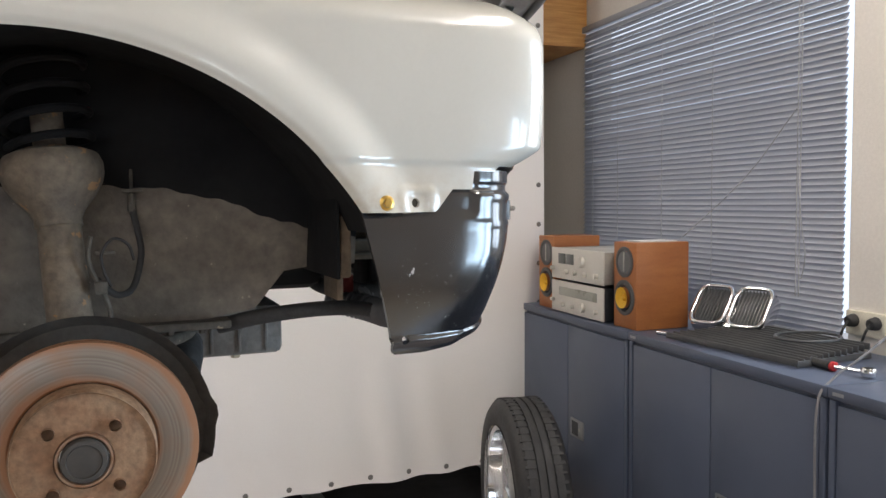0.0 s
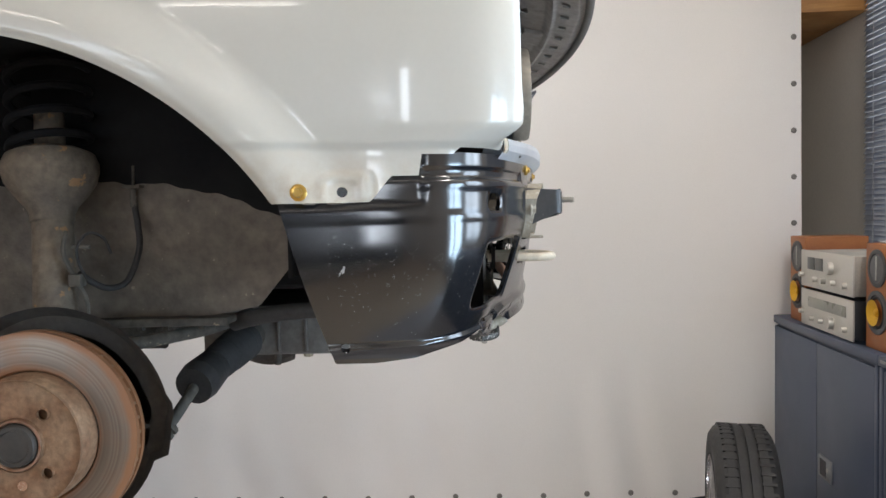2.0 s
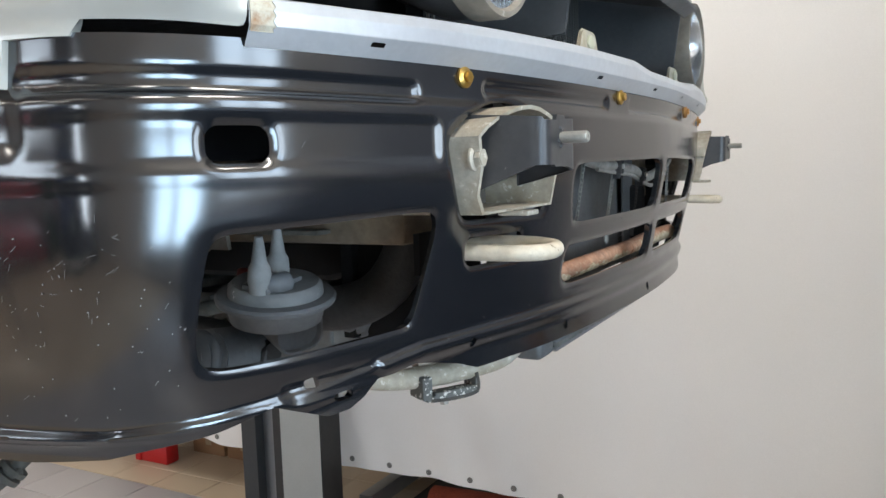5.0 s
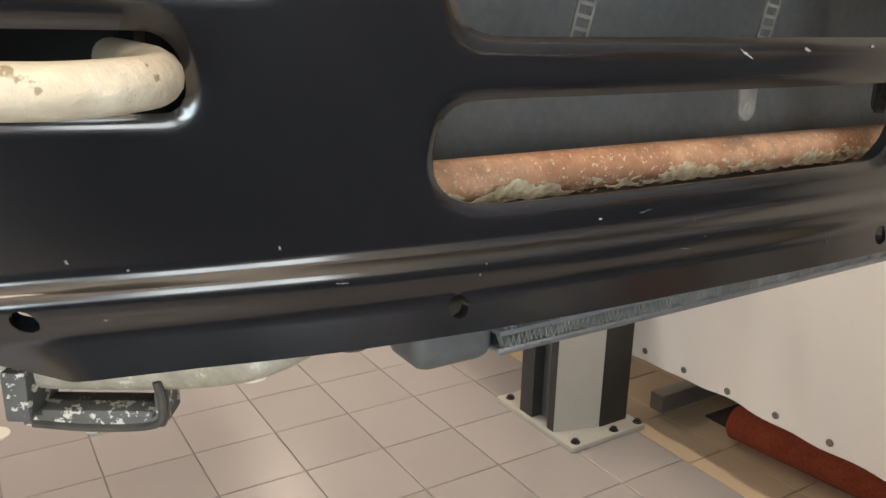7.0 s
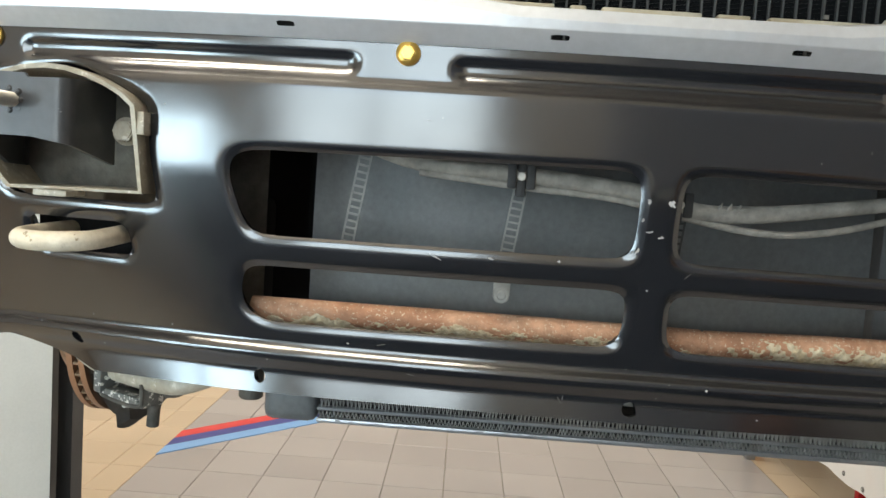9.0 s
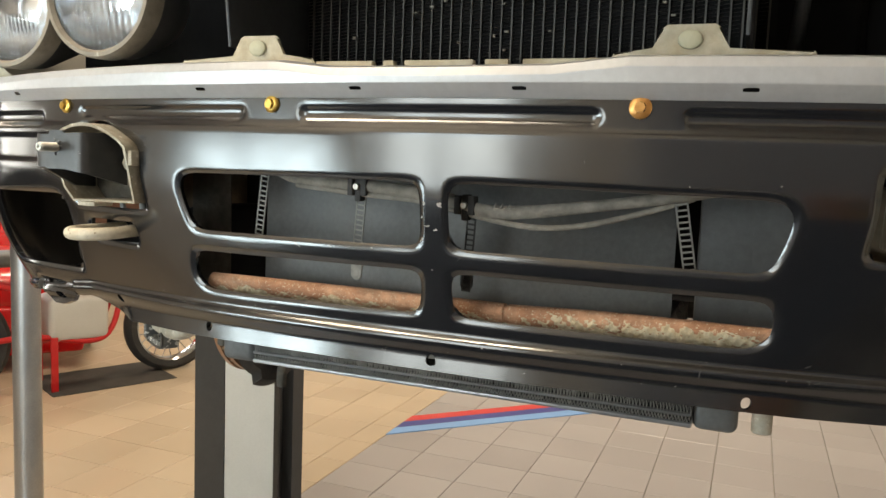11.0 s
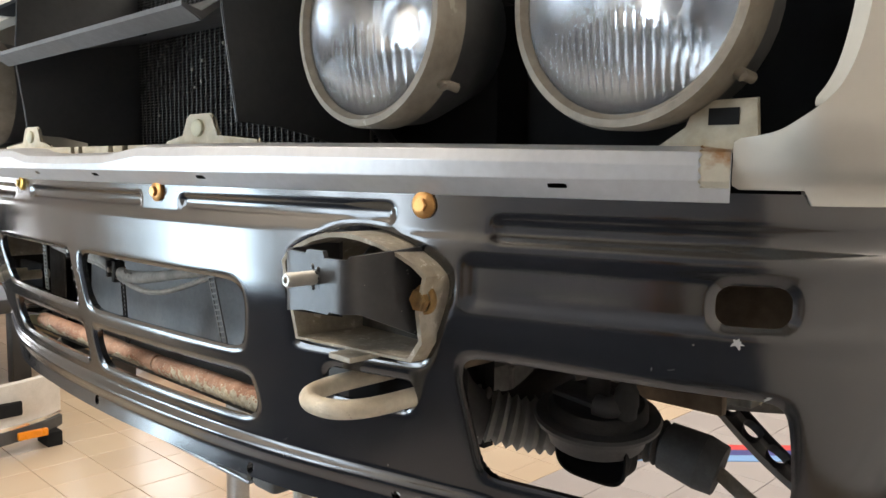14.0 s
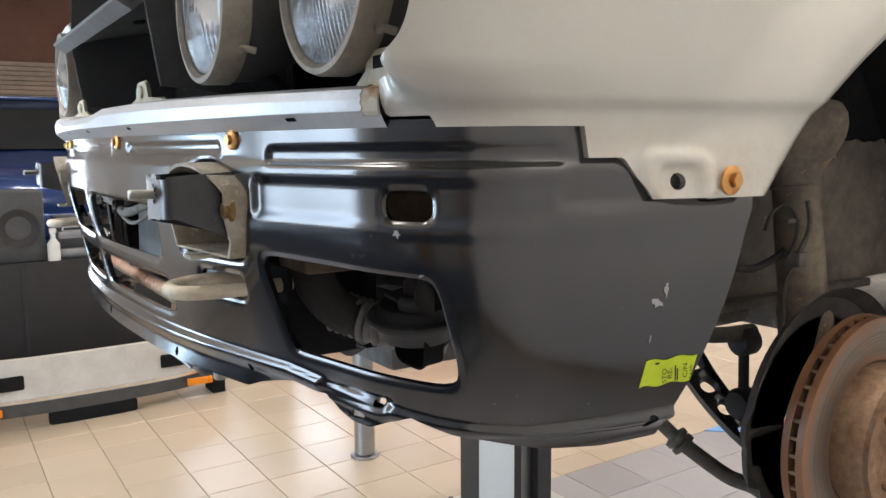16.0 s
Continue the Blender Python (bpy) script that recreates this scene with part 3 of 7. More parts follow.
def wing_place(u, z):
    s = np.sign(u)
    x, y = wing_plan(u, z)
    nx, ny = outward(np.abs(u))
    rel = 0.0012 + 0.005 * smooth(1.535, 1.546, z) + 0.010 * np.sin(np.clip((z - 1.54) / 0.26, 0, 1) * math.pi)
    rel = rel - 0.11 * np.clip((z - 1.705) / 0.085, 0, 2) ** 2.4
    r = np.hypot(x - ARCH_X, z - ARCH_Z) - ARCH_R
    rel = rel + 0.018 * smooth(0.086, 0.021, r) - 0.006 * smooth(0.009, -0.001, r)
    rel = rel + 0.0032 * smooth(0.007, -0.003, rbox(np.abs(u), z, 0.808, 0.862, 1.478, 1.508, 0.010)) - 0.0025 * smooth(0.003, -0.003, rbox(np.abs(u), z, 0.822, 0.853, 1.478, 1.500, 0.005))
    return np.stack([x + nx * rel, s * (y + ny * rel), z], axis=-1)


def wing_inside(u, z):
    a = np.abs(u)
    x, y = wing_plan(u, z)
    a = lopsided(u)
    step = np.where(u > 0, 0.650, 0.7095)       # the two wings are trimmed differently over the valance
    lip = np.where(a < step, np.where(u > 0, 1.5345, 1.5380), np.where(u > 0, 1.5270, 1.5305))
    low = z - np.where(a < 0.7540, lip, np.where(a < 0.786, 1.5060, np.maximum(1.5060 - (a - 0.786) * 1.20, 1.4765)))
    arch = np.hypot(x - ARCH_X, z - ARCH_Z) - ARCH_R
    eye = rpoly(a, z, [(0.2, 1.5575), (0.652, 1.5575), (0.6785, 1.568), (0.6862, 1.60), (0.682, 1.76), (0.2, 1.76)], 0.022)
    hole = np.hypot(np.abs(u) - 0.8375, z - 1.4885) - 0.0062
    return np.minimum(np.minimum(np.minimum(low, arch), np.minimum(eye, np.abs(u) - 0.6195)), hole)


def hex_bolt(at, direction, size, parent, material="brass", washer=1.75, name="bolt"):
    bm = bmesh.new()
    m = Matrix.Translation(at) @ frame_to(direction)
    lathe(bm, [(0, 0), (size * washer, 0), (size * washer, 0.0018), (size * washer * 0.8, 0.003), (size * 1.0, 0.0034)], m, 24)
    pts = [(size * math.cos(k * math.pi / 3), size * math.sin(k * math.pi / 3)) for k in range(6)]
    slab(bm, pts, m @ Matrix.Translation((0, 0, 0.003)), size * 0.75, bevel=size * 0.12)
    return part(name, bm, material, parent, {"brass": "yellow zinc flange bolt", "copper": "coppery zinc flange bolt"}.get(material, ""))


M["copper"] = plain("copper", (0.74, 0.41, 0.15), 0.32, 0.9, (0.62, 0.30, 0.10), 60, grain=0.1)


for s in (1, -1):
    us = np.linspace(0.60, 1.75, 300) if s > 0 else np.linspace(-1.75, -0.60, 300)
    wing = part("wing", sheet(wing_place, wing_inside, us, np.linspace(1.47, 1.79, 150), 0.012), "white_paint", car, "cream white painted front wing")
    p = wing_place(np.array([s * 0.881 - 0.004]), np.array([1.4885]))[0]
    hex_bolt((p[0], p[1], p[2]), (0.05, s, 0), 0.0055, wing, *(("copper", 1.95) if s > 0 else ()))
    for yb, xb, zb in ((0.160, 0.671, 1.522), (0.437, 0.634, 1.521)):
        ub = float(np.interp(yb, PLAN_U[:, 1], ARC))
        p = valance_place(np.array([s * ub]), np.array([zb]))[0]
        n = outward(np.array([s * ub]))
        hex_bolt((p[0], p[1], p[2]), (float(n[0][0]), float(n[1][0]), 0), 0.0043, valance, *(("copper", 1.95) if s > 0 else ()))

# yellow stock label and primer chips on the valance
bm = bmesh.new()
for i in range(13):
    for j in range(2):
        u, z = 0.8285 + 0.0515 * i / 12, 1.3320 + 0.0225 * j
        p = valance_place(np.array([u]), np.array([z]))[0]
        n = outward(np.array([u]))
        bm.verts.new((p[0] + n[0][0] * 0.0006, p[1] + n[1][0] * 0.0006, p[2] + 0.001 * math.sin(i)))
bm.verts.ensure_lookup_table()
for i in range(12):
    bm.faces.new([bm.verts[k] for k in (2 * i, 2 * i + 2, 2 * i + 3, 2 * i + 1)])
label_sheet = part("stock_label", bm, plain("label_yellow", (0.62, 0.78, 0.03), 0.5, 0, (0.55, 0.70, 0.03), 30, grain=0.03), valance, "neon yellow paper stock label with black print")


def letters(text, size, m, material, parent, name="print"):
    cu = bpy.data.curves.new("text", "FONT")
    cu.body, cu.size, cu.align_x, cu.align_y = text, size, "CENTER", "CENTER"
    ob = bpy.data.objects.new("text", cu)
    scene.collection.objects.link(ob)
    bpy.context.view_layer.update()
    me = bpy.data.meshes.new_from_object(ob.evaluated_get(bpy.context.evaluated_depsgraph_get()))
    bpy.data.objects.remove(ob)
    me.transform(m)
    me.materials.clear()
    return part(name, me, material, parent)


def on_valance(u, z, turn=0.0, off=0.0012):
    """A pose on the valance's face: x along it, y up, z out of it."""
    p = valance_place(np.array([u]), np.array([z]))[0]
    nx, ny = (float(v[0]) for v in outward(np.array([u])))
    out = Vector((nx, ny, 0))
    along = Vector((0, 0, 1)).cross(out)
    m = Matrix((along, Vector((0, 0, 1)), out)).transposed().to_4x4()
    m.translation = Vector(p) + out * off
    return m @ Matrix.Rotation(radians(turn), 4, "Z")


M["ink"] = plain("ink", (0.02, 0.02, 0.02), 0.6)
letters("STOCK", 0.0062, on_valance(0.8505, 1.3445, 90), "ink", label_sheet)
letters("REF", 0.0066, on_valance(0.8565, 1.342, 90), "ink", label_sheet)
letters("C/NO.", 0.0066, on_valance(0.8705, 1.3455, 90), "ink", label_sheet)
letters("TAIWAN", 0.0048, on_valance(0.8770, 1.3435, 90), "ink", label_sheet)
bm = bmesh.new()
for du, dz, w, h in ((0.8615, 1.343, 0.0012, 0.016), (0.8645, 1.340, 0.0012, 0.011), (0.8405, 1.3515, 0.004, 0.0015)):
    box(bm, -w / 2, w / 2, -h / 2, h / 2, 0, 0.0002, m=on_valance(du, dz))
part("print_bars", bm, "ink", label_sheet)

M["chip"] = plain("chip", (0.33, 0.33, 0.325), 0.7, 0, (0.35, 0.35, 0.35), 60)
rng = random.Random(4)


def chip(u, z, w, h):
    """A ragged flake where the black paint is gone."""
    b = bmesh.new()
    n = 17
    pts = []
    for k in range(n):
        a = 2 * math.pi * k / n
        r = rng.uniform(0.3, 1.1)
        pts.append((w * r * math.cos(a), h * r * math.sin(a)))
    m = on_valance(u, z, rng.uniform(-30, 30), 0.0004)
    b.faces.new([b.verts.new(m @ Vector((x, y, 0))) for x, y in pts])
    return b


def scratch(b, u, z, length, angle, bow=0.0, w=0.0005):
    m = on_valance(u, z, angle, 0.0004)
    prev = None
    for k in range(7):
        t = k / 6 - 0.5
        ww = w * (1 - (2 * t) ** 2) + 0.00008
        y = bow * (1 - 4 * t * t) + rng.uniform(-0.0002, 0.0002)
        pair = [b.verts.new(m @ Vector((t * length, y - ww, 0))), b.verts.new(m @ Vector((t * length, y + ww, 0)))]
        if prev:
            b.faces.new((prev[0], pair[0], pair[1], prev[1]))
        prev = pair


for u, z, w, h in ((0.828, 1.401, 0.0055, 0.007), (0.8355, 1.411, 0.0028, 0.008), (0.827, 1.374, 0.0012, 0.007), (0.6262, 1.4555, 0.0035, 0.004), (-0.839, 1.401, 0.003, 0.007),
                   (-0.8435, 1.395, 0.002, 0.004), (0.645, 1.427, 0.003, 0.0012), (-0.008, 1.443, 0.0014, 0.0024), (0.006, 1.442, 0.0028, 0.0022), (-0.011, 1.412, 0.0009, 0.0030), (-0.010, 1.431, 0.0010, 0.0014), (-0.135, 1.3985, 0.0045, 0.0007), (-0.100, 1.4, 0.0030, 0.0007), (-0.058, 1.4015, 0.0014, 0.0008), (-0.002, 1.387, 0.0010, 0.0006), (0.077, 1.307, 0.0009, 0.0007), (0.042, 1.325, 0.0009, 0.0012), (-0.005, 1.424, 0.0026, 0.0009), (0.002, 1.421, 0.0018, 0.0012)):
    part("paint_chip", chip(u, z, w, h), "chip", valance)
scr = bmesh.new()
for k in range(230):
    side = rng.random()
    if side < 0.66:
        u, z = rng.uniform(-0.86, -0.66), rng.choice([rng.uniform(1.315, 1.44), rng.gauss(1.40, 0.02)])
    else:
        u, z = rng.uniform(-0.6, 0.84), rng.choice([rng.uniform(1.31, 1.34), rng.uniform(1.39, 1.50)])
    if valance_holes(np.array([u]), np.array([z]))[0] < 0.006:
        continue
    if rng.random() < 0.6:
        scratch(scr, u, z, rng.uniform(0.0006, 0.0018), rng.uniform(0, 180), 0, rng.uniform(0.00015, 0.00042))
    else:
        scratch(scr, u, z, rng.uniform(0.002, 0.006), rng.gauss(40, 50), 0, 0.00005)
tagged(part("scratches", scr, plain("scratch", (0.22, 0.22, 0.215), 0.7, 0, (0.16, 0.16, 0.16), 60), valance), kind="stuff")

# silver front panel between the wings
def beam_place(u, v):
    """v runs from the top flange over the face and under the lip."""
    a = np.abs(u)
    x0, y0 = plan(np.abs(u), 1.0)
    top = np.interp(a, [0, 0.095, 0.15, 0.3, 0.63], [1.5535, 1.5545, 1.5605, 1.5605, 1.556])
    nx, ny = outward(a)
    flush = np.interp(a, [0.50, 0.60], [1.0, 0.62])
    zero = np.zeros_like(x0)
    xs = [zero - 0.050, zero - 0.004, 0.010 * flush, 0.0125 * flush, 0.0115 * flush, 0.006 * flush, zero - 0.001]
    zs = [top + 0.0008, top, top - 0.003, top - 0.010, 1.5385, 1.5335, 1.5275]
    k = np.clip(v, 0, 5.999)
    i = np.floor(k).astype(int)
    f = k - i
    f = f * f * (3 - 2 * f) * 0.35 + f * 0.65
    X, Z = np.stack(xs), np.stack([np.broadcast_to(q, x0.shape) for q in zs])
    j = np.arange(x0.size).reshape(x0.shape)
    X, Z = X.reshape(7, -1), Z.reshape(7, -1)
    x = X[i, j] + (X[i + 1, j] - X[i, j]) * f
    z = Z[i, j] + (Z[i + 1, j] - Z[i, j]) * f
    return np.stack([x0 + nx * x, (y0 + np.where(x > -0.006, ny * x, 0)) * np.sign(u), z], axis=-1)


def beam_inside(u, v):
    d = 0.6190 - np.abs(u)
    for uu in (0.235, 0.07, -0.07, -0.235, 0.53, -0.53):
        d = np.minimum(d, 0.02 * np.maximum(np.abs(u - uu) / 0.0055, np.abs(v - 4.75) / 0.26) - 0.02)
    return d


front_panel = part("front_panel", sheet(beam_place, beam_inside, np.linspace(-0.645, 0.645, 420), np.linspace(0, 5.99, 60), 0), "silver_paint", car, "silver painted steel front panel with rust spots")
M["bare_primer"] = plain("bare_primer", (0.50, 0.47, 0.38), 0.6, 0.1, (0.36, 0.30, 0.20), 30, bump=0.2, bump_scale=200, grain=0.1, specks=(0.30, 0.16, 0.07), speck_scale=45, speck_at=0.70)
for s in (1, -1):
    # raised clip tab with its oval plastic clip
    bm = bmesh.new()
    slab(bm, [(-0.062, 0), (-0.056, 0.009), (-0.026, 0.011), (-0.021, 0.027), (-0.017, 0.0295), (0.017, 0.0295), (0.021, 0.027), (0.027, 0.010), (0.085, 0.009), (0.09, 0)],
         Matrix.Translation((0.650, s * 0.190, 1.556)) @ Matrix(((0, 0, 1, 0), (s, 0, 0, 0), (0, 1, 0, 0), (0, 0, 0, 1))), -0.004, bevel=0.0015)
    tab = part("clip_tab", bm, "bare_primer", front_panel, "bare primer sheet tab with a plastic clip")
    bm = bmesh.new()
    lathe(bm, [(0, 0.0035), (0.006, 0.0035), (0.0085, 0.002), (0.009, 0)], Matrix.Translation((0.6505, s * 0.190, 1.574)) @ frame_to((1, 0, 0)) @ Matrix.Scale(0.8, 4, (0, 1, 0)), 24)
    part("clip", bm, plain("clip_plastic", (0.50, 0.49, 0.36), 0.5), tab)
    # bracket tab beside the outer lamp
    bm = bmesh.new()
    o = [(0.562, 1.553), (0.624, 1.553), (0.622, 1.580), (0.589, 1.5795), (0.585, 1.566)]
    m = Matrix(((0, 0, 1, 0.590), (s, 0, 0, 0), (0, 1, 0, 0), (0, 0, 0, 1)))
    slab(bm, o, m, -0.0025, 0.0006)
    tab = part("lamp_tab", bm, "bare_primer", front_panel)
    part("slot", boxed(0.5895, 0.5906, *sorted((s * 0.597, s * 0.613)), 1.567, 1.5755), "dark", tab)
    # rust stained filler over the joint of panel and wing
    def seam_place(u, v, s=s):
        p = beam_place(u, v)
        nx, ny = outward(np.abs(u))
        return p + np.stack([nx * 0.0007, s * ny * 0.0007, 0 * u], axis=-1)
    def seam_inside(u, v):
        a = np.abs(u)
        return np.minimum(np.minimum(a - 0.6045 - 0.0008 * np.sin(9 * v), 0.6185 - a), np.minimum(v - 0.9, 4.6 - v) * 0.01)
    us = np.linspace(0.600, 0.622, 24) if s > 0 else np.linspace(-0.622, -0.600, 24)
    part("seam_filler", sheet(seam_place, seam_inside, us, np.linspace(0.5, 5, 40), 0.0006), plain("rusty_primer" + str(s), (0.50, 0.47, 0.38), 0.6, 0, (0.30, 0.15, 0.06), 60, bump=0.3, bump_scale=200, cut=(0.48, 0.68)), front_panel, "rust stained seam")
bm = bmesh.new()
for y0, y1 in ((-0.128, -0.072), (-0.062, -0.052), (-0.042, 0.02), (0.03, 0.05), (0.062, 0.13)):
    box(bm, 0.644, 0.652, y0, y1, 1.5535, 1.5615, bevel=0.001)
part("upper_flange", bm, "bare_primer", front_panel)

# head lamps
M["lamp_glass"] = bpy.data.materials.new("lamp_glass")
M["lamp_glass"].use_nodes = True
_g = M["lamp_glass"].node_tree.nodes["Principled BSDF"]
_g.inputs["Transmission Weight"].default_value, _g.inputs["Roughness"].default_value, _g.inputs["IOR"].default_value = 1.0, 0.02, 1.4
_g.inputs["Base Color"].default_value = (0.95, 0.98, 1.0, 1)
M["rim_dull"] = plain("rim_dull", (0.30, 0.27, 0.225), 0.55, 0.2, (0.22, 0.19, 0.15), 18, bump=0.2, bump_scale=220, grain=0.12, specks=(0.40, 0.37, 0.31), speck_scale=40, speck_at=0.66)
M["reflector"] = plain("reflector", (0.74, 0.75, 0.76), 0.2, 1.0, (0.66, 0.67, 0.68), 8, grain=0.02)


def lens_mesh(c, r, fluted_from, arc, pitch):
    """A domed glass disc, fluted below a roof-shaped line."""
    bm = bmesh.new()
    step = pitch / 4
    n, rows = int(r / step) + 1, 56
    grid = {}
    for i in range(-n, n + 1):
        for j in range(rows + 1):
            y, z = i * step, (2 * j / rows - 1) * r
            d = math.hypot(y, z)
            if d > r * 1.015:
                continue
            line = fluted_from + arc * max(0, 1 - abs(y) / (0.92 * r))
            f = 0.0
            if z < line and d < 0.95 * r:
                f = 0.0011 * math.sin(math.pi * (i % 4) / 4) * min(1, (line - z) / 0.002) - 0.0004
            grid[i, j] = bm.verts.new((c[0] + 0.011 * (1 - (d / r) ** 2) + f, c[1] + y, c[2] + z))
    for i in range(-n, n):
        for j in range(rows):
            q = [grid.get(k) for k in ((i, j), (i + 1, j), (i + 1, j + 1), (i, j + 1))]
            if all(q):
                bm.faces.new(q)
    return bm


for s in (1, -1):
    for y, x, r, zc in ((0.389, 0.644, 0.0670, 1.6370), (0.556, 0.610, 0.0705, 1.6365)):
        c = Vector((x, s * y, zc))
        lamp = thing("head_lamp", c, "", "")
        for k in ("label", "category"):
            if k in lamp:
                del lamp[k]
        lamp.parent = car
        bpy.context.view_layer.update()
        m = Matrix.Translation(c) @ frame_to((1, 0, 0))
        bm = bmesh.new()
        lathe(bm, [(r - 0.007, -0.002), (r - 0.004, 0.002), (r, 0.0015), (r + 0.0015, -0.003), (r + 0.001, -0.022), (r - 0.002, -0.024), (r - 0.005, -0.022), (r - 0.006, -0.004)], m, 72, closed=True)
        part("lamp_rim", bm, "rim_dull", lamp, "dull metal lamp rim")
        glass = part("lens", lens_mesh(Vector((x - 0.004, s * y, zc)), r - 0.006, *((-0.030, 0.030, 0.0072) if y < 0.5 else (-0.026, 0.017, 0.0048))), "lamp_glass", lamp, "fluted clear glass lens")
        glass.visible_shadow = False
        bm = bmesh.new()
        lathe(bm, [(r - 0.006, -0.006), (r * 0.86, -0.022), (r * 0.62, -0.045), (r * 0.35, -0.062), (0.016, -0.068), (0.014, -0.050), (0, -0.046)], m, 48)
        part("reflector", bm, "reflector", lamp, "silvered reflector bowl")
        bm = bmesh.new()
        lathe(bm, [(r - 0.001, -0.021), (r * 0.96, -0.045), (r * 0.7, -0.085), (r * 0.35, -0.11), (0, -0.115)], m, 40)
        part("lamp_housing", bm, "plastic", lamp, "black plastic housing")
        bm = bmesh.new()
        a = radians(-38 if s > 0 else 218)
        q = c + Vector((-0.016, math.cos(a) * r, math.sin(a) * r))
        rod(bm, q, q + Vector((-0.012, math.cos(a) * 0.005, math.sin(a) * 0.005)), 0.003)
        rod(bm, q + Vector((0, 0, 0)), q + Vector((0.001, math.cos(a) * 0.006, math.sin(a) * 0.006)), 0.0028)
        part("adjuster", bm, "rim_dull", lamp)

# radiator, its duct and near-black sheets that stand for the shade behind the lamps
bm = bmesh.new()
box(bm, 0.480, 0.500, -0.25, 0.25, 1.36, 1.78)
radiator = part("radiator", bm, "dark", car, "black radiator core with debris in its fins")
tube_mesh = mesh_of(boxed(0.500, 0.5028, -0.0009, 0.0009, 1.565, 1.76))
tube_mesh.materials.append(plain("rad_tube", (0.13, 0.128, 0.12), 0.6, 0.1))
for i in range(46):
    ob = part("tube", tube_mesh, "dark", radiator)
    ob.location.y = -0.243 + i * 0.0108
bm = bmesh.new()
for i in range(45):
    y = -0.2376 + i * 0.0108
    for j in range(54):
        z = 1.566 + j * 0.0036
        a = [bm.verts.new(p) for p in ((0.5035, y - 0.0050, z), (0.5035, y + 0.0050, z + 0.0016), (0.4995, y + 0.0050, z + 0.0022), (0.4995, y - 0.0050, z + 0.0006))]
        bm.faces.new(a)
tagged(part("fin_core", bm, plain("rad_fin", (0.22, 0.215, 0.20), 0.6, 0.1, (0.13, 0.125, 0.115), 30), radiator, smooth=False), kind="stuff")
bm = bmesh.new()
for k in range(26):
    y, z = rng.uniform(-0.23, 0.2), rng.uniform(1.58, 1.72)
    box(bm, 0.5035, 0.506, y, y + rng.uniform(0.002, 0.005), z, z + rng.uniform(0.001, 0.004))
tagged(part("debris", bm, plain("grit", (0.36, 0.33, 0.28), 0.8), radiator), kind="stuff")

# near-black fill added to darken the gaps beside the radiator
for s in (1, -1):
    part("dark_side_fill", boxed(0.455, 0.468, *sorted((s * 0.235, s * 0.345)), 1.30, 1.54, bevel=0.001), "dark", car)
M["duct"] = plain("duct", (0.055, 0.06, 0.066), 0.42, 0, (0.075, 0.08, 0.085), 12, bump=0.1, bump_scale=300, grain=0.08)
for s in (1, -1):
    bm = bmesh.new()
    m = Matrix(((1, 0, 0, 0), (0, 0, s, s * 0.228), (0, 1, 0, 0), (0, 0, 0, 1)))
    slab(bm, [(0.50, 1.555), (0.600, 1.577), (0.640, 1.578), (0.652, 1.665), (0.645, 1.78), (0.50, 1.78)], m, 0.003, 0.0008)
    part("duct_side", bm, "duct", car, "black plastic radiator duct panel")
bm = bmesh.new()
pts = [(0.502, 1.700), (0.640, 1.672), (0.660, 1.655), (0.676, 1.664), (0.676, 1.668), (0.660, 1.661), (0.64, 1.677), (0.502, 1.706)]
slab(bm, pts, Matrix(((1, 0, 0, 0), (0, 0, 1, -0.225), (0, 1, 0, 0), (0, 0, 0, 1))), 0.44, 0.001)
top_duct = part("duct_top", bm, M["grey_plastic"], car, "grey plastic duct cover sheet")
# near-black disc stands in for the dark of an open hole
bm = bmesh.new()
rod(bm, (0.600, -0.02, 1.676), (0.601, -0.02, 1.684), 0.008)
part("duct_hole_disc", bm, "dark", top_duct)
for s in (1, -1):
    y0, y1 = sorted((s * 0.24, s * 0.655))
    # added near-black sheets keep the space around the lamps dark
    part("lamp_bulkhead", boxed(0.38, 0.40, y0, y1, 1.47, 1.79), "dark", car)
    part("lamp_dark_floor", boxed(0.40, 0.572, *sorted((s * 0.24, s * 0.60)), 1.545, 1.5495), "dark", car)
    part("lamp_dark_top", boxed(0.40, 0.57, *sorted((s * 0.24, s * 0.60)), 1.775, 1.78), "dark", car)
    bm = bmesh.new()
    tube(bm, [(0.50, s * 0.262, 1.56), (0.56, s * 0.268, 1.62), (0.58, s * 0.270, 1.72), (0.56, s * 0.27, 1.78)], 0.006)
    part("lamp_wire", bm, "rubber", car)

M["arm_steel"] = plain("arm_steel", (0.034, 0.036, 0.040), 0.30, 0.1, (0.052, 0.052, 0.052), 25, bump=0.06, bump_scale=220, grain=0.12, specks=(0.30, 0.29, 0.27), speck_scale=170, speck_at=0.70)
M["rusty_bolt"] = plain("rusty_bolt", (0.40, 0.25, 0.09), 0.55, 0.5, (0.20, 0.12, 0.06), 60, bump=0.3, bump_scale=300, grain=0.2)
M["hook_paint"] = plain("hook_paint", (0.63, 0.575, 0.465), 0.5, 0, (0.50, 0.42, 0.30), 30, bump=0.45, bump_scale=200, grain=0.12, specks=(0.30, 0.24, 0.16), speck_scale=65, speck_at=0.66)
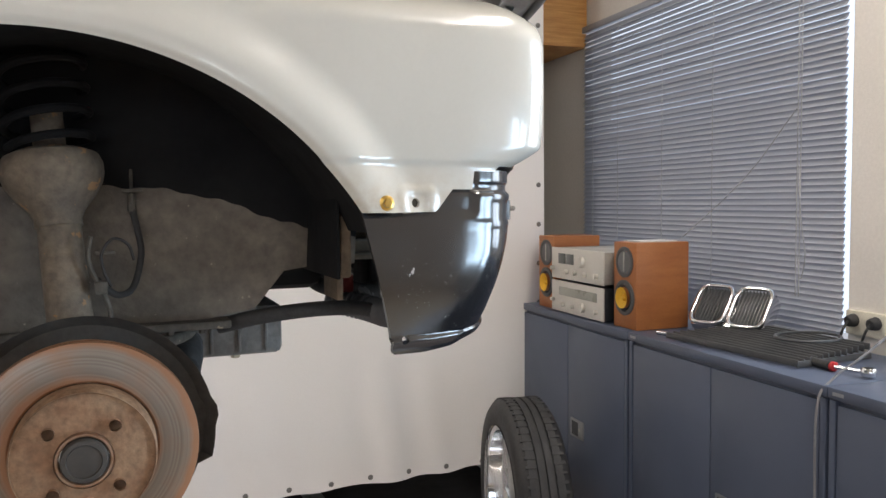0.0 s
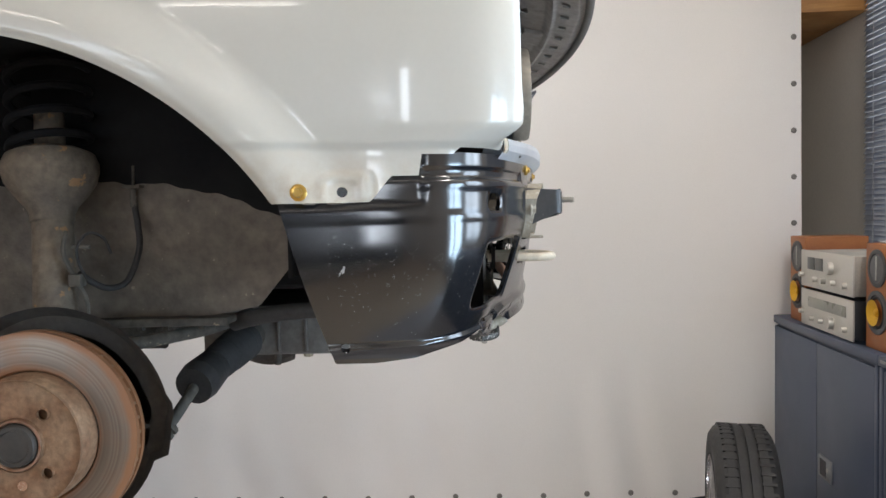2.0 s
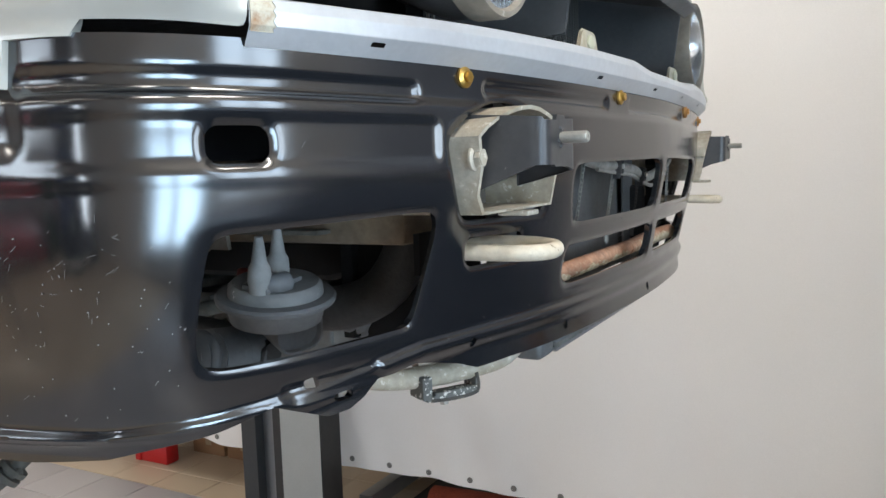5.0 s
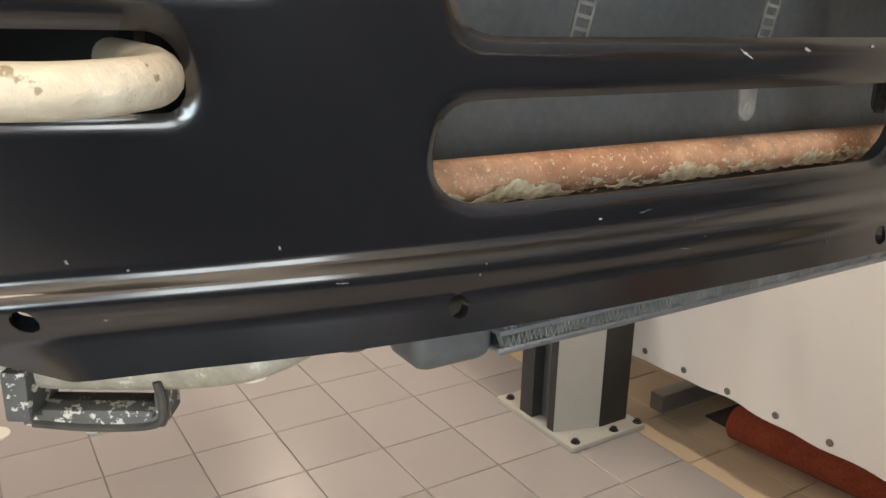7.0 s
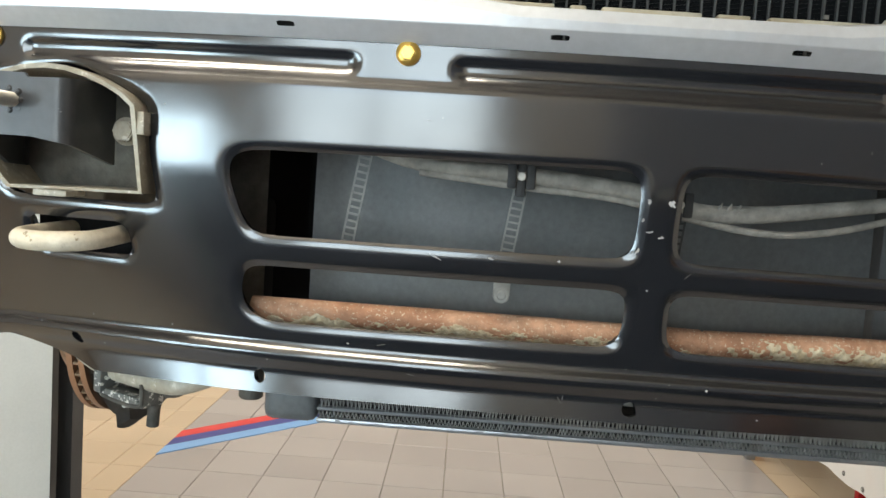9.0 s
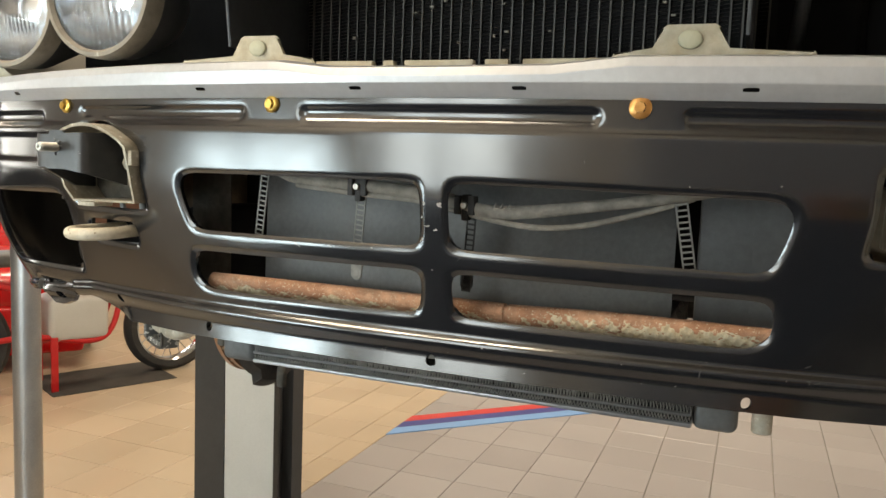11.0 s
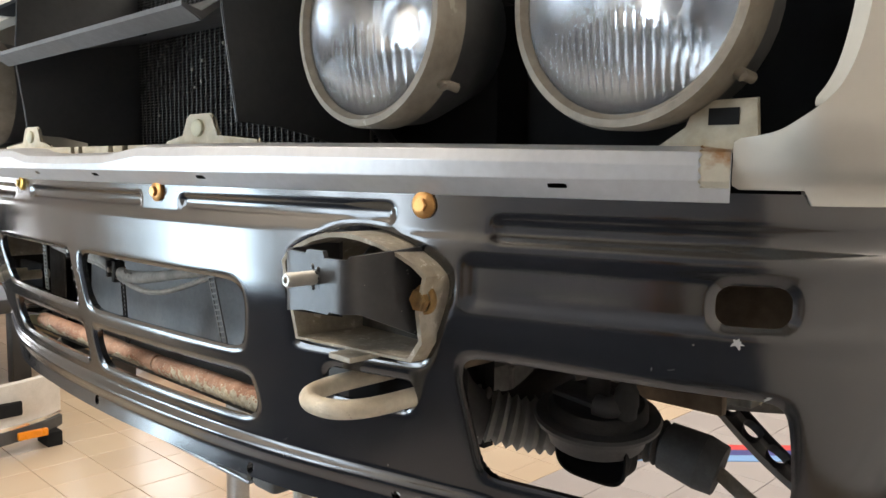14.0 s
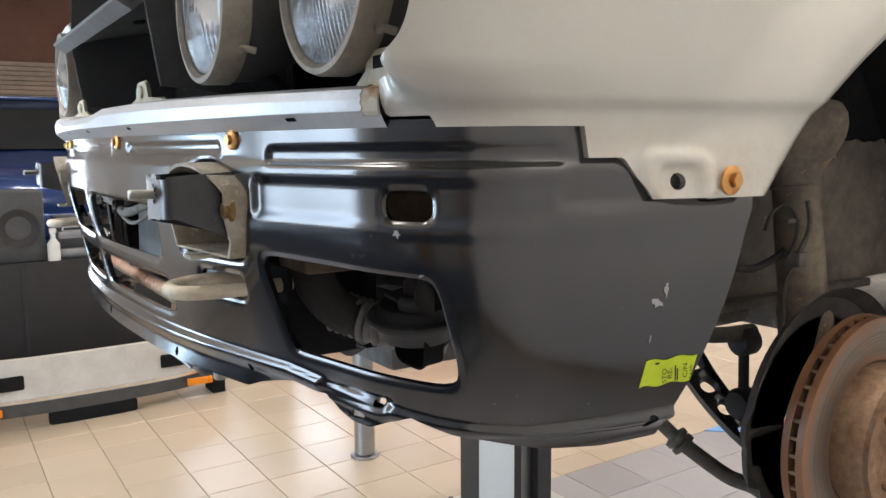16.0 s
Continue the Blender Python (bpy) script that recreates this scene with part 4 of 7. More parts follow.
# ---- bumper brackets, tow hooks and what shows through the openings
def shroud_outline(grow):
    pts = [(0.3275, 1.4225), (0.431, 1.4195), (0.4435, 1.4345), (0.4455, 1.455), (0.4545, 1.480), (0.448, 1.487), (0.438, 1.4935), (0.424, 1.4997), (0.408, 1.5042), (0.392, 1.5062),
           (0.376, 1.5050), (0.360, 1.5005), (0.346, 1.4942), (0.336, 1.4882), (0.3285, 1.481)]
    c = (0.388, 1.463)
    out = []
    for y, z in pts:
        d = math.hypot(y - c[0], z - c[1])
        out.append((c[0] + (y - c[0]) * (1 - grow / d), c[1] + (z - c[1]) * (1 - grow / d)))
    return out


for s in (1, -1):
    bracket = new("bumper_bracket")
    bracket.parent = car
    bracket["label"] = "black bumper bracket in a dirty cream cast shroud"
    outer, inner = shroud_outline(0.0035), shroud_outline(0.0066)
    bm = bmesh.new()
    rings = []
    for k, (o, dx) in enumerate(((outer, -0.06), (outer, 0.0085), (inner, 0.0085), (inner, -0.06))):
        ring = []
        for y, z in o:
            x = float(plan(np.array([y]), np.array([(z - 1.30) / 0.15]))[0][0])
            ring.append(bm.verts.new((x + dx + 0.0006 * math.sin(70 * y + 40 * z), s * y, z)))
        rings.append(ring)
    n = len(outer)
    for a, b in zip(rings, rings[1:] + rings[:1]):
        for i in range(n):
            bm.faces.new((a[i], a[(i + 1) % n], b[(i + 1) % n], b[i]))
    bmesh.ops.bevel(bm, geom=[e for e in bm.edges if e.calc_face_angle(0) > 1.0], offset=0.0008, segments=1, affect="EDGES")
    shroud = part("shroud", bm, "cast_cream", bracket, "dirty cream cast shroud", angle=50)
    bm = bmesh.new()
    box(bm, 0.640, 0.6655, *sorted((s * 0.376, s * 0.398)), 1.4195, 1.4235, bevel=0.001)
    part("shroud_lug", bm, "cast_cream", shroud)
    bm = bmesh.new()
    box(bm, 0.650, 0.667, *sorted((s * 0.327, s * 0.333)), 1.462, 1.4765, bevel=0.001)
    part("shroud_lug", bm, "cast_cream", shroud)
    bm = bmesh.new()
    o = [(y * s, z) for y, z in shroud_outline(0.006)]
    vs = [bm.verts.new((0.600, y, z)) for y, z in o]
    bm.faces.new(vs)
    part("back_plate", bm, "dirty_steel", bracket)
    # folded steel arm: outer flank, head with a stepped edge, short inner flank
    line = [(0.606, 0.437)]
    for (ax, ay), (bx, by), (cx, cy) in (((0.680, 0.429), (0.692, 0.4275), (0.692, 0.416)), ((0.692, 0.372), (0.692, 0.3635), (0.683, 0.362))):
        line += [(ax + (bx - ax) * 2 * q * (1 - q) + (cx - ax) * q * q, ay + (by - ay) * 2 * q * (1 - q) + (cy - ay) * q * q) for q in np.linspace(0, 1, 9)]
    line = np.array(line + [(0.640, 0.3565)])
    run = np.concatenate([[0], np.cumsum(np.hypot(*np.diff(line, axis=0).T))])
    def arm_sheet(a, z, s=s, line=line, run=run):
        return np.stack([np.interp(a, run, line[:, 0]), s * np.interp(a, run, line[:, 1]), z], axis=-1)
    def arm_cut(a, z):
        top = np.interp(a, [0, 0.085, 0.0851, 0.105, 0.1051, 0.122, 0.1221, 0.2], [1.4975, 1.4915, 1.4895, 1.4895, 1.4935, 1.4935, 1.4910, 1.494]) - z
        foot = np.interp(a, [0, 0.03, 0.078, 0.100, 0.1001, 0.125, 0.150, 0.20], [1.4365, 1.4380, 1.4575, 1.4575, 1.4560, 1.4560, 1.4520, 1.4400])
        return np.minimum(np.minimum(top, z - foot), np.minimum(a, 0.1955 - a))
    part("arm", sheet(arm_sheet, arm_cut, np.linspace(-0.001, 0.198, 130), np.linspace(1.43, 1.50, 50), -0.0032 * s), "arm_steel", bracket, "dark folded steel arm")
    bm = bmesh.new()
    m = Matrix.Translation((0.6915, s * 0.3965, 1.4770)) @ frame_to((1, 0, 0))
    prof = [(0, 0), (0.0036, 0)]
    for k in range(17):
        prof += [(0.0045, 0.0006 + k * 0.0012), (0.0036, 0.0012 + k * 0.0012)]
    prof += [(0.0036, 0.0212), (0.0020, 0.0212), (0.0018, 0.0195), (0, 0.0195)]
    lathe(bm, prof, m, 16)
    part("stud", bm, "zinc", bracket, "threaded zinc stud")
    bm = bmesh.new()
    for k in range(13):
        a = k * 0.9
        r = 0.0052 + 0.0018 * math.sin(k * 2.3)
        c = m @ Vector((r * math.cos(a), r * math.sin(a), 0.0))
        rod(bm, c, c + Vector((0.0012 + 0.0007 * math.sin(k * 1.7), 0, 0)), 0.0021, 0.0012, 8)
    part("weld", bm, "arm_steel", bracket)
    for yy, zz in ((0.3480, 1.4640), (0.4420, 1.4640)):
        hex_bolt((0.642, s * yy, zz), (1, 0, 0), 0.0072, bracket, "rusty_bolt" if s > 0 else "cast_cream", 1.3)
    bracket.location.y = 0.004
    # tow hook: a bent round bar
    bm = bmesh.new()
    tube(bm, [(0.58, s * 0.3560, 1.3945), (0.62, s * 0.3560, 1.3945), (0.648, s * 0.3560, 1.394), (0.667, s * 0.3600, 1.393), (0.677, s * 0.3710, 1.3925), (0.679, s * 0.3840, 1.392),
              (0.676, s * 0.3960, 1.392), (0.666, s * 0.4050, 1.392), (0.648, s * 0.4095, 1.392), (0.62, s * 0.4100, 1.392), (0.58, s * 0.4100, 1.392)], 0.0064, 16)
    part("tow_hook", bm, "hook_paint", car, "bent steel tow loop in flaking cream paint").location.y = 0.004
    # plate coloured near-black so the slot's dark depth is in its colour
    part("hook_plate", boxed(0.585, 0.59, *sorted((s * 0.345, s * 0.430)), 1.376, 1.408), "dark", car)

# rusty tube behind the lower openings
bm = bmesh.new()
tube(bm, [(0.618, -0.262, 1.3485), (0.6195, -0.12, 1.3487), (0.6195, 0.048, 1.3478)], 0.0088, 18)
tube(bm, [(0.6195, 0.052, 1.3470), (0.6195, 0.15, 1.3495), (0.6185, 0.30, 1.3490)], 0.0092, 18)
tube(bm, [(0.6195, 0.044, 1.3476), (0.6195, 0.056, 1.3476)], 0.0078, 18)
support_tube = part("support_tube", bm, "rust_pipe", car, "rusty steel tube with pale flaking paint")
def crust_place(y, a):
    r = 0.0096 + 0.0005 * np.sin(900 * y) * np.sin(7 * a) + 0.0004 * np.sin(410 * y + 3 * a)
    return np.stack([0.6192 + r * np.cos(a), y, 1.3484 + r * np.sin(a)], axis=-1)


def crust_inside(y, a):
    n = np.sin(61 * y + 2) + 0.8 * np.sin(137 * y + 3 * a) + 0.7 * np.sin(263 * y - 5 * a + 1) + 0.6 * np.sin(520 * y + 9 * a) + 0.5 * np.sin(1130 * y - 14 * a) + 0.5 * np.sin(790 * y + 23 * a)
    up = 0.55 * smooth(0.05, 0.14, y)
    return (n * 0.55 + 0.12 + 0.75 * smooth(0.04, 0.12, y) - 2.6 * np.maximum(a + 0.45 - up, 0) ** 1.2 - 2.0 * np.maximum(-1.9 - a, 0)) * 0.003


M["crust"] = plain("crust", (0.58, 0.52, 0.39), 0.9, 0, (0.40, 0.31, 0.19), 110, bump=0.8, bump_scale=320, grain=0.25)
crust = part("flaking_paint", sheet(crust_place, crust_inside, np.linspace(-0.255, 0.29, 700), np.linspace(-2.2, 0.7, 34), 0.0006), "crust", support_tube, "pale flaking paint crust")
tagged(crust, kind="stuff")
bm = bmesh.new()
box(bm, 0.56, 0.60, -0.29, 0.32, 1.322, 1.334, bevel=0.002)
part("lower_rail", bm, "dirty_steel", car)

# black shield behind the upper openings, bowed towards the front
bm = bmesh.new()
prev = None
for i in range(25):
    y = -0.232 + 0.415 * i / 24
    x = 0.572 + 0.018 * math.sin(math.pi * i / 24)
    ring = [bm.verts.new((x - 0.006 * (1 - math.cos((z - 1.30) * 8)), y, z)) for z in np.linspace(1.325, 1.53, 9)]
    if prev:
        for a, b, c, d in zip(prev, ring, ring[1:], prev[1:]):
            bm.faces.new((a, b, c, d))
    prev = ring
M["dusty_plastic"] = plain("dusty_plastic", (0.095, 0.10, 0.102), 0.42, 0, (0.13, 0.13, 0.125), 7, bump=0.08, bump_scale=400, grain=0.12, cut=(0.42, 0.75), rough2=0.6)
part("front_shield", bm, "dusty_plastic", car, "dusty dark grey plastic shield")
bm = bmesh.new()
box(bm, 0.47, 0.55, 0.20, 0.31, 1.34, 1.52, bevel=0.004)
box(bm, 0.56, 0.562, 0.245, 0.300, 1.335, 1.50)
part("side_plate", bm, M["grey_plastic"], car)
bm = bmesh.new()
box(bm, 0.59, 0.592, -0.31, -0.262, 1.33, 1.50)
part("side_plate", bm, "dirty_steel", car)

# perforated straps with rungs
def strap(top, bottom, w, rungs, material):
    top, bottom = Vector(top), Vector(bottom)
    d = (bottom - top).normalized()
    side = Vector((0, 1, 0))
    side = (side - d * side.dot(d)).normalized()
    out = side.cross(d)
    m = Matrix((side, d, out)).transposed().to_4x4()
    m.translation = top
    L = (bottom - top).length
    bm = bmesh.new()
    box(bm, -w / 2, -w / 2 + 0.0012, 0, L, -0.0006, 0.0006, m=m)
    box(bm, w / 2 - 0.0012, w / 2, 0, L, -0.0006, 0.0006, m=m)
    for k in range(rungs + 1):
        y = L * k / rungs
        box(bm, -w / 2, w / 2, y - 0.0007, y + 0.0007, -0.0006, 0.0006, m=m)
    return part("perforated_strap", bm, material, car, "perforated plastic strap" if material == "rubber" else "pale perforated strap")


M["pale_strap"] = plain("pale_strap", (0.24, 0.24, 0.225), 0.55, 0.2, (0.17, 0.17, 0.16), 90)
strap((0.642, -0.1855, 1.462), (0.636, -0.1965, 1.397), 0.0088, 14, "pale_strap")
strap((0.642, -0.0835, 1.445), (0.636, -0.0905, 1.390), 0.0092, 12, "pale_strap")
strap((0.642, 0.0215, 1.434), (0.636, 0.0165, 1.367), 0.0082, 15, "rubber")
strap((0.642, 0.1905, 1.456), (0.636, 0.2010, 1.396), 0.0100, 13, "pale_strap")
for y, mt in ((-0.0905, "pale_strap"), (0.0165, "rubber")):
    bm = bmesh.new()
    rod(bm, (0.6335, y, 1.3725), (0.636, y, 1.3725), 0.0056, n=20)
    box(bm, 0.6336, 0.6359, y - 0.0056, y + 0.0056, 1.3725, 1.389, bevel=0.0004)
    rod(bm, (0.636, y, 1.3725), (0.6364, y, 1.3725), 0.0034, 0.0026, 14)
    part("strap_tongue", bm, mt, car)

# wiring along the top of the openings
M["tape"] = plain("tape", (0.27, 0.25, 0.22), 0.8, 0, (0.17, 0.155, 0.135), 40, bump=0.5, bump_scale=220, grain=0.2)
bm = bmesh.new()
tube(bm, [(0.63, -0.19, 1.468), (0.641, -0.15, 1.4565), (0.645, -0.085, 1.4535), (0.645, -0.01, 1.4475), (0.645, 0.03, 1.4375), (0.645, 0.07, 1.4385), (0.645, 0.12, 1.4455), (0.642, 0.19, 1.457), (0.63, 0.24, 1.467)], [0.005, 0.005, 0.0055, 0.006, 0.006, 0.0058, 0.005, 0.0045, 0.004], 12)
part("wiring_loom", bm, "tape", car, "taped grey wiring loom")
bm = bmesh.new()
for k in range(8):
    y = 0.042 + k * 0.002
    rod(bm, (0.6475, y, 1.437 + 0.004 * math.sin(k)), (0.6505 + 0.001 * math.sin(3 * k), y + 0.003, 1.4415 + 0.003 * math.cos(2 * k)), 0.0016, 0.0006, 6)
part("frayed_tape", bm, "tape", car)
bm = bmesh.new()
tube(bm, [(0.644, -0.15, 1.451), (0.646, -0.085, 1.446), (0.645, -0.02, 1.442), (0.646, 0.03, 1.432), (0.646, 0.075, 1.4265), (0.645, 0.115, 1.430), (0.642, 0.16, 1.442), (0.636, 0.20, 1.456)], 0.0024, 10)
part("cable", bm, "tape", car, "thin grey cable")
for y, z in ((-0.084, 1.4525), (0.0175, 1.4415)):
    bm = bmesh.new()
    box(bm, 0.641, 0.653, y - 0.009, y - 0.0035, z - 0.008, z + 0.008, bevel=0.0012)
    box(bm, 0.641, 0.652, y + 0.003, y + 0.009, z - 0.008, z + 0.008, bevel=0.0012)
    box(bm, 0.640, 0.649, y - 0.009, y + 0.009, z - 0.003, z + 0.003, bevel=0.001)
    box(bm, 0.640, 0.650, y - 0.003, y + 0.003, z - 0.013, z + 0.009, bevel=0.001)
    clip_ob = part("cable_clip", bm, "rubber", car, "black plastic cable clip")
    bm = bmesh.new()
    rod(bm, (0.650, y, z), (0.6545, y, z), 0.0028)
    part("screw", bm, "zinc", clip_ob)

# oil cooler hanging under the valance: rails, tanks and a zigzag of fins
bm = bmesh.new()
box(bm, 0.585, 0.616, -0.213, 0.209, 1.2795, 1.2825, bevel=0.0012)
cooler = part("oil_cooler", bm, "grey_plastic", car, "finned aluminium oil cooler")
bm = bmesh.new()
box(bm, 0.583, 0.6155, -0.213, 0.209, 1.2705, 1.2742, bevel=0.0012)
for k in range(46):
    y = -0.21 + k * 0.009 + rng.uniform(0, 0.004)
    box(bm, 0.6150, 0.6159, y, y + rng.uniform(0.001, 0.005), 1.2712 + rng.uniform(0, 0.0015), 1.2722 + rng.uniform(0, 0.0015))
part("bottom_rail", bm, "alu", cooler)
# near-black box puts the shade of the gaps behind the fins
part("core", boxed(0.589, 0.611, -0.212, 0.208, 1.2735, 1.292), "dark", cooler)
for z0, z1 in ((1.2742, 1.2795), (1.2825, 1.292)):
    bm = bmesh.new()
    prev = None
    wob = 0.0
    for k in range(313):
        wob = 0.7 * wob + rng.uniform(-0.0004, 0.0004)
        y = -0.2115 + k * 0.00135 + wob + 0.0003 * math.sin(k * 0.31)
        z = z0 if k % 2 else z1
        x = 0.6150 + 0.0010 * math.sin(k * 0.37) + rng.uniform(-0.0006, 0.0006)
        pair = [bm.verts.new((x, y, z)), bm.verts.new((x - 0.0035, y, z))]
        if prev:
            bm.faces.new((prev[0], pair[0], pair[1], prev[1]))
            edge = [bm.verts.new(v.co + Vector((0.0004, d, 0))) for v, d in ((prev[0], -0.0002), (prev[0], 0.0002), (pair[0], 0.0002), (pair[0], -0.0002))]
            bm.faces.new(edge)
        prev = pair
    tagged(part("fin_core", bm, plain("cooler_fin", (0.30, 0.30, 0.285), 0.5, 0.2, (0.19, 0.19, 0.18), 40), cooler, smooth=False), kind="stuff")
for y0, y1 in ((-0.252, -0.213), (0.209, 0.244)):
    bm = bmesh.new()
    box(bm, 0.584, 0.614, y0, y1, 1.269, 1.294, bevel=0.007, seg=3)
    part("tank", bm, "dusty_plastic", cooler)
bm = bmesh.new()
rod(bm, (0.597, 0.262, 1.30), (0.597, 0.262, 1.270), 0.008)
part("fitting", bm, "cast_cream", cooler)
bm = bmesh.new()
rod(bm, (0.585, -0.268, 1.30), (0.585, -0.268, 1.276), 0.009)
part("fitting", bm, "dirty_steel", cooler)

cooler.location.z -= 0.0005
cooler.location.x += 0.004

# hose coupling with its white-stained clamp under the right corner
bm = bmesh.new()
tube(bm, [(0.612, -0.262, 1.312), (0.612, -0.285, 1.300), (0.606, -0.312, 1.288), (0.594, -0.335, 1.284), (0.578, -0.356, 1.282), (0.562, -0.380, 1.2815), (0.540, -0.412, 1.284), (0.515, -0.445, 1.295)], [0.008, 0.0085, 0.009, 0.0092, 0.0095, 0.0095, 0.0085, 0.0085], 16)
hose = part("cooler_hose", bm, "cast_cream", car, "pale stained cooler hose end")
bm = bmesh.new()
tube(bm, [(0.600, -0.30, 1.2915), (0.585, -0.328, 1.2925), (0.570, -0.352, 1.2915), (0.552, -0.378, 1.290)], 0.0075, 14)
part("hose_end", bm, "cast_cream", hose)
bm = bmesh.new()
m = Matrix.Translation((0.572, -0.362, 1.2705)) @ Matrix.Rotation(radians(-31), 4, "Z")
box(bm, -0.006, 0.014, -0.026, 0.026, -0.0085, -0.0035, bevel=0.0014, m=m)
box(bm, -0.006, 0.014, 0.0225, 0.026, -0.006, 0.006, bevel=0.0012, m=m)
box(bm, -0.008, 0.016, -0.031, -0.0215, -0.006, 0.014, bevel=0.0016, m=m)
box(bm, 0.006, 0.0148, -0.018, 0.022, -0.0045, -0.001, bevel=0.0008, m=m)
part("clamp", bm, plain("clamp_grey", (0.13, 0.13, 0.12), 0.6, 0.1, (0.09, 0.09, 0.085), 20, bump=0.5, bump_scale=200, specks=(0.66, 0.64, 0.58), speck_scale=170, speck_at=0.57), hose, "grey clamp with white corrosion")
bm = bmesh.new()
tube(bm, [m @ Vector(q) for q in ((0.013, 0.024, 0.010), (0.0135, 0.0255, 0.0), (0.0135, 0.022, -0.007), (0.0135, 0.0, -0.0085), (0.0135, -0.022, -0.007))], 0.0017, 8)
part("clamp_wire", bm, "dirty_steel", hose)
bm = bmesh.new()
rod(bm, m @ Vector((0.004, -0.004, -0.008)), m @ Vector((0.004, -0.004, -0.015)), 0.0042, n=6)
part("bolt", bm, "zinc", hose)

# horns behind the side openings; the left one's shade is painted into its colours
for s in (1, -1):
    horn = new("horn")
    horn.parent = car
    horn["label"] = "grey disc horn with two rubber terminal boots"
    c = Vector((0.478, s * 0.466, 1.362))
    m = Matrix.Translation(c) @ Matrix.Rotation(radians(-7 * s), 4, "X") @ Matrix.Rotation(radians(8), 4, "Y") @ Matrix.Scale(0.77, 4)
    bm = bmesh.new()
    lathe(bm, [(0, 0.016), (0.044, 0.015), (0.048, 0.011), (0.049, 0.002)], m, 40)
    # s > 0 takes the dark copy: same cover, with its shade in the colour
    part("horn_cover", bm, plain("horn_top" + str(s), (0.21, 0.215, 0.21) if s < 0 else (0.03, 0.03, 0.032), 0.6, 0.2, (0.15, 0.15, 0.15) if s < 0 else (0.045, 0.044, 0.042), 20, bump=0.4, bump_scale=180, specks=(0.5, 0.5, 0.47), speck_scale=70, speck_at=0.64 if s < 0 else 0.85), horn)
    bm = bmesh.new()
    lathe(bm, [(0.050, 0.003), (0.060, 0.002), (0.062, -0.001), (0.061, -0.005), (0.054, -0.006), (0.051, -0.010), (0.047, -0.026), (0.020, -0.034), (0, -0.035)], m, 48)
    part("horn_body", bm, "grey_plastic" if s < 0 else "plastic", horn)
    bm = bmesh.new()
    # rounded square mouth under the flange, facing forwards
    hw, cy, deep = (0.026, 0.449, 0.004) if s < 0 else (0.0335, 0.4655, 0.022)
    rings = []
    for x, w, h, z in ((0.440, 0.45, 0.012, 1.349), (0.458, 0.72, 0.017, 1.345), (0.474, 0.92, 0.021, 1.340), (0.485, 1.0, 0.0235, 1.3360), (0.4875, 1.0, 0.0235, 1.3355), (0.4875, 0.94, 0.0218, 1.3355), (0.4875 - deep, 0.90, 0.0205, 1.3357)):
        ring = []
        for k in range(36):
            a = 2 * math.pi * k / 36
            c, q = math.cos(a), math.sin(a)
            ring.append(bm.verts.new((x + 0.10 * c * hw * w, s * cy + hw * w * math.copysign(abs(c) ** 0.55, c), z + h * math.copysign(abs(q) ** 0.6, q))))
        rings.append(ring)
    for a, b in zip(rings, rings[1:]):
        for k in range(36):
            bm.faces.new((a[k], a[(k + 1) % 36], b[(k + 1) % 36], b[k]))
    bm.faces.new(rings[-1])
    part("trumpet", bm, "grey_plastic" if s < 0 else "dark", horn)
    # left boots darkened the same way, shade put into the rubber's colour
    boots = plain("boot_tone" + str(s), (0.24, 0.24, 0.235) if s < 0 else (0.03, 0.03, 0.03), 0.7, 0, (0.17, 0.17, 0.165) if s < 0 else (0.045, 0.045, 0.045), 40, bump=0.2, bump_scale=250)
    for px, py in ((0.004, 0.001), (0.010, 0.036)):
        bm = bmesh.new()
        lathe(bm, [(0, 0.072), (0.004, 0.071), (0.006, 0.058), (0.008, 0.045), (0.011, 0.040), (0.012, 0.026), (0.011, 0.022), (0.011, 0.014)], m @ Matrix.Translation((px, s * py, 0)), 20)
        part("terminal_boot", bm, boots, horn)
    bm = bmesh.new()
    box(bm, -0.010, 0.022, -0.040, 0.016, 0.014, 0.020, bevel=0.0015, m=m)
    tube(bm, [m @ Vector((0.024, s * 0.012, 0.022)), m @ Vector((0.02, s * 0.026, 0.022)), m @ Vector((0.0, s * 0.034, 0.024))], 0.008, 12)
    part("terminal_plate", bm, "grey_plastic" if s < 0 else "plastic", horn)
    bm = bmesh.new()
    box(bm, 0.40, 0.49, *sorted((s * 0.405, s * 0.425)), 1.405, 1.409, bevel=0.001)
    box(bm, 0.40, 0.485, *sorted((s * 0.385, s * 0.440)), 1.428, 1.432, bevel=0.001)
    part("horn_bracket", bm, "dirty_steel", horn)

M["mud"] = plain("mud", (0.20, 0.145, 0.095), 0.8, 0, (0.11, 0.085, 0.06), 14, bump=0.5, bump_scale=120, grain=0.25)
